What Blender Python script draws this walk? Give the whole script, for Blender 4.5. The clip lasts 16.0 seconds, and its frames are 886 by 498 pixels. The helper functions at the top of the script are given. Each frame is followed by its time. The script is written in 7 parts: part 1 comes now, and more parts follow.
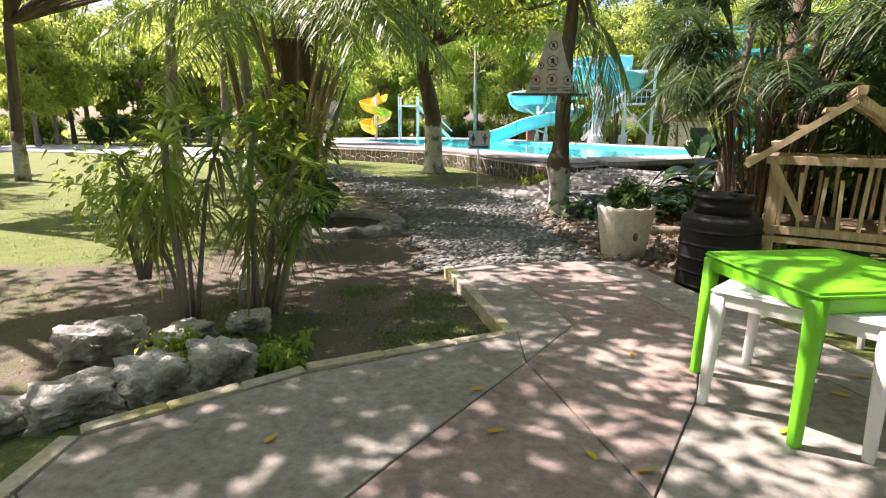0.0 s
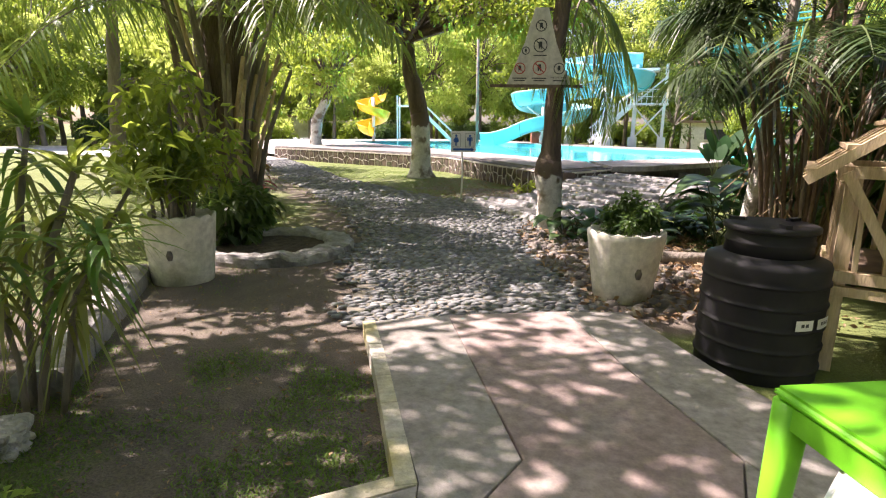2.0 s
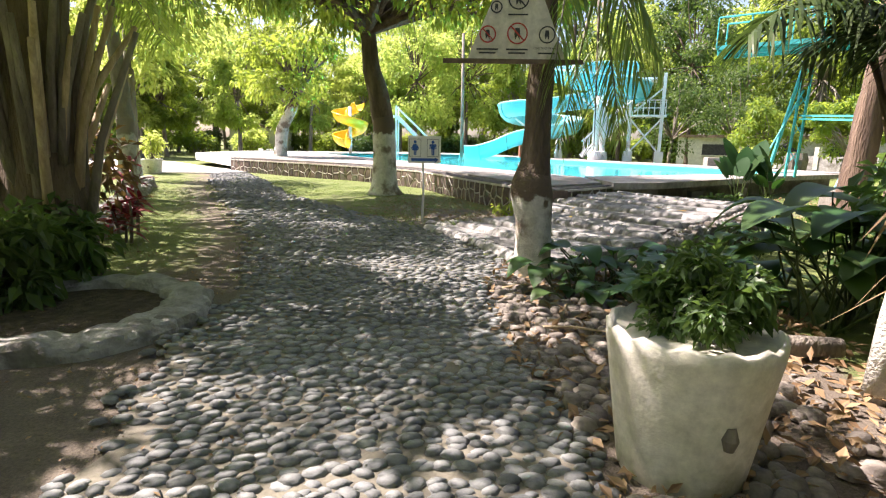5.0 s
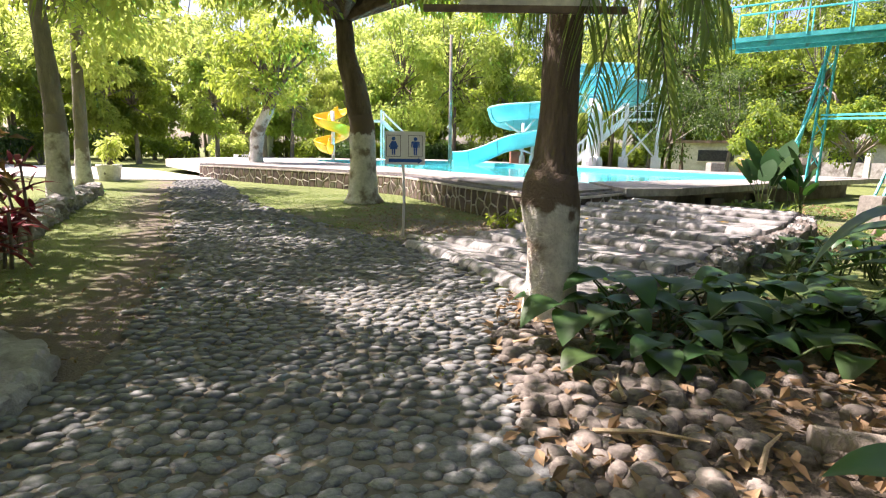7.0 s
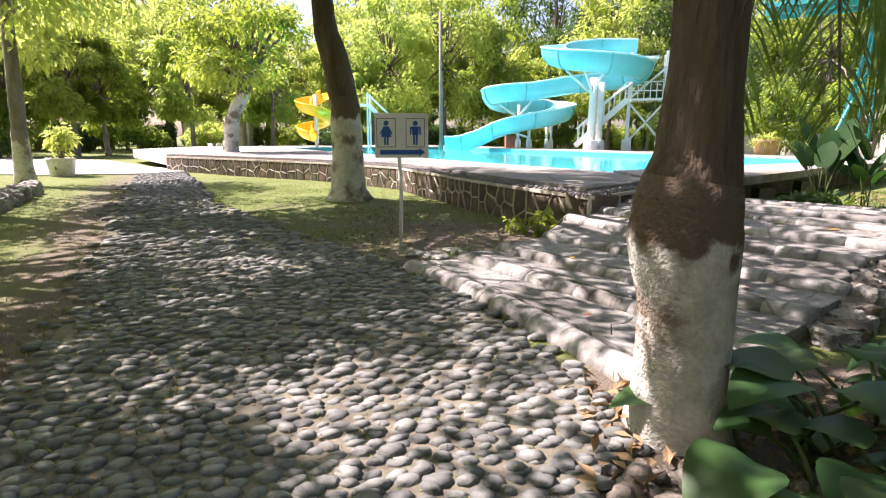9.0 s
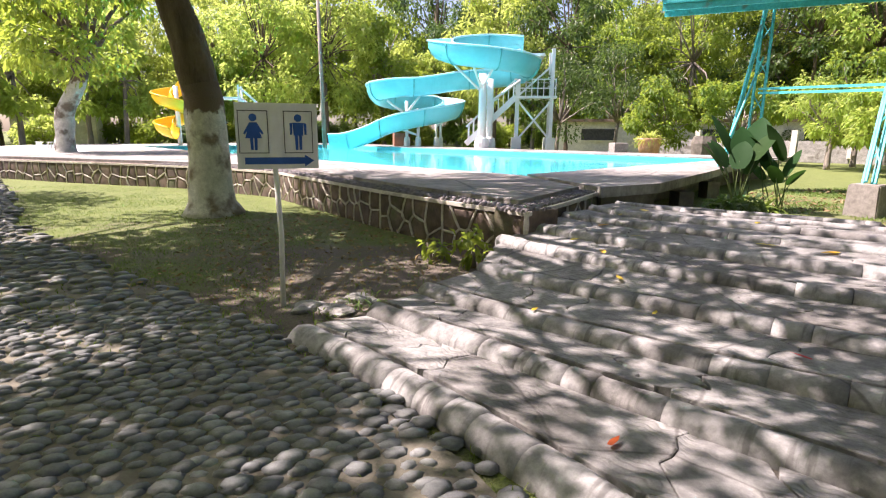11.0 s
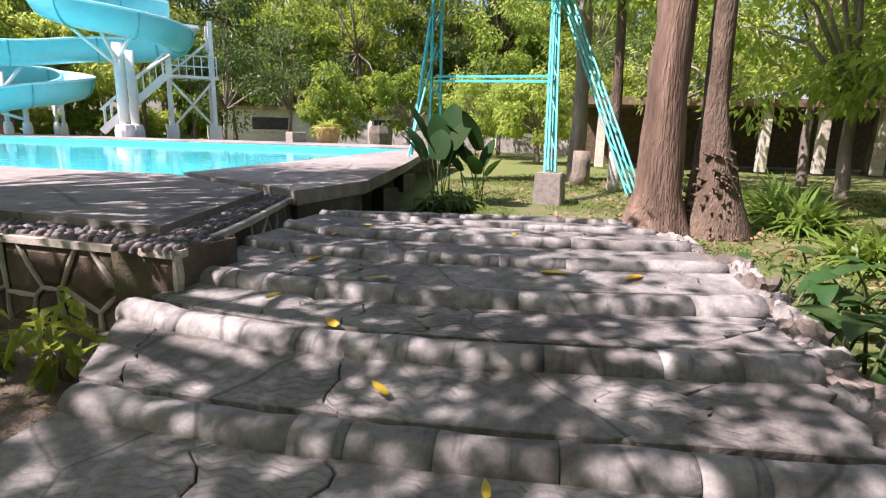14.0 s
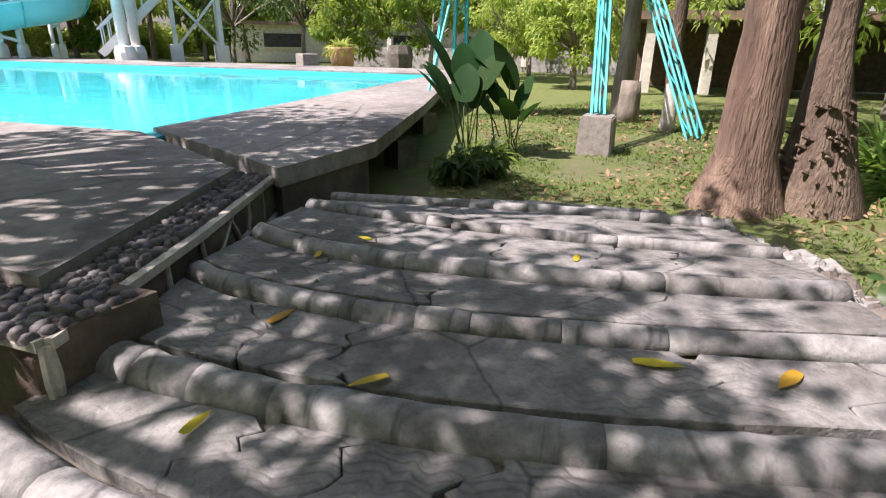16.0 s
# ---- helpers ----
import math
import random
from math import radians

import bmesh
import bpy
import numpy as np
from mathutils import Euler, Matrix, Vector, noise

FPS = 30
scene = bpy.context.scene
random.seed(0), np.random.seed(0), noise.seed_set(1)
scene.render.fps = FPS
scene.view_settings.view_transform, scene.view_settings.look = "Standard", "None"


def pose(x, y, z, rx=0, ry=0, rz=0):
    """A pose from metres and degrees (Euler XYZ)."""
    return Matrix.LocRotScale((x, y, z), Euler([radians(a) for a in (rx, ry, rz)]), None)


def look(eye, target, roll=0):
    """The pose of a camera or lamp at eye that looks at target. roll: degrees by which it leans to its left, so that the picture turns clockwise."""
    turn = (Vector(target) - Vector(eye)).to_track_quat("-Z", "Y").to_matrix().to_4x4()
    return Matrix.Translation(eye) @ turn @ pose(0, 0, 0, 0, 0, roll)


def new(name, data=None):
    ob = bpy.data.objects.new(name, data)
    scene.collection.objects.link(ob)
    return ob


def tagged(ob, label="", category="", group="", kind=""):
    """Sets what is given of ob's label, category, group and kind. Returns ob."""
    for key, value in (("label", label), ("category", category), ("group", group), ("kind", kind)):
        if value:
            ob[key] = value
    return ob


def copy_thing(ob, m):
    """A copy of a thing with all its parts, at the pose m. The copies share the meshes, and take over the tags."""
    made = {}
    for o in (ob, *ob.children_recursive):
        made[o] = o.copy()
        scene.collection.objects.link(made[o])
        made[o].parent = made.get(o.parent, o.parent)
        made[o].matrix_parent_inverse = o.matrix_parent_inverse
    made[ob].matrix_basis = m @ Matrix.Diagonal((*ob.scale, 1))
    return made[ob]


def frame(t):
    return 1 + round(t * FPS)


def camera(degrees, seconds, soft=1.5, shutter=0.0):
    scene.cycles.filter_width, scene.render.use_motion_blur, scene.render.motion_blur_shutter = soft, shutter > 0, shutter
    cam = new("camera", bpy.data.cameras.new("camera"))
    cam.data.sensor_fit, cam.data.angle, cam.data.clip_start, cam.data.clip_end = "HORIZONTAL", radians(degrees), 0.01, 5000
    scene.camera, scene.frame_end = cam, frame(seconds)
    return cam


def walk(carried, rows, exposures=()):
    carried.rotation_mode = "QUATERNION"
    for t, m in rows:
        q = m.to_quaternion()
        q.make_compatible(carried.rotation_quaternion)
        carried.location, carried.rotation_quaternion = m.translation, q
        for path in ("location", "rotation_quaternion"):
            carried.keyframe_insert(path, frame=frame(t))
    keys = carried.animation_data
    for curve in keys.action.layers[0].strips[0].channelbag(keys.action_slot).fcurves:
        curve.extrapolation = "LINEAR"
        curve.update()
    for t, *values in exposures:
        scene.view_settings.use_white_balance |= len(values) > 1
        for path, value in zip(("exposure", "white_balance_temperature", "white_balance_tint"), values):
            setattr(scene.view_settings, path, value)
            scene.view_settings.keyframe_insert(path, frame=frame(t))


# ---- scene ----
cam = camera(78.2, 16.0, 1.2)
PATH = [
    (0, (0.56, -0.077, 1.639), (0.48, 1.872, 1.198), 0.6),
    (0.5, (0.706, 0.424, 1.613), (0.622, 2.372, 1.169), 0.6),
    (1, (0.906, 0.861, 1.581), (0.82, 2.81, 1.141), 0.5),
    (1.5, (1.079, 1.346, 1.59), (0.971, 3.294, 1.15), 0.4),
    (2, (1.208, 1.856, 1.593), (1.093, 3.805, 1.158), 0.7),
    (2.5, (1.39, 2.318, 1.574), (1.268, 4.268, 1.146), 0.5),
    (3, (1.469, 2.819, 1.54), (1.337, 4.769, 1.112), 1.0),
    (3.5, (1.577, 3.291, 1.52), (1.444, 5.24, 1.091), 1.1),
    (4, (1.639, 3.758, 1.549), (1.506, 5.71, 1.136), 1.2),
    (4.2, (1.639, 3.995, 1.535), (1.512, 5.949, 1.128), 1.2),
    (6.3, (1.755, 6.079, 1.247), (1.724, 8.046, 0.889), 1.25),
    (6.5, (1.737, 6.256, 1.264), (1.702, 8.223, 0.906), 1.15),
    (7, (1.648, 6.671, 1.245), (1.606, 8.64, 0.892), 1.1),
    (7.5, (1.591, 7.164, 1.179), (1.548, 9.131, 0.818), 0.95),
    (8, (1.452, 7.681, 1.199), (1.399, 9.643, 0.819), 0.85),
    (8.2, (1.402, 7.874, 1.233), (1.349, 9.835, 0.846), 0.7),
    (10.3, (1.304, 9.907, 1.293), (1.504, 11.852, 0.873), 0.0),
    (10.5, (1.265, 10.07, 1.294), (1.509, 12.01, 0.874), 0.1),
    (11, (1.237, 10.483, 1.309), (1.645, 12.397, 0.894), 0.4),
    (11.5, (1.331, 10.946, 1.323), (1.867, 12.827, 0.909), -0.6),
    (12, (1.354, 11.285, 1.321), (2.033, 13.121, 0.913), -0.9),
    (12.5, (1.448, 11.594, 1.334), (2.366, 13.321, 0.913), 0.2),
    (13, (1.654, 11.964, 1.312), (2.743, 13.587, 0.89), 0.2),
    (13.5, (1.87, 12.333, 1.262), (3.127, 13.831, 0.84), 0.8),
    (14, (2.225, 12.691, 1.214), (3.609, 14.069, 0.783), 1.3),
    (14.5, (2.517, 12.961, 1.279), (3.91, 14.286, 0.729), 0.9),
    (15, (2.718, 13.271, 1.363), (4.094, 14.559, 0.693), 1.5),
    (15.5, (2.973, 13.506, 1.411), (4.327, 14.794, 0.698), 1.5),
    (16, (3.196, 13.728, 1.506), (4.463, 15.099, 0.788), 0.9),
]
walk(cam, [(t, look(eye, target, roll)) for t, eye, target, roll in PATH], [(0.0, 1.56, 6750, 27), (1.5, 1.72, 6750, 33), (4.0, 1.80, 6750, 25), (8.0, 1.66, 6750, 30), (10.5, 1.55, 6700, 31), (13.5, 1.22, 6600, 35), (16.0, 0.98, 6450, 28)])

# ---- light ----
SUN_AZ, SUN_EL = radians(-68), radians(54)      # azimuth from +y towards +x
sun_way = Vector((math.sin(SUN_AZ) * math.cos(SUN_EL), math.cos(SUN_AZ) * math.cos(SUN_EL), math.sin(SUN_EL)))
world = bpy.data.worlds.new("sky")
scene.world = world
world.use_nodes = True
wn = world.node_tree.nodes
sky = wn.new("ShaderNodeTexSky")
sky.sky_type, sky.sun_disc = "NISHITA", False
sky.sun_elevation, sky.sun_rotation = SUN_EL, SUN_AZ
sky.dust_density = 2.0
world.node_tree.links.new(sky.outputs[0], wn["Background"].inputs[0])
wn["Background"].inputs[1].default_value = 0.085
sun = new("sun", bpy.data.lights.new("sun", "SUN"))
sun.data.energy, sun.data.angle, sun.data.color = 5.0, radians(0.53), (1.0, 0.95, 0.86)
sun.matrix_world = look(sun_way * 60, (0, 0, 0))


# ---- materials ----
def node_mat(name):
    m = bpy.data.materials.new(name)
    m.use_nodes = True
    n, l = m.node_tree.nodes, m.node_tree.links
    return m, n, l, n["Principled BSDF"]


def mat(name, a, b, scale=6.0, rough=0.8, bump=0.3, fine=60.0, metal=0.0, vary=0.25, stain=None, stain_at=0.62, spec=0.4, stretch=(1, 1, 1), dist=0.01, cracks=0.0, mottle=0.22):
    """Two colours blended by coarse noise, fine grain, stains with a shape of their own, a change of tone per object and island."""
    m, n, l, p = node_mat(name)
    co = n.new("ShaderNodeTexCoord")
    mp = n.new("ShaderNodeMapping")
    mp.inputs["Scale"].default_value = stretch
    l.new(co.outputs["Object"], mp.inputs[0])
    big, small = n.new("ShaderNodeTexNoise"), n.new("ShaderNodeTexNoise")
    big.inputs["Scale"].default_value, big.inputs["Detail"].default_value = scale, 6
    small.inputs["Scale"].default_value, small.inputs["Detail"].default_value = fine, 4
    for t in (big, small):
        l.new(mp.outputs[0], t.inputs["Vector"])
    ramp = n.new("ShaderNodeMapRange")
    ramp.inputs["From Min"].default_value, ramp.inputs["From Max"].default_value = 0.35, 0.65
    l.new(big.outputs[0], ramp.inputs[0])
    mix = n.new("ShaderNodeMix")
    mix.data_type = "RGBA"
    mix.inputs["A"].default_value, mix.inputs["B"].default_value = (*a, 1), (*b, 1)
    l.new(ramp.outputs[0], mix.inputs["Factor"])
    colour = mix.outputs["Result"]
    if stain:
        st = n.new("ShaderNodeTexNoise")
        st.inputs["Scale"].default_value, st.inputs["Detail"].default_value = scale * 0.45, 8
        l.new(mp.outputs[0], st.inputs["Vector"])
        sr = n.new("ShaderNodeMapRange")
        sr.inputs["From Min"].default_value, sr.inputs["From Max"].default_value = stain_at - 0.06, stain_at + 0.06
        l.new(st.outputs[0], sr.inputs[0])
        sm = n.new("ShaderNodeMix")
        sm.data_type = "RGBA"
        sm.inputs["B"].default_value = (*stain, 1)
        l.new(sr.outputs[0], sm.inputs["Factor"])
        l.new(colour, sm.inputs["A"])
        colour = sm.outputs["Result"]
    if cracks:
        # fine branching cracks drawn as dark lines
        vo, wp = n.new("ShaderNodeTexVoronoi"), n.new("ShaderNodeTexNoise")
        vo.feature = "DISTANCE_TO_EDGE"
        vo.inputs["Scale"].default_value = cracks
        wp.inputs["Scale"].default_value, wp.inputs["Detail"].default_value = cracks * 2.5, 5
        wm = n.new("ShaderNodeMix")
        wm.data_type = "RGBA"
        wm.inputs["Factor"].default_value = 0.12
        l.new(mp.outputs[0], wp.inputs["Vector"])
        l.new(mp.outputs[0], wm.inputs["A"])
        l.new(wp.outputs["Color"], wm.inputs["B"])
        l.new(wm.outputs["Result"], vo.inputs["Vector"])
        cr = n.new("ShaderNodeMapRange")
        cr.inputs["From Min"].default_value, cr.inputs["From Max"].default_value = 0.002, 0.008
        cr.inputs["To Min"].default_value, cr.inputs["To Max"].default_value = 0.55, 0.0
        l.new(vo.outputs["Distance"], cr.inputs[0])
        cm = n.new("ShaderNodeMix")
        cm.data_type = "RGBA"
        cm.inputs["B"].default_value = (0.05, 0.045, 0.04, 1)
        l.new(cr.outputs[0], cm.inputs["Factor"])
        l.new(colour, cm.inputs["A"])
        colour = cm.outputs["Result"]
    info, geo = n.new("ShaderNodeObjectInfo"), n.new("ShaderNodeNewGeometry")
    add = n.new("ShaderNodeMath")
    l.new(info.outputs["Random"], add.inputs[0])
    l.new(geo.outputs["Random Per Island"], add.inputs[1])
    grain = n.new("ShaderNodeMath")
    grain.operation = "ADD"
    l.new(add.outputs[0], grain.inputs[0])
    l.new(small.outputs[0], grain.inputs[1])
    val = n.new("ShaderNodeMapRange")
    val.inputs["From Min"].default_value, val.inputs["From Max"].default_value = 0.5, 2.5
    val.inputs["To Min"].default_value, val.inputs["To Max"].default_value = 1 - vary, 1 + vary
    l.new(grain.outputs[0], val.inputs[0])
    hsv = n.new("ShaderNodeHueSaturation")
    # specks and blotches between the coarse tone and the grain
    mid = n.new("ShaderNodeTexNoise")
    mid.inputs["Scale"].default_value, mid.inputs["Detail"].default_value, mid.inputs["Roughness"].default_value = (scale * fine) ** 0.5, 8, 0.7
    l.new(mp.outputs[0], mid.inputs["Vector"])
    mr, mul = n.new("ShaderNodeMapRange"), n.new("ShaderNodeMath")
    mr.inputs["From Min"].default_value, mr.inputs["From Max"].default_value = 0.3, 0.7
    mr.inputs["To Min"].default_value, mr.inputs["To Max"].default_value = 1 - mottle, 1 + mottle
    l.new(mid.outputs[0], mr.inputs[0])
    mul.operation = "MULTIPLY"
    l.new(val.outputs[0], mul.inputs[0])
    l.new(mr.outputs[0], mul.inputs[1])
    l.new(mul.outputs[0], hsv.inputs["Value"])
    l.new(colour, hsv.inputs["Color"])
    l.new(hsv.outputs[0], p.inputs["Base Color"])
    p.inputs["Roughness"].default_value, p.inputs["Metallic"].default_value = rough, metal
    p.inputs["Specular IOR Level"].default_value = spec
    if bump:
        bm_ = n.new("ShaderNodeBump")
        bm_.inputs["Strength"].default_value, bm_.inputs["Distance"].default_value = bump, dist
        both = n.new("ShaderNodeMath")
        l.new(small.outputs[0], both.inputs[0])
        l.new(big.outputs[0], both.inputs[1])
        l.new(both.outputs[0], bm_.inputs["Height"])
        l.new(bm_.outputs[0], p.inputs["Normal"])
    return m


def leaf_mat(name, a, b, through_colour, gloss=0.45, share=0.45, hue=0.03, spec=0.35):
    """Leaves: each its own tone, some light let through."""
    m, n, l, p = node_mat(name)
    geo, info = n.new("ShaderNodeNewGeometry"), n.new("ShaderNodeObjectInfo")
    mix = n.new("ShaderNodeMix")
    mix.data_type = "RGBA"
    mix.inputs["A"].default_value, mix.inputs["B"].default_value = (*a, 1), (*b, 1)
    l.new(geo.outputs["Random Per Island"], mix.inputs["Factor"])
    hsv = n.new("ShaderNodeHueSaturation")
    hr = n.new("ShaderNodeMapRange")
    hr.inputs["To Min"].default_value, hr.inputs["To Max"].default_value = 0.5 - hue, 0.5 + hue
    l.new(info.outputs["Random"], hr.inputs[0])
    l.new(hr.outputs[0], hsv.inputs["Hue"])
    l.new(mix.outputs["Result"], hsv.inputs["Color"])
    l.new(hsv.outputs[0], p.inputs["Base Color"])
    p.inputs["Roughness"].default_value = gloss
    p.inputs["Specular IOR Level"].default_value = spec
    tr = n.new("ShaderNodeBsdfTranslucent")
    tm = n.new("ShaderNodeMix")
    tm.data_type = "RGBA"
    tm.blend_type = "MULTIPLY"
    tm.inputs["Factor"].default_value = 0.35
    tm.inputs["A"].default_value = (*through_colour, 1)
    l.new(hsv.outputs[0], tm.inputs["B"])
    l.new(tm.outputs["Result"], tr.inputs["Color"])
    ms = n.new("ShaderNodeMixShader")
    ms.inputs[0].default_value = share
    l.new(p.outputs[0], ms.inputs[1])
    l.new(tr.outputs[0], ms.inputs[2])
    l.new(ms.outputs[0], n["Material Output"].inputs[0])
    return m


M_CONC = mat("concrete_grey", (0.24, 0.22, 0.195), (0.32, 0.30, 0.27), 2.2, 0.85, 0.25, 90, stain=(0.17, 0.155, 0.135), vary=0.12, mottle=0.34)
M_PINK = mat("concrete_pink", (0.25, 0.19, 0.17), (0.31, 0.25, 0.225), 2.0, 0.85, 0.25, 90, stain=(0.27, 0.235, 0.205), vary=0.12, mottle=0.34)
M_KERB = mat("kerb_worn_yellow", (0.42, 0.40, 0.34), (0.46, 0.42, 0.28), 3.0, 0.85, 0.5, 60, stain=(0.44, 0.38, 0.17), stain_at=0.60, mottle=0.34)
M_PEB = mat("river_stone", (0.14, 0.15, 0.15), (0.235, 0.245, 0.235), 5.0, 0.7, 0.2, 120, vary=0.42, spec=0.35)
M_GRAVELBED = mat("stone_bed_soil", (0.13, 0.12, 0.095), (0.20, 0.185, 0.14), 5.0, 0.95, 0.6, 60)
M_ROCK = mat("pale_rock", (0.42, 0.40, 0.37), (0.60, 0.58, 0.54), 5.0, 0.9, 0.8, 40, stain=(0.16, 0.15, 0.13), stain_at=0.57, dist=0.03)
M_ROCKD = mat("dark_rock", (0.13, 0.112, 0.097), (0.27, 0.24, 0.205), 5.0, 0.85, 0.6, 50, vary=0.5)
M_NOSE = mat("step_edge_concrete", (0.215, 0.214, 0.207), (0.315, 0.313, 0.303), 3.0, 0.8, 0.35, 60, stain=(0.16, 0.155, 0.145), stain_at=0.57, vary=0.03, mottle=0.42, cracks=0.6)
M_DECK = mat("deck_concrete", (0.21, 0.195, 0.18), (0.31, 0.295, 0.275), 0.9, 0.85, 0.35, 50, stain=(0.13, 0.12, 0.105), stain_at=0.6, vary=0.10, cracks=0.45, mottle=0.34)
# far deck and yard: overexposed sunlight is put into this pale colour
M_PLAZA = mat("bright_concrete", (0.52, 0.50, 0.47), (0.62, 0.60, 0.56), 0.8, 0.9, 0.2, 40, vary=0.08)
M_WALLSTONE = mat("wall_stone_dark", (0.085, 0.065, 0.055), (0.17, 0.125, 0.10), 4.0, 0.85, 0.7, 50, vary=0.5, stain=(0.10, 0.11, 0.06), stain_at=0.62)
M_MORTAR = mat("mortar_pale", (0.42, 0.39, 0.34), (0.55, 0.52, 0.46), 4.0, 0.9, 0.4, 70, stain=(0.25, 0.22, 0.18))
# darker concrete for bases, the deck recess and small parts
M_CONCD = mat("concrete_dark", (0.10, 0.09, 0.075), (0.19, 0.17, 0.14), 3.0, 0.9, 0.5, 50)
M_BASIN = mat("pool_paint_turquoise", (0.03, 0.52, 0.60), (0.04, 0.60, 0.68), 0.6, 0.5, 0.0, 20, vary=0.06, mottle=0.05)
M_BARK = mat("bark_dark", (0.11, 0.08, 0.06), (0.20, 0.15, 0.11), 5.0, 0.9, 1.0, 40, stretch=(1, 1, 0.25), dist=0.04, vary=0.25)
M_BARKR = mat("bark_red_brown", (0.12, 0.08, 0.058), (0.25, 0.175, 0.128), 5.0, 0.9, 1.0, 40, stretch=(1, 1, 0.12), dist=0.04, vary=0.2)
M_BARKG = mat("bark_grey", (0.19, 0.165, 0.135), (0.30, 0.265, 0.22), 4.0, 0.9, 0.9, 40, stretch=(1, 1, 0.3), dist=0.03)
M_WHITEWASH = mat("whitewash_flaking", (0.50, 0.49, 0.44), (0.64, 0.62, 0.57), 6.0, 0.9, 0.8, 45, stain=(0.22, 0.18, 0.14), stain_at=0.56, dist=0.03)
M_POT = mat("pot_painted_cream", (0.60, 0.58, 0.48), (0.70, 0.68, 0.60), 4.0, 0.8, 0.25, 60, stain=(0.33, 0.31, 0.20), stain_at=0.63, vary=0.08)
M_SOIL = mat("soil", (0.055, 0.04, 0.03), (0.11, 0.085, 0.06), 12.0, 1.0, 1.0, 60, dist=0.03)
M_BLACK = mat("black_plastic", (0.018, 0.018, 0.02), (0.030, 0.030, 0.032), 4.0, 0.55, 0.08, 120, vary=0.1, spec=0.18, stain=(0.05, 0.046, 0.042), stain_at=0.66, mottle=0.05)
M_GREEN = mat("green_plastic", (0.145, 0.56, 0.018), (0.16, 0.60, 0.025), 3.0, 0.38, 0.06, 150, vary=0.04, mottle=0.05)
M_WHITEP = mat("white_plastic", (0.70, 0.71, 0.70), (0.78, 0.785, 0.77), 3.0, 0.42, 0.06, 150, vary=0.04, stain=(0.5, 0.49, 0.45), stain_at=0.7, mottle=0.05)
M_WOOD = mat("pale_weathered_wood", (0.42, 0.31, 0.19), (0.60, 0.47, 0.31), 5.0, 0.8, 0.6, 60, stretch=(3, 3, 0.4), vary=0.25)
M_WOODD = mat("dark_wood", (0.10, 0.07, 0.05), (0.17, 0.12, 0.08), 6.0, 0.85, 0.5, 60)
M_SIGN = mat("sign_face_grey", (0.68, 0.68, 0.66), (0.76, 0.76, 0.74), 3.0, 0.6, 0.1, 50, vary=0.06, stain=(0.40, 0.38, 0.33), stain_at=0.66, mottle=0.05)
M_BLUE = mat("blue_paint", (0.015, 0.085, 0.33), (0.025, 0.11, 0.40), 8.0, 0.55, 0.05, 80, vary=0.08, mottle=0.05)
M_BLACKP = mat("black_print", (0.03, 0.03, 0.035), (0.06, 0.06, 0.06), 8.0, 0.6, 0.0, 80, vary=0.05, mottle=0.05)
M_REDP = mat("red_print", (0.42, 0.04, 0.035), (0.50, 0.07, 0.05), 8.0, 0.6, 0.0, 80, vary=0.05, mottle=0.05)
M_WPAINT = mat("white_paint_steel", (0.74, 0.74, 0.73), (0.82, 0.82, 0.81), 2.0, 0.5, 0.08, 40, vary=0.05, stain=(0.5, 0.46, 0.40), stain_at=0.7, mottle=0.05)
M_SLIDE = mat("turquoise_fibreglass", (0.09, 0.54, 0.61), (0.15, 0.62, 0.69), 0.7, 0.3, 0.03, 30, vary=0.08, mottle=0.05)
M_SLIDEIN = mat("pale_blue_slide_inside", (0.34, 0.72, 0.80), (0.44, 0.78, 0.84), 0.7, 0.3, 0.03, 30, vary=0.06, mottle=0.05)
M_TEAL = mat("teal_paint_steel", (0.03, 0.40, 0.42), (0.06, 0.50, 0.52), 4.0, 0.5, 0.15, 60, vary=0.12, stain=(0.16, 0.13, 0.09), stain_at=0.68)
M_YELLOW = mat("yellow_fibreglass", (0.75, 0.48, 0.015), (0.80, 0.55, 0.03), 1.0, 0.35, 0.03, 30, vary=0.06, mottle=0.05)
M_TERRA = mat("terracotta_pink", (0.50, 0.27, 0.19), (0.58, 0.36, 0.27), 4.0, 0.85, 0.2, 50)
M_BUILD = mat("plaster_pale", (0.55, 0.53, 0.46), (0.66, 0.64, 0.57), 1.0, 0.9, 0.2, 30, stain=(0.42, 0.38, 0.30))
M_ROOF = mat("roof_brown", (0.16, 0.11, 0.08), (0.24, 0.17, 0.12), 2.0, 0.9, 0.3, 30)
M_DRY = leaf_mat("dry_leaf", (0.19, 0.12, 0.06), (0.36, 0.26, 0.14), (0.3, 0.2, 0.08), 0.7, 0.15)
M_YLEAF = leaf_mat("fallen_yellow_leaf", (0.50, 0.33, 0.02), (0.62, 0.45, 0.05), (0.6, 0.4, 0.05), 0.6, 0.2)
L_TREE = leaf_mat("tree_leaf", (0.06, 0.115, 0.022), (0.14, 0.22, 0.045), (0.60, 0.75, 0.10), 0.45, 0.5)
L_YEL = leaf_mat("yellow_green_leaf", (0.13, 0.205, 0.03), (0.27, 0.35, 0.065), (0.80, 0.92, 0.24), 0.45, 0.55)
L_DARK = leaf_mat("dark_leaf", (0.028, 0.065, 0.02), (0.075, 0.13, 0.038), (0.25, 0.42, 0.08), 0.4, 0.35)
L_PALM = leaf_mat("palm_leaf", (0.06, 0.115, 0.028), (0.16, 0.235, 0.065), (0.55, 0.72, 0.14), 0.4, 0.45)
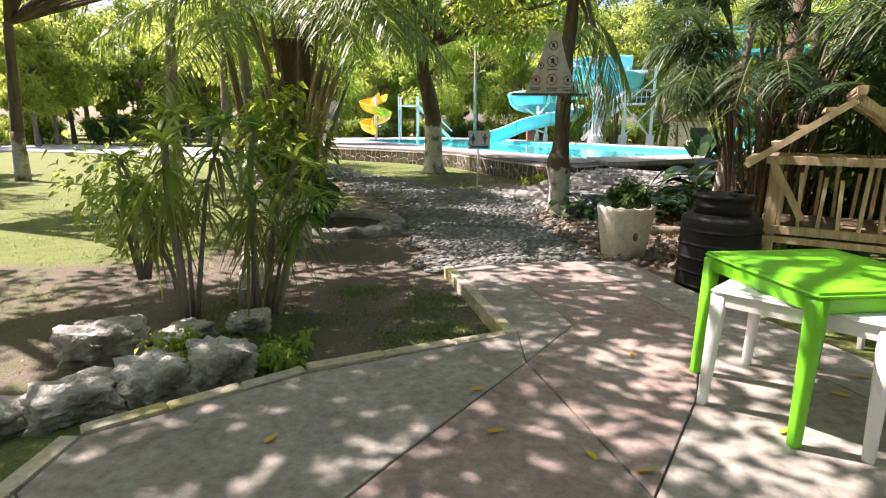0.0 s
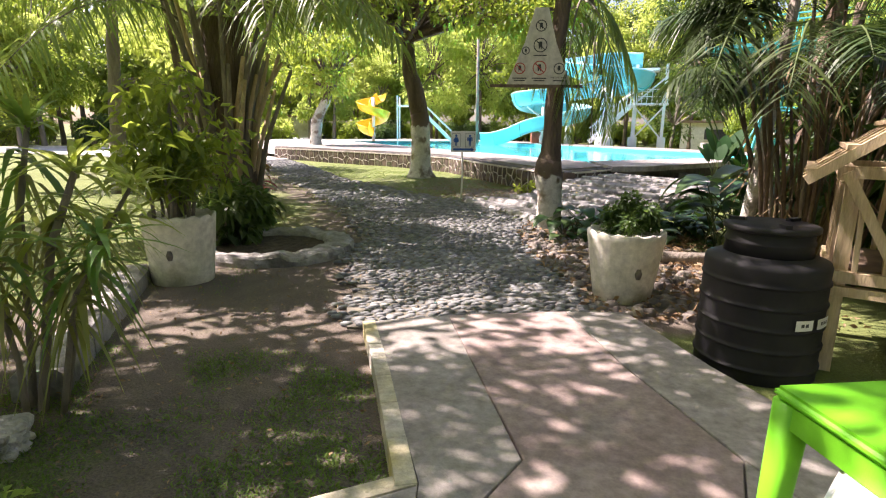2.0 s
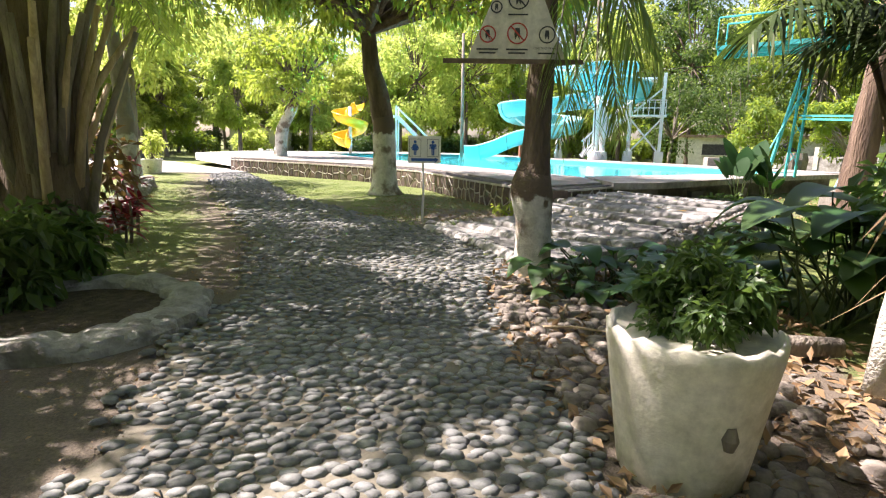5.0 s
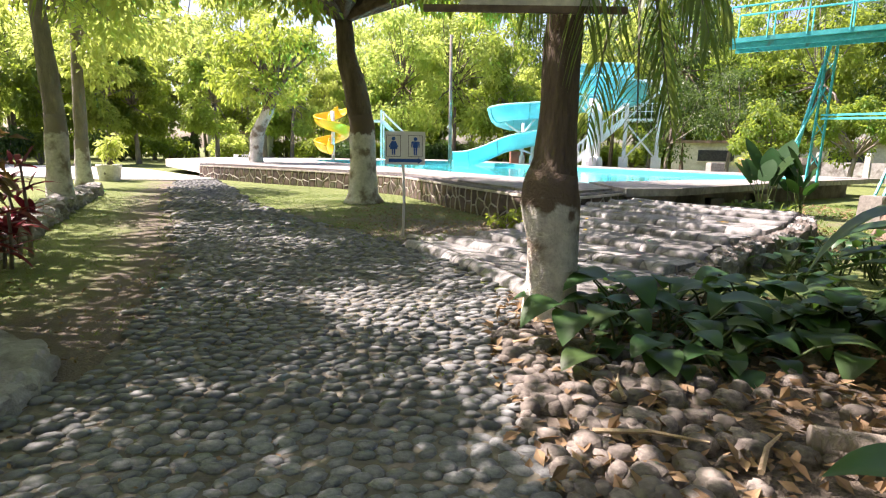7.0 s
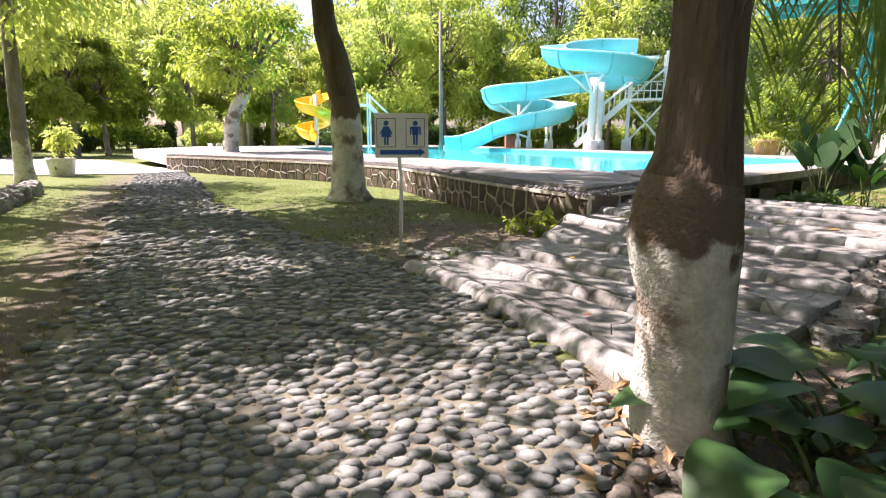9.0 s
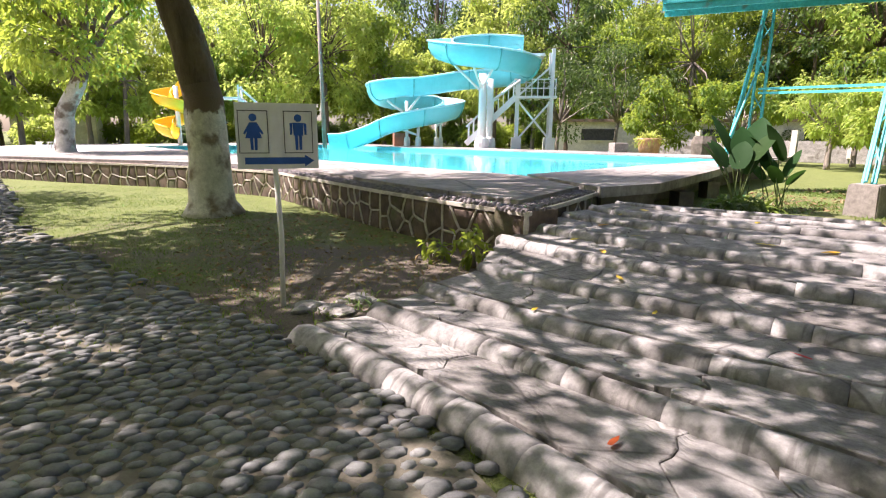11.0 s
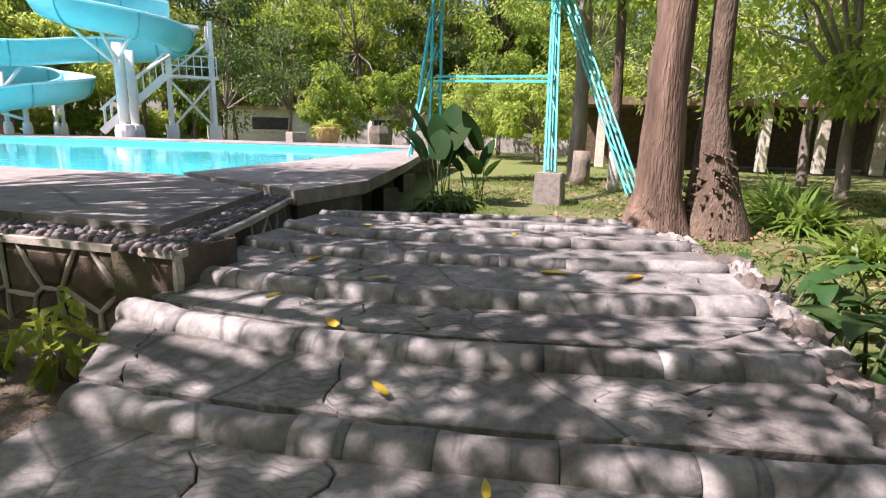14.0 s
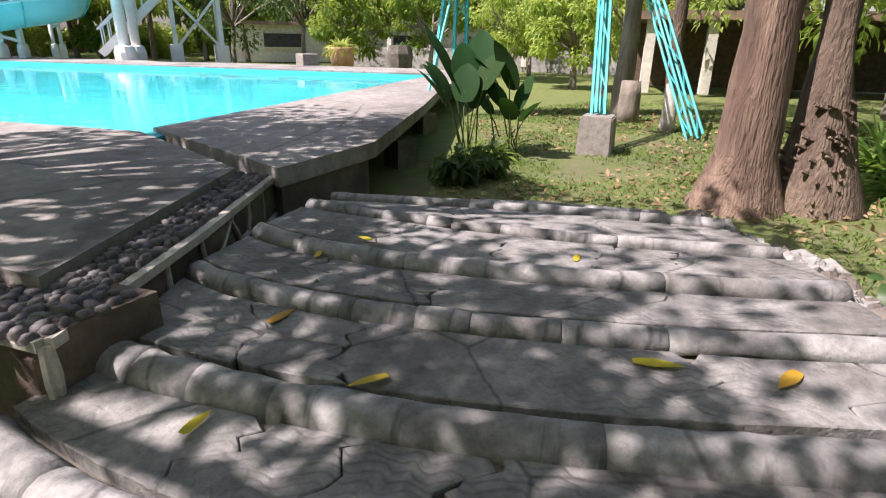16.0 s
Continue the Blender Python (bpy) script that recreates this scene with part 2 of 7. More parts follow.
L_STRAP = leaf_mat("strap_leaf", (0.08, 0.16, 0.03), (0.17, 0.28, 0.06), (0.45, 0.62, 0.10), 0.4, 0.35)
L_GRASS = leaf_mat("grass_blade", (0.07, 0.13, 0.025), (0.15, 0.22, 0.05), (0.35, 0.50, 0.08), 0.6, 0.3)
L_RED = leaf_mat("red_cordyline_leaf", (0.13, 0.015, 0.03), (0.24, 0.03, 0.06), (0.4, 0.04, 0.08), 0.4, 0.25)
L_BROWN = leaf_mat("bronze_leaf", (0.10, 0.06, 0.03), (0.17, 0.13, 0.05), (0.3, 0.2, 0.06), 0.5, 0.3)
L_CANE = leaf_mat("cane_palm_leaf", (0.025, 0.05, 0.016), (0.06, 0.10, 0.032), (0.14, 0.24, 0.05), 0.45, 0.2)
L_DRYPALM = leaf_mat("dry_palm_frond", (0.16, 0.11, 0.06), (0.30, 0.22, 0.12), (0.3, 0.2, 0.08), 0.7, 0.2)


# ---- mesh building ----
class Shape:
    """Vertices and faces gathered for one mesh."""

    def __init__(self):
        self.v, self.f = [], []

    def add(self, verts, faces):
        o = len(self.v)
        self.v.extend(tuple(p) for p in verts)
        self.f.extend(tuple(i + o for i in f) for f in faces)
        return self

    def box(self, c, s, m=None):
        x, y, z = (k / 2 for k in s)
        vs = [Vector((a * x, b * y, d * z)) for d in (-1, 1) for a, b in ((-1, -1), (1, -1), (1, 1), (-1, 1))]
        vs = [(m @ p if m else p) + Vector(c) for p in vs]
        return self.add(vs, [(3, 2, 1, 0), (4, 5, 6, 7), (0, 1, 5, 4), (1, 2, 6, 5), (2, 3, 7, 6), (3, 0, 4, 7)])

    def beam(self, a, b, w, h=None):
        a, b = Vector(a), Vector(b)
        q = (b - a).to_track_quat("Z", "Y").to_matrix()
        return self.box((a + b) / 2, (w, h or w, (b - a).length), q)

    def tube(self, pts, radii, sides=8, caps=True, wob=0.0, seed=0):
        rnd = random.Random(seed)
        pts = [Vector(p) for p in pts]
        if not isinstance(radii, (list, tuple)):
            radii = [radii] * len(pts)
        rings, o = [], len(self.v)
        ref = Vector((0.31, 0.95, 0.07))
        for i, p in enumerate(pts):
            d = (pts[min(i + 1, len(pts) - 1)] - pts[max(i - 1, 0)]).normalized()
            x = d.cross(ref)
            if x.length < 0.1:
                x = d.cross(Vector((1, 0, 0)))
            x.normalize()
            y = d.cross(x)
            for k in range(sides):
                a = 2 * math.pi * k / sides
                r = radii[i] * (1 + wob * (noise.noise(p * 2.3 + Vector((math.cos(a), math.sin(a), seed)) * 1.3)))
                self.v.append(tuple(p + (x * math.cos(a) + y * math.sin(a)) * r))
            rings.append(o + i * sides)
        for a, b in zip(rings, rings[1:]):
            for k in range(sides):
                j = (k + 1) % sides
                self.f.append((a + j, a + k, b + k, b + j))
        if caps:
            self.f.append(tuple(rings[0] + k for k in range(sides)))
            self.f.append(tuple(rings[-1] + k for k in reversed(range(sides))))
        return self

    def prism(self, poly, z0, z1, inset=0.0):
        """A flat-topped piece over an outline; inset rounds its upper edge."""
        n = len(poly)
        zs = z1 if isinstance(z1, list) else [z1] * n
        area = sum(poly[i][0] * poly[(i + 1) % n][1] - poly[(i + 1) % n][0] * poly[i][1] for i in range(n))
        if area < 0:
            poly, zs = poly[::-1], zs[::-1]
        c = Vector((sum(p[0] for p in poly) / n, sum(p[1] for p in poly) / n))
        low = [(p[0], p[1], z0) for p in poly]
        if inset:
            mid = [(p[0], p[1], z - inset * 0.8) for p, z in zip(poly, zs)]
            top = []
            for p, z in zip(poly, zs):
                d = c - Vector(p[:2])
                d = d.normalized() * min(inset, d.length * 0.5)
                top.append((p[0] + d.x, p[1] + d.y, z))
            rings = [low, mid, top]
        else:
            rings = [low, [(p[0], p[1], z) for p, z in zip(poly, zs)]]
        vs, fs = [v for r in rings for v in r], [tuple(range(n))[::-1]]
        for k in range(len(rings) - 1):
            fs += [(k * n + i, k * n + (i + 1) % n, (k + 1) * n + (i + 1) % n, (k + 1) * n + i) for i in range(n)]
        fs.append(tuple((len(rings) - 1) * n + i for i in range(n)))
        return self.add(vs, fs)

    def lathe(self, profile, c=(0, 0, 0), sides=24, wave=0.0, waves=0):
        """A turned body; profile rows of (radius, height). wave: scallops on the last rows."""
        o = len(self.v)
        for i, (r, z) in enumerate(profile):
            for k in range(sides):
                a = 2 * math.pi * k / sides
                up = wave * abs(math.sin(a * waves / 2)) if i >= len(profile) - 3 and waves else 0
                self.v.append((c[0] + r * math.cos(a), c[1] + r * math.sin(a), c[2] + z + up))
        for i in range(len(profile) - 1):
            for k in range(sides):
                j = (k + 1) % sides
                self.f.append((o + i * sides + k, o + i * sides + j, o + (i + 1) * sides + j, o + (i + 1) * sides + k))
        self.f.append(tuple(o + k for k in reversed(range(sides))))
        self.f.append(tuple(o + (len(profile) - 1) * sides + k for k in range(sides)))
        return self

    def mesh(self, name, material, smooth=False):
        me = bpy.data.meshes.new(name)
        me.from_pydata(self.v, [], self.f)
        if material:
            me.materials.append(material)
        if smooth:
            me.polygons.foreach_set("use_smooth", [True] * len(me.polygons))
        me.update()
        return me


def part(name, shape, material, parent=None, label="", smooth=False, kind=""):
    me = shape if isinstance(shape, bpy.types.Mesh) else shape.mesh(name, material, smooth)
    ob = new(name, me)
    if parent:
        ob.parent = parent
    if label or kind:
        tagged(ob, label, kind=kind)
    return ob


def thing(name, label, category, group="", kind="", at=(0, 0, 0), turn=0):
    ob = new(name)
    ob.empty_display_size = 0.1
    ob.matrix_basis = pose(*at, 0, 0, turn)
    return tagged(ob, label, category, group, kind)


def setting(name, shape, material, label, category, smooth=False):
    return tagged(part(name, shape, material, smooth=smooth), label, category, kind="structure")


# pieces of foliage, all as flat arrays
def blades(base, tip_way, width, length, droop, segs=3):
    """Many narrow blades at once: arrays of base points, ways, widths and lengths, bending down by droop."""
    base, way = np.asarray(base, float), np.asarray(tip_way, float)
    way /= np.linalg.norm(way, axis=1)[:, None] + 1e-9
    n = len(base)
    side = np.cross(way, np.array([0, 0, 1.0]) + 0.2 * np.random.randn(n, 3))
    side /= np.linalg.norm(side, axis=1)[:, None] + 1e-9
    width, length, droop = (np.broadcast_to(np.asarray(k, float), n) for k in (width, length, droop))
    rows = []
    for s in range(segs + 1):
        u = s / segs
        p = base + way * (length * u)[:, None]
        p[:, 2] -= droop * length * u * u
        w = width * (0.55 + 0.9 * u * (1 - u) * 2) * (1 - u ** 3) + 0.0008
        rows.append((p - side * w[:, None] / 2, p + side * w[:, None] / 2))
    v = np.stack([k for r in rows for k in r], 1)
    m = v.shape[1]
    q = np.array([(2 * s, 2 * s + 1, 2 * s + 3, 2 * s + 2) for s in range(segs)])
    f = (np.arange(n)[:, None, None] * m + q[None]).reshape(-1, 4)
    return v.reshape(-1, 3), f


def fold_leaves(base, way, width, length, droop=0.3):
    """Broad leaves folded along the midrib, six corners each."""
    base, way = np.asarray(base, float), np.asarray(way, float)
    n = len(base)
    way /= np.linalg.norm(way, axis=1)[:, None] + 1e-9
    side = np.cross(way, np.random.randn(n, 3) * 0.6 + np.array([0, 0, 1.0]))
    side /= np.linalg.norm(side, axis=1)[:, None] + 1e-9
    up = np.cross(side, way)
    width, length = (np.broadcast_to(np.asarray(k, float), n)[:, None] for k in (width, length))
    dz = np.array([0, 0, -1.0]) * length * droop
    mid = base + way * length * 0.5
    tip = base + way * length + dz
    v = np.stack([base, mid - side * width / 2 + up * width * 0.18 + dz * .2, mid + dz * .3, mid + side * width / 2 + up * width * 0.18 + dz * .2, tip], 1)
    q = np.array([(0, 2, 1, 1), (0, 3, 2, 2), (1, 2, 4, 4), (2, 3, 4, 4)])[:, :3]
    f = (np.arange(n)[:, None, None] * 5 + q[None]).reshape(-1, 3)
    return v.reshape(-1, 3), f


def array_mesh(name, pieces, material):
    """One mesh from several (vertices, faces) pairs."""
    me = bpy.data.meshes.new(name)
    vs, fs, o = [], [], 0
    for v, f in pieces:
        vs.append(v)
        fs.extend((f + o).tolist())
        o += len(v)
    me.from_pydata(np.concatenate(vs).tolist(), [], fs)
    me.materials.append(material)
    return me


# ---- ground ----
POOL0, PA, PB = Vector((4.75, 20.1)), Vector((0.853, 0.522)), Vector((-0.522, 0.853))
POOL_A, POOL_B = 10.9, 25.0
DECK, WATER = 0.57, 0.42


def in_pool(x, y, grow=0.0):
    d = Vector((x, y)) - POOL0
    return -grow < d.dot(PA) < POOL_A + grow and -grow < d.dot(PB) < POOL_B + grow


PATH_EDGE = [(6.1, 0.20, 2.45), (7.4, -0.13, 2.25), (8.8, -0.35, 2.0), (10.3, -0.6, 1.9), (11.2, -0.9, 2.15), (12.6, -1.4, 1.72), (13.6, -1.95, 1.15), (14.6, -2.5, 0.45), (15.6, -3.05, -0.4), (16.8, -3.7, -1.3), (19.4, -5.1, -3.3), (23.6, -7.2, -5.4), (30.0, -10.0, -9.0)]


def path_edges(y):
    for a, b in zip(PATH_EDGE, PATH_EDGE[1:]):
        if a[0] <= y <= b[0]:
            w = (y - a[0]) / (b[0] - a[0])
            return a[1] + (b[1] - a[1]) * w, a[2] + (b[2] - a[2]) * w
    return None


def ground_z(x, y):
    return -0.06 + 0.025 * noise.noise(Vector((x * 0.5, y * 0.5, 0.3))) + 0.01 * noise.noise(Vector((x * 2, y * 2, 4.0)))


def ground_material():
    m, n, l, p = node_mat("lawn_and_soil")
    co = n.new("ShaderNodeTexCoord")
    a, b, c = (n.new("ShaderNodeTexNoise") for _ in range(3))
    for t, s, d in ((a, 0.55, 5), (b, 5.0, 6), (c, 70.0, 4)):
        t.inputs["Scale"].default_value, t.inputs["Detail"].default_value = s, d
        l.new(co.outputs["Object"], t.inputs["Vector"])
    soil, grass = n.new("ShaderNodeMix"), n.new("ShaderNodeMix")
    for t in (soil, grass):
        t.data_type = "RGBA"
        l.new(b.outputs[0], t.inputs["Factor"])
    soil.inputs["A"].default_value, soil.inputs["B"].default_value = (0.095, 0.075, 0.058, 1), (0.185, 0.155, 0.12, 1)
    grass.inputs["A"].default_value, grass.inputs["B"].default_value = (0.06, 0.10, 0.02, 1), (0.21, 0.24, 0.07, 1)
    # trodden soil beside the path, lawn further out
    sep = n.new("ShaderNodeSeparateXYZ")
    l.new(co.outputs["Object"], sep.inputs[0])
    wear = n.new("ShaderNodeAttribute")
    wear.attribute_name = "wear"
    s1 = n.new("ShaderNodeMath")
    s1.operation = "MULTIPLY_ADD"
    s1.inputs[1].default_value, s1.inputs[2].default_value = 0.9, -0.45
    l.new(a.outputs[0], s1.inputs[0])
    s1b = n.new("ShaderNodeMath")
    s1b.operation = "MULTIPLY_ADD"
    s1b.inputs[1].default_value = 0.9
    l.new(b.outputs[0], s1b.inputs[0])
    l.new(s1.outputs[0], s1b.inputs[2])
    s2 = n.new("ShaderNodeMath")
    l.new(s1b.outputs[0], s2.inputs[0])
    l.new(wear.outputs["Fac"], s2.inputs[1])
    r = n.new("ShaderNodeMapRange")
    r.inputs["From Min"].default_value, r.inputs["From Max"].default_value = 0.72, 1.22
    l.new(s2.outputs[0], r.inputs[0])
    mix = n.new("ShaderNodeMix")
    mix.data_type = "RGBA"
    l.new(r.outputs[0], mix.inputs["Factor"])
    l.new(grass.outputs["Result"], mix.inputs["A"])
    l.new(soil.outputs["Result"], mix.inputs["B"])
    hsv, vr = n.new("ShaderNodeHueSaturation"), n.new("ShaderNodeMapRange")
    vr.inputs["To Min"].default_value, vr.inputs["To Max"].default_value = 0.35, 1.65
    l.new(c.outputs[0], vr.inputs[0])
    l.new(vr.outputs[0], hsv.inputs["Value"])
    l.new(mix.outputs["Result"], hsv.inputs["Color"])
    l.new(hsv.outputs[0], p.inputs["Base Color"])
    p.inputs["Roughness"].default_value = 0.95
    bp = n.new("ShaderNodeBump")
    bp.inputs["Strength"].default_value, bp.inputs["Distance"].default_value = 0.8, 0.03
    l.new(c.outputs[0], bp.inputs["Height"])
    l.new(bp.outputs[0], p.inputs["Normal"])
    return m


def soil_wear(x, y):
    """1 where feet keep the ground bare."""
    k = 0.0
    e = path_edges(min(max(y, 6.1), 30.0))
    if y < 30:
        d = e[0] - x
        k = max(k, (1.15 if y < 11 else 0.86) - abs(d - 0.3) * (0.75 if y < 11 else 0.6)) if d > -2.6 else k
        if e[0] <= x <= e[1]:
            k = 1.2
    if -2.6 < x < 1.0 and 4.3 < y < 8.2:
        k = max(k, 0.86)
    if -7 < x < -1.9 and y < 6.5:
        k = max(k, 0.75)
    if x > e[1] and x < 4.5 and 6 < y < 12:
        k = 1.2
    if 0.3 < x < 3.4 and 13.0 < y < 17.5:
        k = max(k, 0.82)
    elif -2.5 < x < 2.0 and 14 < y < 20:
        k = max(k, 0.45)
    if x > 6 and y < 21 and x < 14:
        k = max(k, 0.38)
    return k


def make_ground():
    xs = [-900, -300, -120, -60, -35] + [-24 + 0.5 * i for i in range(109)] + [40, 60, 120, 300, 900]
    ys = [-900, -300, -100, -40, -18] + [-10 + 0.5 * i for i in range(141)] + [70, 100, 160, 300, 900]
    vs = [(x, y, ground_z(x, y)) for y in ys for x in xs]
    w = len(xs)
    fs = []
    for j in range(len(ys) - 1):
        for i in range(w - 1):
            cx, cy = (xs[i] + xs[i + 1]) / 2, (ys[j] + ys[j + 1]) / 2
            if not in_pool(cx, cy, -0.6) and (Vector((cx, cy)) - Vector((-1.55, 9.0))).length > 0.6:
                fs.append((j * w + i, j * w + i + 1, (j + 1) * w + i + 1, (j + 1) * w + i))
    me = bpy.data.meshes.new("ground")
    me.from_pydata(vs, [], fs)
    at_ = me.attributes.new("wear", "FLOAT", "POINT")
    at_.data.foreach_set("value", [soil_wear(v[0], v[1]) if abs(v[0]) < 30 and -12 < v[1] < 62 else 0.2 for v in vs])
    me.polygons.foreach_set("use_smooth", [True] * len(fs))
    me.materials.append(ground_material())
    tagged(new("ground", me), "lawn with worn bare soil along a garden path", "ground", kind="structure")


make_ground()

# ---- patio of concrete panels ----
PANELS = [
    ("grey", [(0.40, 5.99), (1.0, 6.2), (1.46, 4.18), (1.0, 3.43), (0.99, 3.96)]),
    ("pink", [(1.0, 6.2), (2.0, 6.39), (2.22, 5.3), (2.52, 4.26), (1.98, 3.0), (1.41, 2.05), (1.0, 3.43), (1.46, 4.18)]),
    ("grey", [(2.0, 6.39), (2.52, 6.42), (2.80, 5.36), (3.02, 4.75), (3.46, 3.5), (3.2, 2.6), (2.52, 4.26), (2.22, 5.3)]),
    ("grey", [(0.99, 3.96), (1.0, 3.43), (0.22, 2.23), (-0.4, 1.2), (-1.38, 1.92), (-1.40, 2.36), (-0.45, 3.17)]),
    ("pink", [(1.0, 3.43), (1.41, 2.05), (1.1, 0.6), (0.0, 0.2), (-0.4, 1.2), (0.22, 2.23)]),
    ("grey", [(2.52, 4.26), (3.2, 2.6), (4.6, 0.5), (3.2, -2.0), (0.8, -2.0), (1.1, 0.6), (1.41, 2.05), (1.98, 3.0)]),
    ("grey", [(-1.38, 1.92), (-0.4, 1.2), (0.0, 0.2), (1.1, 0.6), (0.8, -2.0), (-1.7, -2.0)]),
    ("grey", [(3.2, 2.6), (3.46, 3.5), (5.6, 3.9), (6.0, 0.5), (4.6, 0.5)]),
    ("grey", [(-1.7, -2.0), (3.2, -2.0), (4.6, 0.5), (6.0, 0.5), (6.0, -8.0), (-1.7, -8.0)]),
]


def shrink(poly, d):
    c = Vector((sum(p[0] for p in poly) / len(poly), sum(p[1] for p in poly) / len(poly)))
    out = []
    for p in poly:
        v = c - Vector(p)
        out.append(tuple(Vector(p) + v.normalized() * min(d, v.length * 0.4)))
    return out


def make_patio():
    base = Shape()
    for _, poly in PANELS:
        base.prism(poly, -0.12, 0.03)
    patio = setting("pavement", base, M_CONCD, "patio of grey and faded pink concrete panels", "pavement")
    for tone, poly in PANELS:
        part("panel", Shape().prism(shrink(poly, 0.008), 0.0, 0.06, 0.006), M_PINK if tone == "pink" else M_CONC, patio)
    kerb = [(0.42, 6.0), (0.70, 5.03), (0.985, 3.955), (-0.45, 3.19), (-1.40, 2.37), (-1.39, 1.9), (-1.72, -2.0)]
    for a, b in zip(kerb, kerb[1:]):
        a, b = Vector(a), Vector(b)
        n = int((b - a).length / 0.55) + 1
        side = Vector((-(b - a).y, (b - a).x)).normalized() * -0.10
        for i in range(n):
            p, q = a + (b - a) * (i / n), a + (b - a) * ((i + 1) / n)
            q = q - (q - p).normalized() * 0.006
            part("kerb_stone", Shape().prism([p, q, q + side, p + side], -0.14, 0.066 + 0.006 * (i % 3), 0.012), M_KERB, patio)


make_patio()


# ---- river stones ----
def stone_data(seed, rings=3, sides=7):
    rnd = random.Random(seed)
    vs, fs = [(0, 0, 0.5)], []
    ax, by = 1.0, rnd.uniform(0.6, 0.85)
    for i in range(1, rings + 1):
        th = math.pi * 0.62 * i / rings
        for k in range(sides):
            a = 2 * math.pi * (k + 0.5 * (i % 2)) / sides
            r = math.sin(th) ** 0.75 * 0.5 * (1 + rnd.uniform(-0.1, 0.1))
            vs.append((ax * r * math.cos(a), by * r * math.sin(a), math.cos(th) * 0.5))
    for k in range(sides):
        fs.append((0, 1 + k, 1 + (k + 1) % sides))
    for i in range(rings - 1):
        for k in range(sides):
            a, b = 1 + i * sides + k, 1 + i * sides + (k + 1) % sides
            c, d = a + sides, b + sides
            if (i % 2) == 0:
                fs += [(a, c, b), (b, c, d)]
            else:
                fs += [(a, c, d), (a, d, b)]
    return np.array(vs), np.array(fs)


STONES = [stone_data(s) for s in range(8)]


def stone_meshes(material, name):
    out = []
    for v, f in STONES:
        me = bpy.data.meshes.new(name)
        me.from_pydata(v.tolist(), [], f.tolist())
        me.polygons.foreach_set("use_smooth", [True] * len(f))
        me.materials.append(material)
        out.append(me)
    return out


def lay_stones(places, name, material, parent, near, label=""):
    """places: rows x, y, z, length, height, turn. Those that near() picks are single parts, the rest one joined part."""
    singles, rest = [], []
    for p in places:
        (singles if near(p) and len(singles) < 300 else rest).append(p)
    meshes = stone_meshes(material, name)
    for i, (x, y, z, s, h, a) in enumerate(singles):
        ob = new(name, meshes[i % 8])
        ob.matrix_basis = Matrix.LocRotScale((x, y, z), Euler((0, 0, a)), (s, s, h))
        ob.parent = parent
    if rest:
        pieces = []
        for i, (x, y, z, s, h, a) in enumerate(rest):
            v, f = STONES[i % 8]
            c, sn = math.cos(a) * s, math.sin(a) * s
            w = np.stack([v[:, 0] * c - v[:, 1] * sn + x, v[:, 0] * sn + v[:, 1] * c + y, v[:, 2] * h + z], 1)
            pieces.append((w, f))
        me = array_mesh(name + "_rest", pieces, material)
        me.polygons.foreach_set("use_smooth", [True] * len(me.polygons))
        ob = new(name + "_rest", me)
        ob.parent = parent
        tagged(ob, label, kind="stuff")


def make_path():
    bed = Shape()
    rows = [6.1 + 0.2 * i for i in range(118)]
    vs = []
    for y in rows:
        l_, r_ = path_edges(y)
        wl, wr = 0.22 * noise.noise(Vector((y * 1.6, 0, 1))), 0.16 * noise.noise(Vector((y * 1.6, 5, 1)))
        vs += [(l_ + wl, y, -0.041), (r_ + wr, y, -0.041), (l_ + wl, y, -0.3), (r_ + wr, y, -0.3)]
    fs = []
    for i in range(len(rows) - 1):
        a, b = 4 * i, 4 * i + 4
        fs += [(a, a + 1, b + 1, b), (a + 2, a, b, b + 2), (a + 1, a + 3, b + 3, b + 1)]
    fs += [(2, 3, 1, 0), (b, b + 1, b + 3, b + 2)]
    bed.add(vs, fs)
    road = setting("road", bed, M_GRAVELBED, "garden path paved with grey river stones set in soil", "path")
    rnd = random.Random(5)
    places = []
    y = 6.15
    while y < 29:
        l_, r_ = path_edges(y)
        far = y > 15
        step = (0.084 if y < 11.5 else 0.092) if not far else 0.14
        x = l_ + rnd.uniform(-0.2, 0.2) + 0.22 * noise.noise(Vector((y * 1.6, 0, 1)))
        while x < r_ + rnd.uniform(-0.05, 0.12):
            s = step * rnd.uniform(0.9, 1.55)
            if rnd.random() > (0.02 if y < 12 else 0.06 if y < 15 else 0.25):
                places.append((x + s * 0.5, y + rnd.uniform(-0.03, 0.03), -0.042 + rnd.uniform(-0.010, 0.006), s * 1.08, step * rnd.uniform(0.36, 0.50), rnd.gauss(0.1, 0.4)))
            x += s * 0.98
        y += step * 0.74
    lay_stones(places, "cobble", M_PEB, road, lambda p: 8.1 < p[1] < 9.9 and 0.1 < p[0], "rounded grey river stones of the path")


make_path()


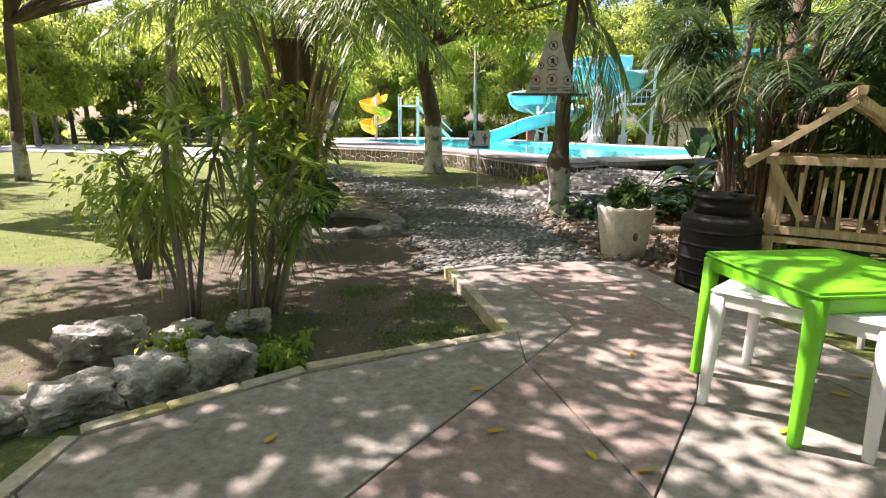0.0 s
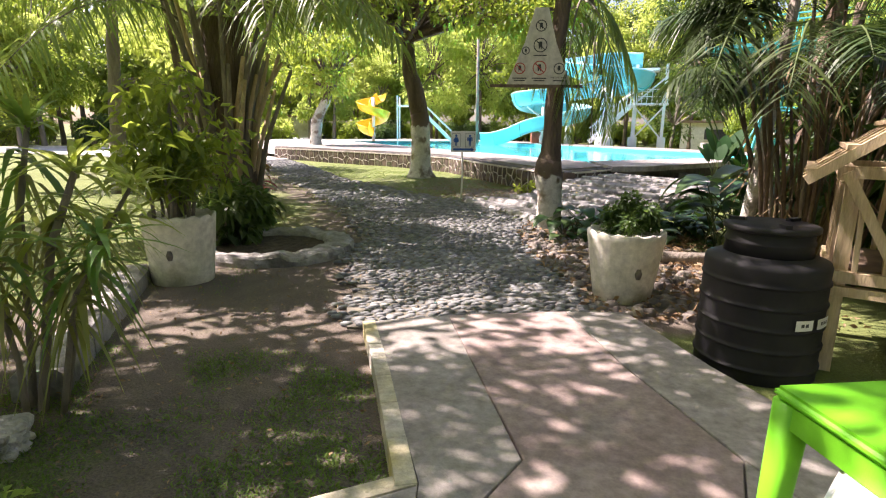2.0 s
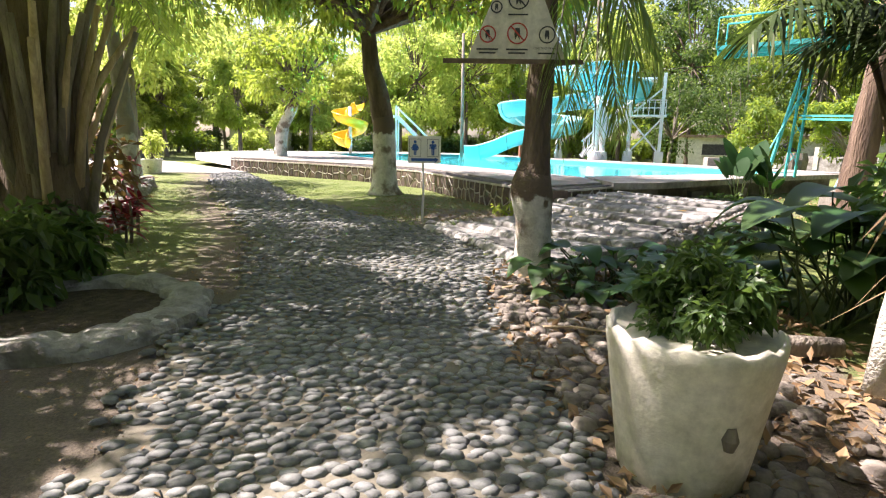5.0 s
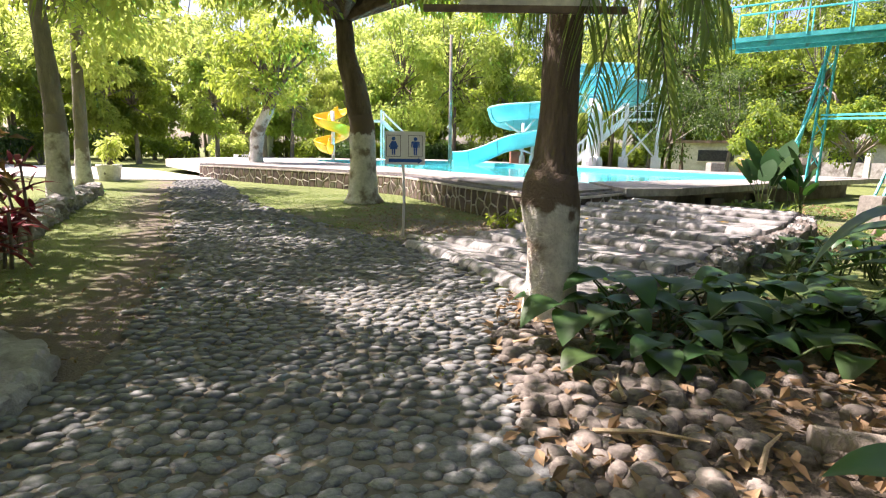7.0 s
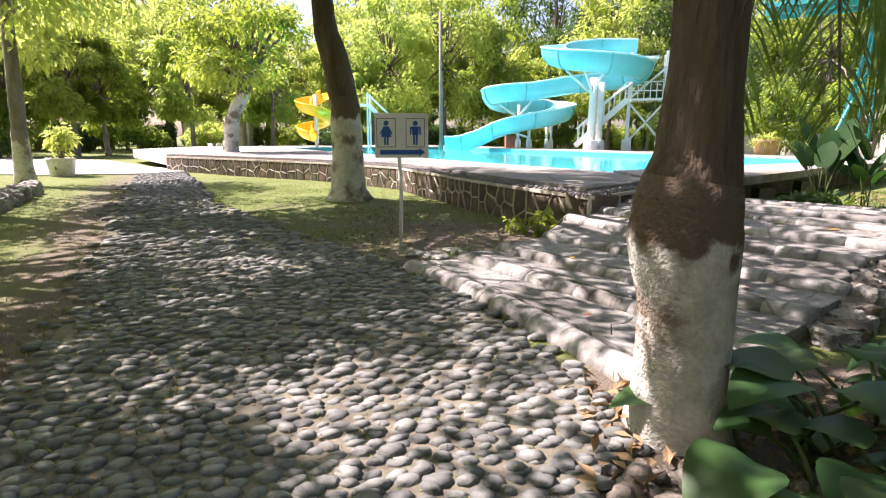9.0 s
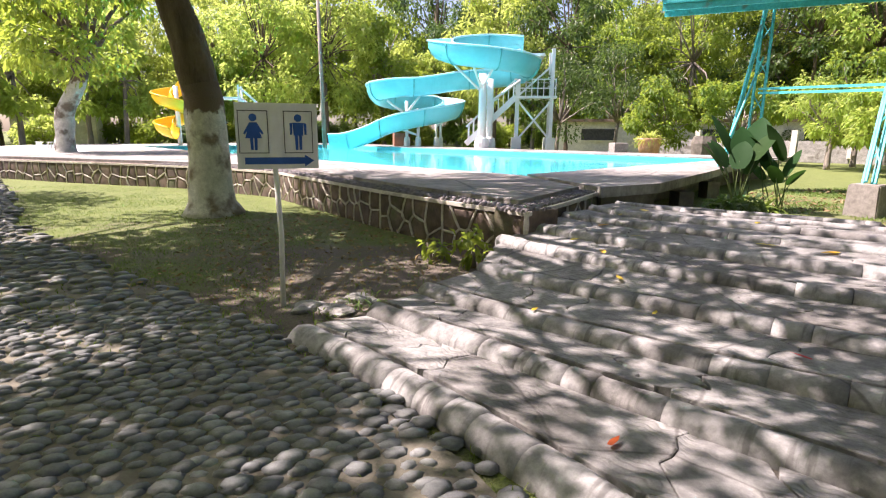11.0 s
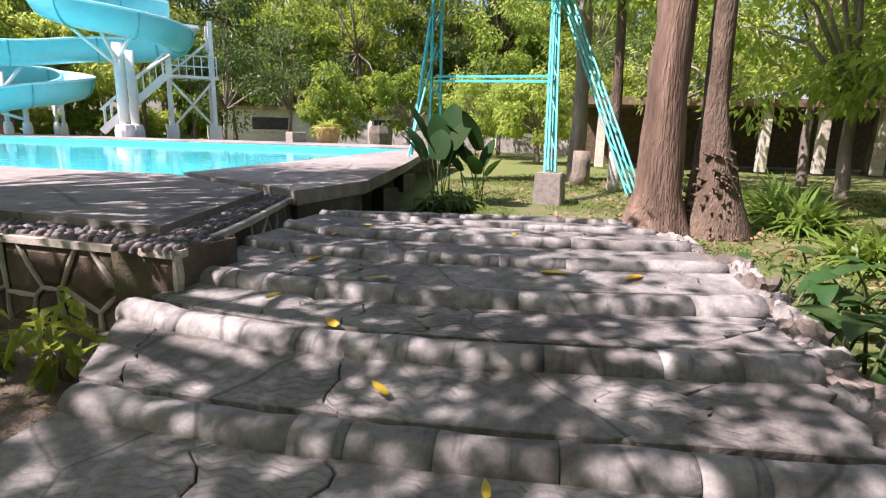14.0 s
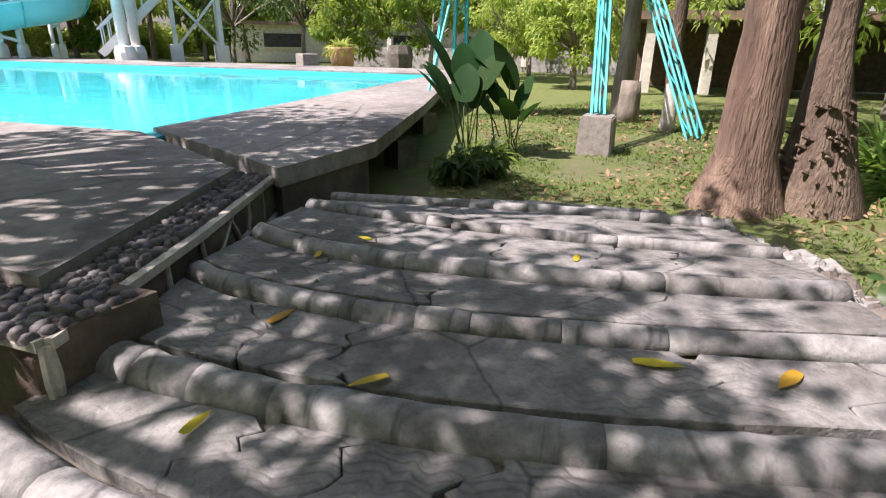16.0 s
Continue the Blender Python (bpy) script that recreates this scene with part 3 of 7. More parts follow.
# ---- low steps climbing to the pool deck ----
NOSES = [   # left end, middle, right end of each rounded edge, height of its top at the left and right
    ((0.98, 14.08), (1.75, 12.85), (2.55, 11.05), 0.03, 0.05),
    ((1.52, 14.42), (2.30, 13.24), (3.30, 11.75), 0.05, 0.08),
    ((1.98, 14.85), (2.78, 13.57), (3.85, 12.2), 0.07, 0.13),
    ((2.58, 15.2), (3.20, 14.12), (4.36, 12.58), 0.15, 0.20),
    ((3.00, 15.95), (3.57, 14.60), (4.82, 13.05), 0.26, 0.31),
    ((3.44, 16.03), (4.20, 14.74), (5.40, 13.42), 0.35, 0.36),
    ((3.98, 16.54), (4.50, 15.35), (5.86, 13.76), 0.40, 0.42),
    ((4.47, 16.83), (4.93, 15.65), (6.18, 14.12), 0.43, 0.45),
    ((4.95, 17.05), (5.60, 15.70), (6.45, 14.45), 0.45, 0.46),
    ((5.30, 17.30), (6.10, 16.15), (6.75, 14.95), 0.38, 0.44),
    ((6.00, 17.62), (6.70, 16.6), (7.1, 15.5), 0.12, 0.30),
]


def nose_point(k, u):
    a, b, c, z0, z1 = NOSES[k]
    a, b, c = Vector(a), Vector(b), Vector(c)
    p = a * (1 - u) ** 2 + (2 * b - (a + c) / 2) * 2 * u * (1 - u) + c * u ** 2
    return Vector((p.x, p.y, z0 + (z1 - z0) * u))


def make_steps():
    rnd = random.Random(11)
    base = Shape()
    us = [i / 12 for i in range(13)]
    n = len(NOSES)
    top = [[nose_point(k, u) + Vector((0, 0, -0.10)) for u in us] for k in range(n)]
    vs = [p for r in top for p in r]
    m = 13
    fs = [(k * m + i, k * m + i + 1, (k + 1) * m + i + 1, (k + 1) * m + i) for k in range(n - 1) for i in range(12)]
    rim = [k * m + 12 for k in range(n)] + [(n - 1) * m + i for i in range(11, -1, -1)] + [k * m for k in range(n - 2, -1, -1)] + list(range(1, 12))
    o = len(vs)
    vs += [Vector((vs[i].x, vs[i].y, -0.2)) for i in rim]
    fs += [(rim[i], o + i, o + (i + 1) % len(rim), rim[(i + 1) % len(rim)]) for i in range(len(rim))]
    base.add(vs, fs)
    steps = setting("steps", base, M_CONCD, "broad low concrete steps, cracked, with rounded edges", "steps")
    for k in range(n):
        # the rounded edge, broken into pieces
        cuts = [0.0]
        while cuts[-1] < 1:
            cuts.append(cuts[-1] + rnd.choice((rnd.uniform(0.05, 0.12), rnd.uniform(0.18, 0.5))))
        cuts[-1] = 1.0
        for a, b in zip(cuts, cuts[1:]):
            if b - a < 0.02:
                continue
            seg = Shape()
            length = (nose_point(k, b) - nose_point(k, a)).length
            cnt = max(3, int(length / 0.09))
            dz, tw = rnd.uniform(-0.004, 0.003), rnd.uniform(-0.004, 0.004)
            rings = []
            gap = 0.0025 / max(length, 0.05) * (b - a)
            for i in range(cnt + 1):
                u = a + gap + (b - a - 2 * gap) * i / cnt
                p = nose_point(k, u)
                d = (nose_point(k, min(u + 0.02, 1)) - nose_point(k, max(u - 0.02, 0)))
                side = Vector((-d.y, d.x, 0)).normalized()
                if side.dot(Vector((0.8, 0.6, 0))) < 0:
                    side = -side
                r = (0.10 if k < 6 else 0.07 if k < 8 else 0.05) * (1 + 0.12 * noise.noise(p * 2.0)) * (1.0 if k else 1.2)
                ring = []
                for q in range(9):
                    th = math.pi * (-0.12 + 1.12 * q / 8)
                    off = -math.cos(th) * r * (1.0 if q < 5 else 0.95)
                    w = 0.008 * noise.noise(p * 9 + Vector((q, 0, 0))) + 0.004 * noise.noise(p * 31 + Vector((q, 0, 0)))
                    ring.append(p + side * (off + 0.06 + w) + Vector((0, 0, math.sin(th) * r * 0.92 - r * 0.86 + dz + tw * (u - a) / (b - a) + w)))
                rings.append(ring)
            vs = [p for r_ in rings for p in r_]
            fs = [(i * 9 + q, i * 9 + q + 1, (i + 1) * 9 + q + 1, (i + 1) * 9 + q) for i in range(cnt) for q in range(8)]
            fs += [tuple(range(9))[::-1], tuple(cnt * 9 + q for q in range(9))]
            fs = [f[::-1] for f in fs]
            seg.add(vs, fs)
            part("step_edge", seg, M_NOSE, steps, smooth=True)
        if k == n - 1:
            break
        # the tread between two edges, cut into cracked slabs
        cuts = [0.0]
        while cuts[-1] < 1:
            cuts.append(cuts[-1] + rnd.choice((rnd.uniform(0.08, 0.16), rnd.uniform(0.2, 0.42))))
        cuts[-1] = 1.0
        for a, b in zip(cuts, cuts[1:]):
            if b - a < 0.03:
                continue
            sk0, sk1 = rnd.uniform(-0.02, 0.02), rnd.uniform(-0.02, 0.02)
            splits = [(0.0, 1.0)] if rnd.random() < 0.8 else [(0.0, 0.52), (0.52, 1.0)]
            for s0, s1 in splits:
                poly, zs = [], []

                def at_(u, v):
                    p, q = nose_point(k, min(max(u, 0), 1)), nose_point(k + 1, min(max(u, 0), 1))
                    long = max((q - p).length, 0.2)
                    v0, v1 = min(0.45, (0.168 if k < 6 else 0.13 if k < 8 else 0.115) / long), 1 - 0.036 / long
                    return p.lerp(q, v0 + (v1 - v0) * v)
                outline = []
                for i in range(4):
                    outline.append((a + (b - a) * i / 4, s0))
                crack = lambda c, v: c + (0 if c in (0.0, 1.0) else 0.07 * noise.noise(Vector((c * 31, k, v * 2.5))) + 0.02 * noise.noise(Vector((c * 47, k, v * 9))))
                for i in range(7):
                    v = s0 + (s1 - s0) * i / 7
                    outline.append((crack(b, v), v))
                for i in range(4):
                    outline.append((b - (b - a) * i / 4, s1))
                for i in range(7):
                    v = s1 - (s1 - s0) * i / 7
                    outline.append((crack(a, v), v))
                tilt = rnd.uniform(-0.006, 0.006)
                for u, v in outline:
                    p = at_(u, v)
                    zl = nose_point(k, min(max(u, 0), 1)).z - 0.014
                    zh = nose_point(k + 1, min(max(u, 0), 1)).z - (0.075 if k < 5 else 0.05 if k < 7 else 0.03)
                    poly.append((p.x, p.y))
                    zs.append(zl + (zh - zl) * v + tilt * (v - 0.5) + rnd.uniform(-0.002, 0.002))
                part("slab", Shape().prism(shrink(poly, rnd.uniform(0.002, 0.006)), -0.1, zs, 0.006), M_TREAD, steps)


def tread_material():
    """Worn concrete combed with wavy lines."""
    m = mat("combed_concrete", (0.18, 0.178, 0.17), (0.265, 0.262, 0.25), 2.5, 0.85, 0.5, 70, stain=(0.15, 0.145, 0.135), stain_at=0.58, vary=0.10, cracks=0.8, mottle=0.40)
    n, l = m.node_tree.nodes, m.node_tree.links
    p = n["Principled BSDF"]
    co = n.new("ShaderNodeTexCoord")

    def dot(way):
        d = n.new("ShaderNodeVectorMath")
        d.operation = "DOT_PRODUCT"
        d.inputs[1].default_value = way
        l.new(co.outputs["Object"], d.inputs[0])
        return d.outputs["Value"]

    def calc(op, a, b=0.0, c=0.0):
        m_ = n.new("ShaderNodeMath")
        m_.operation = op
        for k, q in enumerate((a, b, c)):
            if isinstance(q, float):
                m_.inputs[k].default_value = q
            else:
                l.new(q, m_.inputs[k])
        return m_.outputs[0]
    # lines run along the step edges and wander
    wob = n.new("ShaderNodeTexNoise")
    wob.inputs["Scale"].default_value, wob.inputs["Detail"].default_value = 4.5, 2
    l.new(co.outputs["Object"], wob.inputs["Vector"])
    sway = calc("SINE", calc("MULTIPLY_ADD", wob.outputs[0], 9.0, calc("MULTIPLY", dot((0.566, -0.824, 0)), 42.0)))
    line = calc("MULTIPLY_ADD", sway, 0.014, calc("MULTIPLY_ADD", wob.outputs[0], 0.10, dot((0.824, 0.566, 0))))
    # worn away in patches
    wear = n.new("ShaderNodeTexNoise")
    wear.inputs["Scale"].default_value, wear.inputs["Detail"].default_value = 2.2, 4
    l.new(co.outputs["Object"], wear.inputs["Vector"])
    keep = n.new("ShaderNodeMapRange")
    keep.inputs["From Min"].default_value, keep.inputs["From Max"].default_value = 0.38, 0.62
    l.new(wear.outputs[0], keep.inputs[0])
    groove = calc("POWER", calc("MULTIPLY_ADD", calc("SINE", calc("MULTIPLY", line, 150.0)), 0.5, 0.5), 3.0)
    comb = calc("SUBTRACT", 1.0, calc("MULTIPLY", groove, keep.outputs[0]))
    # colour is darkened in the combed grooves
    hue = p.inputs["Base Color"].links[0].from_node
    gm, gr = n.new("ShaderNodeMix"), n.new("ShaderNodeMapRange")
    gm.data_type, gm.blend_type = "RGBA", "MULTIPLY"
    gr.inputs["From Min"].default_value, gr.inputs["From Max"].default_value = 0.1, 0.75
    gr.inputs["To Min"].default_value, gr.inputs["To Max"].default_value = 0.34, 0.0
    l.new(comb, gr.inputs[0])
    l.new(gr.outputs[0], gm.inputs["Factor"])
    l.new(hue.outputs[0], gm.inputs["A"])
    gm.inputs["B"].default_value = (0.35, 0.33, 0.30, 1)
    l.new(gm.outputs["Result"], p.inputs["Base Color"])
    old = p.inputs["Normal"].links[0].from_node
    bp = n.new("ShaderNodeBump")
    bp.inputs["Strength"].default_value, bp.inputs["Distance"].default_value = 0.5, 0.008
    l.new(comb, bp.inputs["Height"])
    l.new(old.outputs[0], bp.inputs["Normal"])
    l.new(bp.outputs[0], p.inputs["Normal"])
    return m


M_TREAD = tread_material()


def score_edges(m):
    """Short scratches and hairline cracks across the rounded step edges."""
    n, l = m.node_tree.nodes, m.node_tree.links
    p = n["Principled BSDF"]
    hue = p.inputs["Base Color"].links[0].from_socket
    co, mp, no, mr, mx = (n.new("ShaderNode" + k) for k in ("TexCoord", "Mapping", "TexNoise", "MapRange", "Mix"))
    mp.vector_type = "TEXTURE"
    mp.inputs["Rotation"].default_value = (0, 0, radians(-55.5))
    mp.inputs["Scale"].default_value = (0.05, 0.6, 0.35)
    no.inputs["Scale"].default_value, no.inputs["Detail"].default_value = 1.0, 3
    mr.inputs["From Min"].default_value, mr.inputs["From Max"].default_value = 0.60, 0.68
    mr.inputs["To Max"].default_value = 0.55
    mx.data_type = "RGBA"
    mx.inputs["B"].default_value = (0.07, 0.066, 0.06, 1)
    l.new(co.outputs["Object"], mp.inputs[0])
    l.new(mp.outputs[0], no.inputs["Vector"])
    l.new(no.outputs[0], mr.inputs[0])
    l.new(mr.outputs[0], mx.inputs["Factor"])
    l.new(hue, mx.inputs["A"])
    l.new(mx.outputs["Result"], p.inputs["Base Color"])


score_edges(M_NOSE)
make_steps()

# ---- pool ----
WALL = [(3.30, 15.92), (2.65, 17.1), (2.0, 18.42), (1.1, 20.5), (0.18, 22.6), (-1.3, 24.2), (-3.2, 25.6), (-5.4, 27.0), (-9.0, 29.3)]
RIGHT = [(3.30, 15.92), (4.12, 16.72), (5.05, 17.72)]


def pool_pt(a, b):
    p = POOL0 + PA * a + PB * b
    return (p.x, p.y)


def strip(shape, left, right, z0, z1):
    """A slab between two lines of equally many points."""
    n = len(left)
    vs = [(*p, z) for z in (z1, z0) for p in (*left, *right)]
    fs = [(i, i + 1, n + i + 1, n + i) for i in range(n - 1)]
    fs += [tuple(2 * n + k for k in f[::-1]) for f in fs]
    for i in range(n - 1):
        fs += [(i + 1, i, 2 * n + i, 2 * n + i + 1), (n + i, n + i + 1, 3 * n + i + 1, 3 * n + i)]
    fs += [(0, n, 3 * n, 2 * n), (2 * n - 1, n - 1, 3 * n - 1, 4 * n - 1)]
    shape.add(vs, fs)
    return shape


def make_pool():
    basin = Shape()
    lo, hi = -1.1, DECK - 0.03
    c = [pool_pt(0, 0), pool_pt(POOL_A, 0), pool_pt(POOL_A, POOL_B), pool_pt(0, POOL_B)]
    o = [pool_pt(-0.3, -0.3), pool_pt(POOL_A + 0.3, -0.3), pool_pt(POOL_A + 0.3, POOL_B + 0.3), pool_pt(-0.3, POOL_B + 0.3)]
    vs = [(*p, lo) for p in c] + [(*p, hi) for p in c] + [(*p, hi) for p in o] + [(*p, lo - 0.2) for p in o]
    fs = [(0, 1, 2, 3)]
    for i in range(4):
        j = (i + 1) % 4
        fs += [(j, i, 4 + i, 4 + j), (4 + j, 4 + i, 8 + i, 8 + j), (8 + j, 8 + i, 12 + i, 12 + j)]
    fs.append((15, 14, 13, 12))
    basin.add(vs, fs)
    setting("pool_basin", basin, M_BASIN, "swimming pool basin painted bright turquoise", "pool")
    m, n, l, p = node_mat("pool_water")
    p.inputs["Base Color"].default_value = (0.62, 0.95, 0.97, 1)
    p.inputs["Roughness"].default_value, p.inputs["IOR"].default_value = 0.02, 1.33
    p.inputs["Transmission Weight"].default_value = 1.0
    co, no, bp = n.new("ShaderNodeTexCoord"), n.new("ShaderNodeTexNoise"), n.new("ShaderNodeBump")
    no.inputs["Scale"].default_value, no.inputs["Detail"].default_value = 1.6, 3
    bp.inputs["Strength"].default_value, bp.inputs["Distance"].default_value = 0.16, 0.06
    l.new(co.outputs["Object"], no.inputs["Vector"])
    l.new(no.outputs[0], bp.inputs["Height"])
    l.new(bp.outputs[0], p.inputs["Normal"])
    w = setting("water", Shape().add([(*q, WATER) for q in c], [(0, 1, 2, 3)]), m, "clear pool water with gentle ripples", "water")
    w.visible_shadow = False
    # decks
    def inner(b):
        return pool_pt(-0.02, b)
    near = Shape()
    wl = WALL[1:]
    strip(near, [(3.36, 16.35), *[(x + 0.30, y + 0.12) for x, y in wl]], [pool_pt(-0.02, -0.02), *[inner(b) for b in (0.9, 2.2, 4.3, 6.5, 8.7, 11.0, 14.0, 20.0)]], DECK - 0.35, DECK)
    near.prism([(3.36, 16.35), (4.80, 17.80), pool_pt(-0.02, -0.02)], DECK - 0.35, DECK)
    deck = setting("pool_deck", near, M_DECK, "weathered grey concrete deck around the swimming pool", "deck")
    # slab joints stand as thin dark grooves between raised panels
    edge = Shape()
    strip(edge, [(5.02, 17.55), (6.25, 18.02), (8.7, 20.15), (11.3, 22.55), (15.6, 25.6)], [pool_pt(0.15, -0.03), pool_pt(2.2, -0.03), pool_pt(5.0, -0.03), pool_pt(8.6, -0.03), pool_pt(POOL_A + 0.02, -0.03)], DECK - 0.14, DECK + 0.012)
    strip(edge, [pool_pt(POOL_A + 0.02, -0.03), pool_pt(POOL_A + 0.02, POOL_B)], [pool_pt(POOL_A + 2.6, -0.9), pool_pt(POOL_A + 2.6, POOL_B)], DECK - 0.14, DECK + 0.012)
    part("deck_slab", edge, M_DECK, deck)
    part("deck_pier", Shape().prism([(5.06, 17.60), (6.20, 18.06), (5.6, 19.6), (4.5, 19.2)], -0.2, DECK - 0.142), M_CONCD, deck, "dark mottled concrete pier")
    back = Shape()
    strip(back, [(5.6, 19.3), (8.2, 20.9), (10.8, 23.0), (15.2, 26.0)], [(5.4, 19.7), (8.0, 21.3), (10.6, 23.4), (15.0, 26.4)], -0.2, DECK - 0.142)
    part("deck_wall", back, M_CONCD, deck)
    for x, y in ((7.6, 19.35), (9.6, 21.2)):
        part("deck_post", Shape().box((x, y, 0.05), (0.3, 0.3, 0.5)), M_CONCD, deck)
    far = Shape()
    strip(far, [(-9.0, 29.3), (-14, 36), (-14, 46)], [inner(20.0), inner(POOL_B), pool_pt(0, POOL_B + 6)], DECK - 0.4, DECK)
    strip(far, [pool_pt(0, POOL_B + 6), pool_pt(POOL_A + 2.6, POOL_B + 6)], [pool_pt(0, POOL_B), pool_pt(POOL_A + 2.6, POOL_B)], DECK - 0.4, DECK)
    part("deck_slab", far, M_PLAZA, deck, "far concrete with sun glare in its colour")
    # wall under the deck
    wall = Shape()
    strip(wall, WALL, [(x + 0.42, y + 0.14) for x, y in WALL], -0.25, DECK - 0.07)
    strip(wall, RIGHT, [(x - 0.25, y + 0.33) for x, y in RIGHT], -0.25, DECK - 0.08)
    return setting("wall_pool", wall, M_WALLSTONE, "dark rubble wall with pale raised mortar joints", "wall"), deck


pool_wall, pool_deck = make_pool()
setting("plaza", Shape().prism([(-7.8, 29.2), (-10.5, 31), (-16, 37), (-40, 42), (-40, 33), (-20, 29.5), (-12, 26.4), (-8.8, 27.4)], -0.2, 0.0), M_PLAZA, "concrete yard beside the pool, coloured pale for sun glare", "pavement")


# ---- trees ----
def crown_mesh(name, clumps, per, leaf, material, seed, squash=0.7, spread=0.9):
    """Leaves in clumps: rows of (x, y, z, radius)."""
    np.random.seed(seed)
    pieces = []
    for x, y, z, r in clumps:
        d = np.random.randn(per, 3)
        d /= np.linalg.norm(d, axis=1)[:, None]
        rad = r * np.random.rand(per, 1) ** 0.45
        base = np.array([x, y, z]) + d * rad * np.array([1, 1, squash])
        way = d * spread + np.random.randn(per, 3) * 0.7 + np.array([0, 0, -0.35])
        s = leaf * np.random.uniform(0.7, 1.3, per)
        pieces.append(fold_leaves(base, way, s * 0.5, s))
    return array_mesh(name, pieces, material)


def limbs(shape, top, clumps, r, rnd):
    for x, y, z, cr in clumps:
        if rnd.random() < 0.75:
            mid = Vector(top).lerp(Vector((x, y, z)), 0.5) + Vector((rnd.uniform(-0.3, 0.3), rnd.uniform(-0.3, 0.3), 0.25))
            shape.tube([top, mid, (x, y, z)], [r, r * 0.55, r * 0.15], 5)


def painted(height, bark):
    """Whitewash brushed unevenly up to a height, bark showing above and through it."""
    m = M_WHITEWASH.copy()
    m.name = "whitewash_on_bark"
    n, l = m.node_tree.nodes, m.node_tree.links
    p = n["Principled BSDF"]
    hue = p.inputs["Base Color"].links[0].from_socket
    co, sep, no, ad, mr, mx = (n.new("ShaderNode" + k) for k in ("TexCoord", "SeparateXYZ", "TexNoise", "Math", "MapRange", "Mix"))
    l.new(co.outputs["Object"], sep.inputs[0])
    l.new(co.outputs["Object"], no.inputs["Vector"])
    no.inputs["Scale"].default_value, no.inputs["Detail"].default_value = 5.0, 5
    ad.operation = "MULTIPLY_ADD"
    ad.inputs[1].default_value = 0.7
    l.new(no.outputs[0], ad.inputs[0])
    l.new(sep.outputs["Z"], ad.inputs[2])
    mr.inputs["From Min"].default_value, mr.inputs["From Max"].default_value = height + 0.31, height + 0.37
    l.new(ad.outputs[0], mr.inputs[0])
    mx.data_type = "RGBA"
    mx.inputs["B"].default_value = (0.15, 0.11, 0.08, 1) if bark in (M_BARK, M_BARKR) else (0.24, 0.21, 0.17, 1)
    l.new(mr.outputs[0], mx.inputs["Factor"])
    l.new(hue, mx.inputs["A"])
    l.new(mx.outputs["Result"], p.inputs["Base Color"])
    return m


def tree(at, pts, radii, clumps, per, leaf, leaves, bark, label, white=0.0, seed=0, sides=10, group="", name="tree"):
    """A trunk along pts, whitewashed up to a height, limbs and a crown of leaves."""
    t = thing(name, label, "tree", group, at=at)
    rnd = random.Random(seed)
    fine, rr = [], []
    pv = [Vector(p) for p in pts]
    for i in range(len(pv) - 1):
        k = max(2, int((pv[i + 1] - pv[i]).length / (0.11 if len(pts) > 8 else 0.22)))
        for j in range(k):
            w = j / k
            fine.append(pv[i].lerp(pv[i + 1], w))
            rr.append(radii[i] + (radii[i + 1] - radii[i]) * w)
    fine.append(pv[-1])
    rr.append(radii[-1])
    if white:
        low = [i for i, p in enumerate(fine) if p.z <= white + 0.2]
        cut = min(low[-1] + 1, len(fine) - 2)
        part("painted_trunk", Shape().tube(fine[:cut + 1], rr[:cut + 1], sides, wob=0.16, seed=seed), painted(white, bark), t, "flaking whitewashed lower trunk", smooth=True)
        tr = Shape().tube(fine[cut - 1:], [r * 0.985 for r in rr[cut - 1:]], sides, wob=0.16, seed=seed)
    else:
        tr = Shape().tube(fine, rr, sides, wob=0.16, seed=seed)
    limbs(tr, pts[-1], clumps, radii[-1] * 0.75, rnd)
    part("trunk", tr, bark, t, smooth=True)
    if clumps:
        part("crown", crown_mesh("crown", clumps, per, leaf, leaves, seed), None, t)
    return t


def clump_cloud(c, size, n, r, seed):
    rnd = random.Random(seed)
    out = []
    while len(out) < n:
        p = Vector((rnd.uniform(-1, 1), rnd.uniform(-1, 1), rnd.uniform(-1, 1)))
        if 0.25 < p.length < 1:
            out.append((c[0] + p.x * size[0], c[1] + p.y * size[1], c[2] + p.z * size[2], r * rnd.uniform(0.65, 1.25)))
    return out


def open_crown(clumps, at, spots):
    """Leaves out the clumps that stand between the sun and the sunlit spots."""
    keep = []
    for x, y, z, r in clumps:
        p = Vector((at[0] + x, at[1] + y, at[2] + z))
        g = p - sun_way * (p.z / sun_way.z)
        if all((g.xy - Vector(c)).length > w for c, w in spots):
            keep.append((x, y, z, r))
    return keep


SUNLIT = (((3.25, 12.9), 0.6), ((4.3, 12.75), 0.5), ((4.3, 13.9), 0.3))
G = -0.08
# next two crowns, mostly out of view, are offset and opened to shape the dapples
tree((2.47, 11.0, G - 0.16), [(0, 0, 0), (-0.02, 0, 0.38), (-0.05, 0, 0.83), (-0.08, 0, 1.10), (-0.08, 0, 1.24), (-0.05, 0, 1.44), (-0.04, 0, 1.9), (-0.02, 0.1, 3.2), (0.1, 0.2, 4.6)], [0.27, 0.215, 0.21, 0.245, 0.225, 0.17, 0.15, 0.13, 0.11],
     open_crown(clump_cloud((-1.55, 0.45, 6.0), (3.3, 3.1, 1.3), 38, 0.75, 3), (2.47, 11.0, G), SUNLIT), 200, 0.17, L_TREE, M_BARK, "slender garden tree with a flaking whitewashed lower trunk", 1.1, 3, 14)
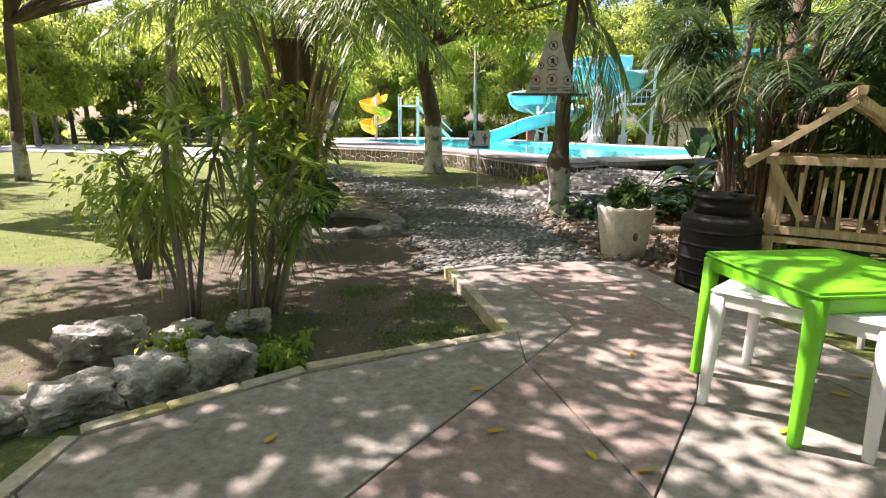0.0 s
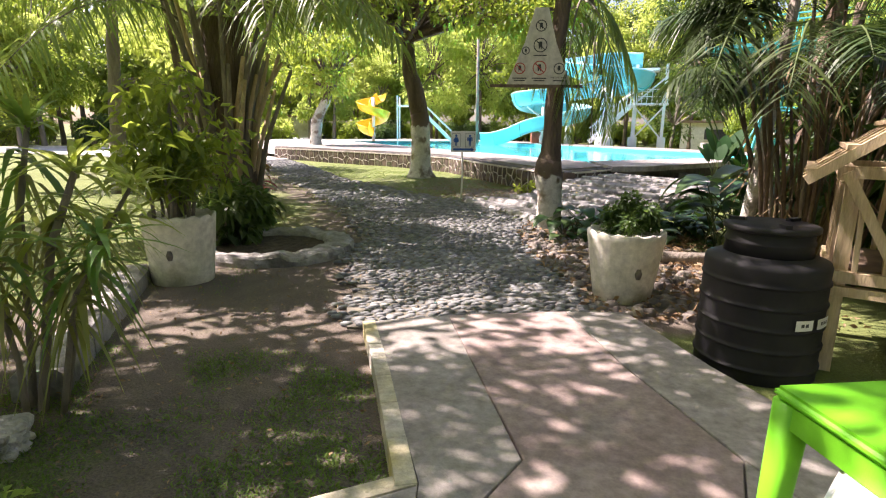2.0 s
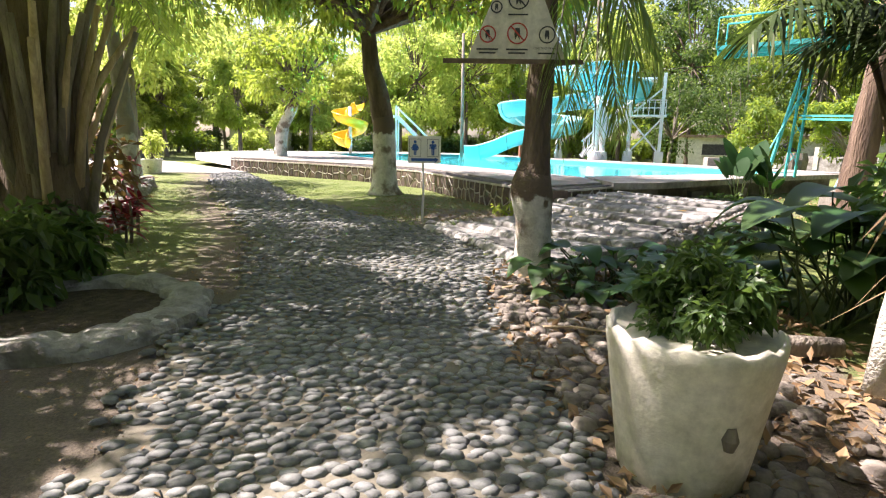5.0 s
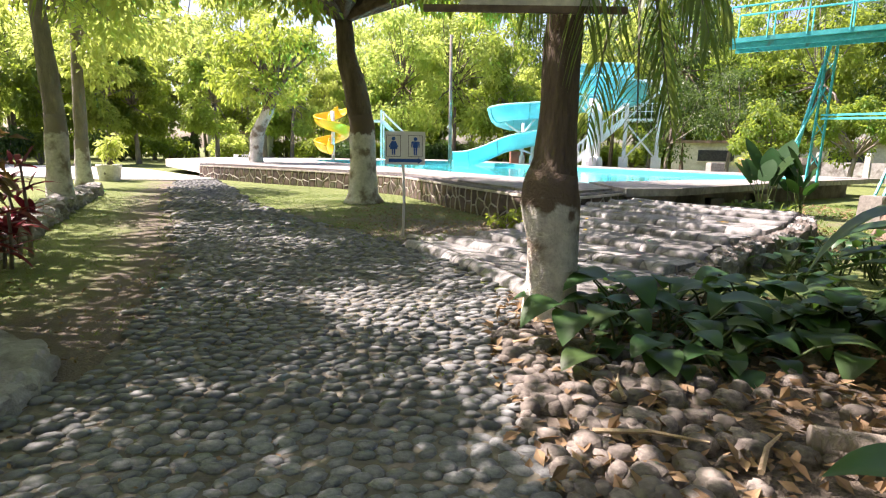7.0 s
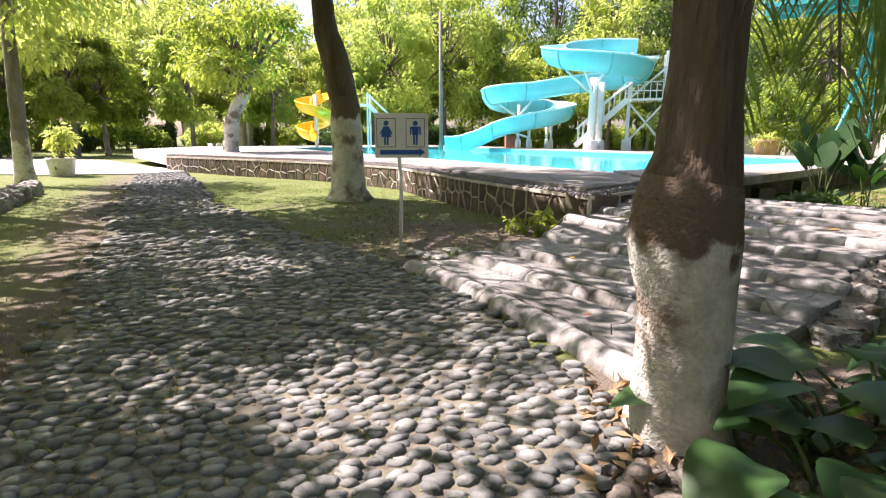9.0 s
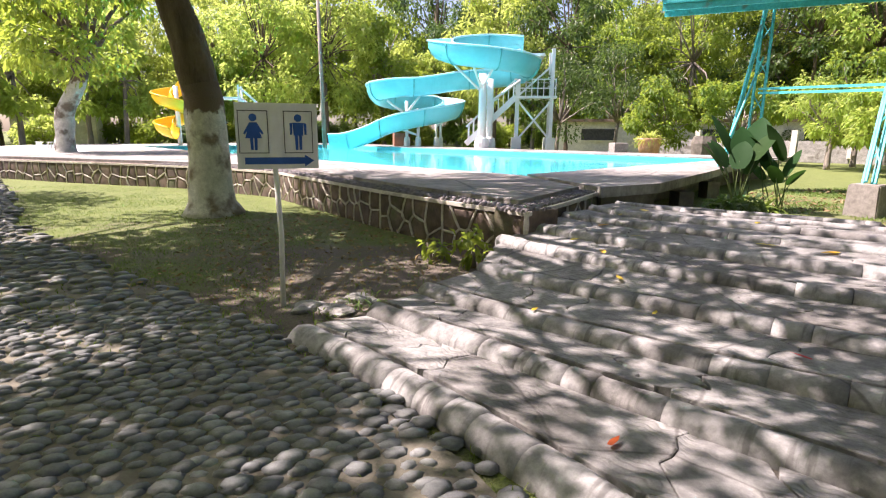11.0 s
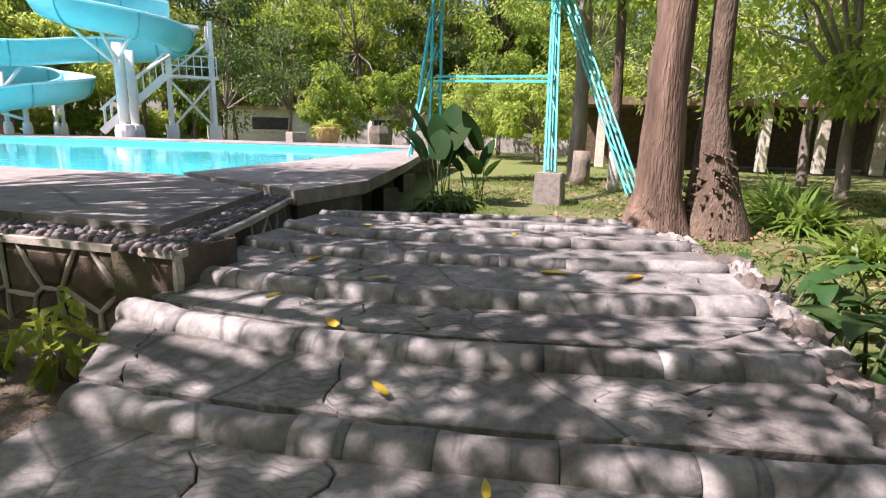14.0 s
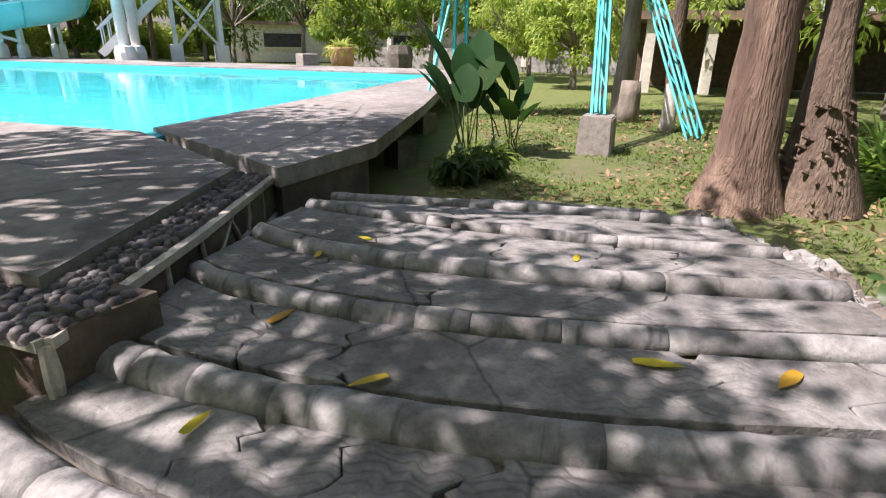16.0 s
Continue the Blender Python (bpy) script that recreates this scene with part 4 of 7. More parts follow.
tree((-0.68, 20.3, G), [(0, 0, 0), (0, 0, 0.25), (0.02, 0, 0.9), (0.0, 0, 1.9), (-0.12, 0, 2.6), (-0.34, 0, 3.4), (-0.45, 0, 4.4)], [0.55, 0.40, 0.33, 0.31, 0.30, 0.24, 0.2],
     open_crown(clump_cloud((0.5, -2.05, 5.8), (5.3, 4.8, 1.5), 76, 0.85, 4), (-0.68, 20.3, G), SUNLIT), 230, 0.19, L_TREE, M_BARK, "thick crooked tree with whitewashed trunk beside the pool wall", 1.7, 4, 12)
tree((9.05, 15.68, -0.2), [(0, 0, 0), (0, 0, 0.25), (0.02, 0.0, 0.7), (0.06, 0.02, 1.6), (0.25, 0.05, 4.5), (0.35, 0.1, 7)], [0.60, 0.43, 0.285, 0.25, 0.21, 0.17],
     clump_cloud((0, 0, 8.2), (3.2, 3.2, 1.6), 26, 0.8, 5), 170, 0.18, L_TREE, M_BARKR, "large tree with fluted red-brown trunk at the steps", 0, 5, 14)

# ---- woods ----
def background_woods():
    kinds = []
    for s, (leaves, h, bark) in enumerate(((L_YEL, 9.0, M_BARKG), (L_TREE, 12.5, M_BARKG), (L_DARK, 15.0, M_BARK), (L_YEL, 13.5, M_BARK), (L_TREE, 8.0, M_BARKG))):
        cl = clump_cloud((0, 0, h * 0.60), (h * 0.27, h * 0.27, h * 0.42), 34, h * 0.085, 40 + s)
        kinds.append(tree((0, 0, -60), [(0, 0, 0), (0.1, 0, h * 0.2), (0.2, 0.1, h * 0.5)], [0.20, 0.15, 0.10], cl, 190, 0.32, leaves, bark,
                          ("bright yellow-green tree at the edge of the lawn", "leafy green tree of the woods", "tall dark green tree of the woods", "tall sunlit yellow-green tree", "small round-crowned green tree")[s], 0, 60 + s, 7, "trees of the woods"))
    rnd = random.Random(21)
    spots = []

    def ring(n, a0, a1, r0, r1, c=(3, 22)):
        for i in range(n):
            a = radians(a0 + (a1 - a0) * (i + rnd.uniform(0.1, 0.9)) / n)
            r = rnd.uniform(r0, r1)
            spots.append((c[0] + r * math.sin(a), c[1] + r * math.cos(a)))
    ring(26, -75, 75, 31, 38)
    ring(30, -80, 80, 39, 48)
    ring(34, -80, 80, 50, 62)
    ring(30, -80, 80, 66, 80)
    ring(14, 75, 180, 17, 24, (3, 12))
    ring(14, -180, -70, 17, 26, (2, 12))
    used = set()
    for i, (x, y) in enumerate(spots):
        if in_pool(x, y, 3.0):
            continue
        k = rnd.choice((0, 1, 3, 4, 0, 3) if x < 0 else (1, 2, 4, 1, 0, 3))
        m = pose(x, y, -0.1, 0, 0, rnd.uniform(0, 360)) @ Matrix.Scale(rnd.uniform(1.25, 1.5) if Vector((x - 3, y - 22)).length > 49 else 1.0, 4)
        if k not in used:
            kinds[k].matrix_basis = m
            used.add(k)
        else:
            copy_thing(kinds[k], m)


background_woods()


def undergrowth():
    """Shrubs that fill the foot of the woods."""
    rr = random.Random(33)
    kinds = []
    for s, lv in enumerate((L_TREE, L_YEL, L_DARK)):
        t = thing("shrub", ("leafy green shrub at the foot of the woods", "sunlit yellow-green shrub at the foot of the woods", "dark shrub at the foot of the woods")[s], "bush", "shrubs of the woods", at=(0, 0, -60))
        cl = clump_cloud((0, 0, 1.2), (1.9, 1.5, 1.0), 14, 0.7, 400 + s)
        st = Shape()
        limbs(st, (0, 0, 0), cl, 0.05, rr)
        part("branch", st, M_BARKG, t)
        part("leaves", crown_mesh("leaves", cl, 150, 0.26, lv, 410 + s), None, t)
        kinds.append(t)
    used = set()
    for i in range(95):
        a, r = radians(-85 + 170 * (i + rr.random()) / 95), rr.choice((34, 40, 47, 55)) + rr.uniform(-2, 2)
        x, y = 3 + r * math.sin(a), 22 + r * math.cos(a)
        k = rr.randrange(3)
        m = pose(x, y, -0.1, 0, 0, rr.uniform(0, 360))
        if k in used:
            copy_thing(kinds[k], m)
        else:
            kinds[k].matrix_basis = m
            used.add(k)


undergrowth()
for i, (x, y, h, lv) in enumerate(((17.5, 35.5, 4.2, L_TREE), (20.5, 33.5, 4.6, L_TREE), (21.5, 29.5, 4.4, L_YEL), (24.5, 31.0, 5.5, L_TREE), (19.8, 25.2, 3.8, L_YEL), (24.5, 25.5, 4.6, L_YEL), (14.5, 41.0, 6.5, L_DARK), (18.5, 41.5, 7.0, L_DARK), (22.5, 19.5, 8.5, L_YEL), (19.0, 16.2, 8.0, L_YEL), (16.5, 12.2, 7.5, L_DARK), (14.6, 14.6, 6.5, L_YEL), (27.0, 23.0, 9.0, L_DARK), (21.0, 12.5, 9.5, L_DARK), (12.5, 10.2, 6.0, L_DARK))):
    tree((x, y, -0.08), [(0, 0, 0), (0.1, 0.1, h * 0.16), (0.2, 0.1, h * 0.3)], [0.13, 0.11, 0.09], clump_cloud((0, 0, h * 0.58), (h * 0.42, h * 0.42, h * 0.36), 22, h * 0.13, 500 + i), 170, 0.2, lv, M_BARKG, "low-branched leafy tree on the lawn beyond the pool", 0, 500 + i, 7, "lawn trees beyond the pool")


# ---- stones of the pool wall ----
def clip(poly, a, b, c):
    """Keeps the part of a flat outline where a*x + b*y <= c."""
    out = []
    for i in range(len(poly)):
        p, q = poly[i], poly[(i + 1) % len(poly)]
        dp, dq = a * p[0] + b * p[1] - c, a * q[0] + b * q[1] - c
        if dp <= 0:
            out.append(p)
        if dp * dq < 0:
            w = dp / (dp - dq)
            out.append((p[0] + (q[0] - p[0]) * w, p[1] + (q[1] - p[1]) * w))
    return out


def cells(length, height, size, seed):
    """Irregular cells that fill a rectangle."""
    rnd = random.Random(seed)
    nx, ny = max(1, round(length / size)), max(1, round(height / size))
    pts = [((i + 0.5 + rnd.uniform(-0.42, 0.42)) * length / nx, (j + 0.5 + rnd.uniform(-0.38, 0.38)) * height / ny) for i in range(nx) for j in range(ny)]
    out = []
    for p in pts:
        poly = [(0, 0), (length, 0), (length, height), (0, height)]
        for q in pts:
            if q != p and abs(q[0] - p[0]) < size * 3.2:
                a, b = q[0] - p[0], q[1] - p[1]
                poly = clip(poly, a, b, (q[0] ** 2 + q[1] ** 2 - p[0] ** 2 - p[1] ** 2) / 2)
                if len(poly) < 3:
                    break
        if len(poly) >= 3:
            out.append(poly)
    return out


def make_wall_stones():
    ridge = Shape()
    z0, z1 = -0.12, DECK - 0.10
    for s, line in enumerate((WALL, RIGHT)):
        for k, (a, b) in enumerate(zip(line, line[1:])):
            a, b = Vector(a), Vector(b)
            d = b - a
            length = d.length
            d.normalize()
            out = Vector((-d.y, d.x)) if s == 0 else Vector((d.y, -d.x))
            far = k > 4
            for poly in cells(length, z1 - z0, 0.27 if not far else 0.33, 90 + 10 * s + k):
                c = Vector((sum(p[0] for p in poly), sum(p[1] for p in poly))) / len(poly)
                place = lambda p, o: (a.x + d.x * p[0] + out.x * o, a.y + d.y * p[0] + out.y * o, z0 + p[1])
                inn = [Vector(p).lerp(c, 0.16) for p in poly]
                n = len(poly)
                vs = [place(p, 0.0) for p in inn] + [place(p.lerp(c, 0.25), 0.022) for p in inn] + [place(c, 0.027)]
                fs = [(i, (i + 1) % n, n + (i + 1) % n, n + i) for i in range(n)] + [(n + i, n + (i + 1) % n, 2 * n) for i in range(n)]
                if s:
                    fs = [f[::-1] for f in fs]
                fs = [f[::-1] for f in fs]
                part("stone", Shape().add(vs, fs), M_WALLSTONE, pool_wall)
                for i in range(n):
                    p, q = Vector(poly[i]), Vector(poly[(i + 1) % n])
                    if (q - p).length < 0.02:
                        continue
                    w = 0.013 + 0.006 * noise.noise(Vector((c.x * 3, c.y * 7, k)))
                    ridge.tube([place(p, 0.014), place(p.lerp(q, 0.5), 0.02), place(q, 0.014)], [w, w * 1.25, w], 5)
            # pale rim along the top
            ridge.beam((a.x + out.x * 0.01, a.y + out.y * 0.01, z1 + 0.005), (b.x + out.x * 0.01, b.y + out.y * 0.01, z1 + 0.005), 0.05, 0.045)
    part("mortar_joints", ridge, M_MORTAR, pool_wall, "pale raised mortar")
    # strip of small dark river stones along the edge of the deck
    rnd = random.Random(8)
    places = []
    for line, sgn in ((WALL[:7], 1), (RIGHT, -1)):
        for a, b in zip(line, line[1:]):
            a, b = Vector(a), Vector(b)
            d = (b - a).normalized()
            n = Vector((d.y, -d.x)) * sgn
            y = 0.0
            while y < (b - a).length:
                for j in range(6):
                    s = rnd.uniform(0.06, 0.095)
                    p = a + d * (y + rnd.uniform(-0.02, 0.02)) + n * (0.045 + j * 0.062 + rnd.uniform(-0.012, 0.012))
                    places.append((p.x, p.y, DECK - 0.068 + rnd.uniform(-0.006, 0.004), s, s * 0.7, rnd.uniform(0, 3)))
                y += 0.066
    lay_stones(places, "pebble", M_PEBDARK, pool_deck, lambda p: p[0] > 3.45 and p[1] < 17.4, "small dark river stones set along the deck edge")


M_PEBDARK = mat("dark_river_stone", (0.10, 0.095, 0.10), (0.19, 0.17, 0.17), 8.0, 0.6, 0.1, 120, vary=0.4)


# ---- palms ----
M_GSTALK = mat("green_stalk", (0.06, 0.10, 0.03), (0.11, 0.15, 0.05), 8, 0.5, 0.1)
def frond(leaves, stalk, base, az, rise, length, droop, leaf=0.45, n=36, width=0.022, hang=0.35, start=0.2):
    """One feather leaf: narrow leaflets along a bending stalk."""
    a = radians(az)
    out = np.array([math.cos(a) * math.cos(radians(rise)), math.sin(a) * math.cos(radians(rise)), math.sin(radians(rise))])
    base = np.array(base, float)
    u = np.linspace(0, 1, 9)
    pts = base + out * (length * u)[:, None]
    pts[:, 2] -= droop * length * u ** 2
    stalk.tube([tuple(p) for p in pts], [0.022 * (1 - 0.85 * k) for k in u], 5)
    us = np.linspace(start, 1.0, n)
    p = base + out * (length * us)[:, None]
    p[:, 2] -= droop * length * us ** 2
    tan = np.tile(out, (n, 1))
    tan[:, 2] -= 2 * droop * us
    side = np.array([-math.sin(a), math.cos(a), 0.0])
    ln = leaf * (0.45 + 1.1 * np.sin(np.pi * np.clip(us * 0.9 + 0.08, 0, 1)) * 0.6)
    for sg in (-1, 1):
        way = side * sg + tan * 0.75 + np.array([0, 0, 0.15]) + 0.12 * np.random.randn(n, 3)
        leaves.append(blades(p, way, width, ln * np.random.uniform(0.85, 1.1, n), hang * np.random.uniform(0.7, 1.4, n), 3))


def palm(name, label, at, fronds, leaves_mat, stalk_mat, seed, category="palm", trunk=None, **kw):
    np.random.seed(seed)
    t = thing(name, label, category, at=at)
    for f in fronds:
        leaves, stalk = [], Shape()
        frond(leaves, stalk, *f, **kw)
        fr_ = part("frond", array_mesh("frond", leaves, leaves_mat), None, t)
        part("stalk", stalk, stalk_mat, fr_, smooth=True)
    return t


rnd = random.Random(77)
# old palm with a fan of brown leaf bases beside the pit
old = palm("palm_tree", "old feather palm with a fan of brown leaf bases", (-2.65, 10.3, G),
           [((rnd.uniform(-0.5, 0.5), rnd.uniform(-0.4, 0.4), rnd.uniform(3.0, 3.9)), az, rnd.uniform(10, 60), rnd.uniform(2.4, 3.3), rnd.uniform(0.42, 0.75)) for az in range(0, 360, 14)]
           + [((0.5, -0.4, 3.6), az, ri, le, dr) for az, ri, le, dr in ((-35, 28, 2.9, 0.72), (-48, 30, 3.0, 0.75), (-20, 25, 2.8, 0.75), (-62, 26, 2.9, 0.8), (-28, 42, 3.4, 0.7))],
           L_PALM, M_BARKG, 7, leaf=0.62, n=46, hang=0.75, width=0.028)
core = Shape().tube([(0, 0, 0), (0.02, 0, 0.6), (0.0, 0, 1.6), (0, 0, 3.2)], [0.42, 0.36, 0.34, 0.30], 12, wob=0.25, seed=2)
part("trunk", core, M_BARK, old, "dark fibrous trunk", smooth=True)
for i in range(34):
    a = rnd.uniform(0, 2 * math.pi)
    r0, z0 = rnd.uniform(0.26, 0.36), rnd.uniform(0.3, 1.6)
    h = rnd.uniform(1.3, 2.4)
    sp = rnd.uniform(0.25, 0.75)
    part("leaf_base", Shape().tube([(r0 * math.cos(a), r0 * math.sin(a), z0), ((r0 + sp * 0.35) * math.cos(a), (r0 + sp * 0.35) * math.sin(a), z0 + h * 0.5), ((r0 + sp) * math.cos(a), (r0 + sp) * math.sin(a), z0 + h)],
                                   [0.055, 0.04, 0.028], 6, wob=0.2, seed=i), M_BARKG if i % 3 else M_WOOD, old, smooth=True)

# clump of cane palms behind the water tank
rnd = random.Random(78)
canes, fr = [], []
for i in range(34):
    a, r = rnd.uniform(0, 6.28), rnd.uniform(0, 0.52)
    x, y = r * math.cos(a), r * math.sin(a)
    lean, h = rnd.uniform(0.08, 0.34), rnd.uniform(1.7, 3.5)
    top = (x + lean * h * math.cos(a), y + lean * h * math.sin(a), h)
    canes.append(((x, y, 0), (x + 0.4 * lean * h * math.cos(a), y + 0.4 * lean * h * math.sin(a), h * 0.55), top))
    for j in range(2):
        az = (math.degrees(a) + rnd.uniform(-70, 70)) % 360
        short = 50 < az < 215
        fr.append((top, az, rnd.uniform(45, 78) if short else rnd.uniform(15, 65), rnd.uniform(0.8, 1.3) if short else rnd.uniform(1.3, 2.2), rnd.uniform(0.3, 0.8)))
clump = palm("cane_palm", "dense clump of dark cane palms behind the water tank", (4.78, 7.9, G), fr
             + [((0.2, -0.5, 2.6), 250, 30, 3.0, 0.5), ((0.5, -0.7, 2.5), 280, 35, 3.2, 0.45), ((0.1, -0.9, 2.4), 262, 38, 3.3, 0.5), ((0.6, -0.6, 2.2), 300, 30, 2.8, 0.5)],
             L_CANE, M_GSTALK, 8, leaf=0.5, n=40, hang=0.6, width=0.024)
for c in canes:
    part("cane", Shape().tube(c, [0.024, 0.02, 0.014], 6), M_WOODD if rnd.random() < 0.85 else M_BARKG, clump, smooth=True)
np.random.seed(3)
part("dry_leaves", array_mesh("dry_leaves", [blades(np.random.uniform((-0.5, -0.5, 0.6), (0.6, 0.6, 2.4), (200, 3)), np.random.randn(200, 3) * np.array([0.5, 0.5, 0.3]) + np.array([0, 0, -1.0]), 0.022, np.random.uniform(0.3, 0.7, 200), 0.1, 2)], L_DRYPALM), None, clump, "hanging dry brown leaves")
post = thing("tree_stub", "whitewashed trunk of a young palm beside the tank", "trunk", at=(4.18, 8.05, G))
part("painted_trunk", Shape().tube([(0, 0, 0), (0.02, 0, 0.5), (0.12, 0.05, 1.2), (0.2, 0.1, 1.9)], [0.09, 0.075, 0.068, 0.06], 10, wob=0.25), M_WHITEWASH, post, smooth=True)
part("trunk", Shape().tube([(0.2, 0.1, 1.9), (0.3, 0.1, 3.2)], [0.06, 0.055], 8, wob=0.2), M_BARKG, post, smooth=True)

# fronds of a palm that hang over the path behind the notice
hang = palm("palm_frond", "green palm frond hanging over the path", (2.8, 11.55, 3.35), [((0, 0, 0.2), 215, 0, 0.75, 1.5), ((0.05, 0, 0.3), 250, -10, 1.0, 1.4), ((0.1, 0, 0.3), 300, -15, 1.0, 1.3), ((0.1, 0, 0.4), 340, -10, 0.9, 1.3)], L_PALM, M_BARKG, 9, leaf=0.5, n=34, hang=0.9, width=0.026)
part("stem", Shape().tube([(-0.4, -0.3, 1.2), (0.05, 0, 0.5), (0.1, 0, 0.3)], [0.05, 0.04, 0.03], 6), M_BARKG, hang, smooth=True)
hang = palm("palm_frond", "green palm frond hanging beside the steps", (3.05, 11.62, 3.0), [((0, 0, 0), 215, -74, 1.35, 0.2), ((0.06, -0.05, 0.1), 265, -72, 1.5, 0.2), ((0.1, -0.1, 0), 310, -74, 1.3, 0.2)], L_PALM, M_BARKG, 19, leaf=0.34, n=34, hang=0.8, width=0.022)
part("stem", Shape().tube([(-0.45, -0.4, 1.6), (0.03, 0, 0.5), (0.05, -0.03, 0.0)], [0.05, 0.04, 0.03], 6), M_BARKG, hang, smooth=True)
# tall palm beside the hut whose leaves reach over the patio
palm("palm_tree", "tall feather palm with leaves over the patio", (6.6, 4.6, G), [((0, 0, 3.9), az, rise, ln, dr) for az, rise, ln, dr in
     ((175, 22, 4.6, 0.38), (160, 28, 4.8, 0.40), (190, 20, 4.4, 0.36), (145, 30, 4.4, 0.4), (205, 26, 4.2, 0.4), (130, 25, 3.6, 0.5), (225, 25, 3.6, 0.5), (100, 30, 3.4, 0.5), (60, 30, 3.3, 0.5), (10, 30, 3.3, 0.5), (320, 30, 3.3, 0.5), (270, 30, 3.3, 0.5), (185, 45, 3.8, 0.5), (150, 48, 3.8, 0.5))], L_PALM, M_BARKG, 10, leaf=0.6, n=48, hang=0.6, width=0.026)
part("trunk", Shape().tube([(0, 0, 0), (0.05, 0, 2), (0, 0, 3.95)], [0.2, 0.16, 0.14], 10, wob=0.15), M_BARKG, bpy.data.objects["palm_tree.001"], smooth=True)


# ---- shrubs ----
def tuft(at, n, length, width, droop, leaves_mat, name, label, category="plant", rise=0.8, radius=0.1, stems=0, stem_h=0.0, seed=1, group=""):
    """Strap leaves springing from one or several stem tops."""
    np.random.seed(seed)
    rr = random.Random(seed)
    t = thing(name, label, category, group, at=at)
    tops = [(0, 0, 0.02)]
    if stems:
        tops = []
        for i in range(stems):
            sh = Shape()
            a, r = rr.uniform(0, 6.28), rr.uniform(0, radius)
            h = stem_h * rr.uniform(0.6, 1.1)
            x, y = r * math.cos(a), r * math.sin(a)
            top = (x * 1.6, y * 1.6, h)
            sh.tube([(x, y, -0.05), (x * 1.2 + 0.03, y * 1.2, h * 0.5), top], [0.022, 0.018, 0.013], 6, wob=0.3, seed=i)
            tops.append(top)
            tops.append((x * 1.3, y * 1.3, h * rr.uniform(0.45, 0.8)))
            part("stem", sh, M_BARKG, t, smooth=True)
    pcs = []
    for tp in tops:
        k = max(5, n // len(tops))
        way = np.random.randn(k, 3)
        way[:, 2] = np.abs(way[:, 2]) * rise + 0.1
        b = np.array(tp) + np.random.randn(k, 3) * (0.03 if stems else radius * 0.4) * np.array([1, 1, 0.3])
        pcs.append(blades(b, way, width * np.random.uniform(0.7, 1.2, k), length * np.random.uniform(0.6, 1.15, k), droop * np.random.uniform(0.6, 1.4, k), 4))
    part("leaves", array_mesh("leaves", pcs, leaves_mat), None, t)
    return t


def bush(at, size, n, leaf, leaves_mat, name, label, seed=1, stems=6, width=0.5, category="bush", group="", clumps=12):
    t = thing(name, label, category, group, at=at)
    cl = clump_cloud((0, 0, size[2] * 0.58), (size[0] * 0.75, size[1] * 0.75, size[2] * 0.42), clumps, max(size) * 0.28, seed)
    for c in cl[:stems]:
        part("stem", Shape().tube([(c[0] * 0.15, c[1] * 0.15, -0.05), (c[0] * 0.5, c[1] * 0.5, c[2] * 0.6), c[:3]], [0.025, 0.018, 0.008], 5), M_BARKG, t, smooth=True)
    part("leaves", crown_mesh("leaves", cl, n // clumps, leaf, leaves_mat, seed, 0.8), None, t)
    return t


def big_leaf(pcs, stalk, base, az, rise, length, width, leaf_len, nod=0.6, upright=0.0):
    """One broad leaf with a curved blade on a stalk, as on elephant ears."""
    a = radians(az)
    out = Vector((math.cos(a), math.sin(a), 0))
    tip = Vector(base) + out * (length * math.cos(radians(rise))) + Vector((0, 0, length * math.sin(radians(rise))))
    mid = Vector(base).lerp(tip, 0.55) + Vector((0, 0, length * 0.12))
    stalk.tube([base, mid, tip], [0.012, 0.010, 0.007], 5)
    side = Vector((-out.y, out.x, 0))
    vs, fs = [], []
    n = 8
    for i in range(n + 1):
        u = i / n
        lay = out * math.cos(radians(rise) * upright) + Vector((0, 0, math.sin(radians(rise) * upright)))
        p = tip + lay * (leaf_len * (u - 0.22) * (1 - 0.25 * nod * u)) + Vector((0, 0, leaf_len * (0.10 * math.sin(u * 3) * (1 - upright) - nod * u * u * 0.55)))
        w = width * 0.5 * (math.sin(math.pi * min(1, (u + 0.10) / 1.1) ** 0.75) ** 0.8 if u < 1 else 0.02)
        for s in (-1, -0.5, 0, 0.5, 1):
            vs.append(p + side * (w * s) + Vector((0, 0, 0.16 * w * abs(s) + 0.02 * w * math.sin(u * 14 + s * 3))))
    for i in range(n):
        for j in range(4):
            fs.append((i * 5 + j, i * 5 + j + 1, (i + 1) * 5 + j + 1, (i + 1) * 5 + j))
    pcs.append((np.array([tuple(v) for v in vs]), np.array(fs)))


def ears(at, n, size, name, label, seed, leaves_mat=None, spread=0.25, rise=(35, 80), narrow=0.75, group="", upright=0.0):
    rr = random.Random(seed)
    t = thing(name, label, "plant", group, at=at)
    for i in range(n):
        pcs, st = [], Shape()
        L = size * rr.uniform(0.6, 1.15)
        big_leaf(pcs, st, (rr.uniform(-spread, spread), rr.uniform(-spread, spread), 0), rr.uniform(0, 360), rr.uniform(*rise), L, L * narrow * 0.75, L * 0.75, rr.uniform(0.2, 1.0) * (1 - 0.75 * upright), upright)
        me = array_mesh("leaf", pcs, leaves_mat or L_EAR)
        me.polygons.foreach_set("use_smooth", [True] * len(me.polygons))
        part("stalk", st, M_GSTALK, part("leaf", me, None, t), smooth=True)
    return t


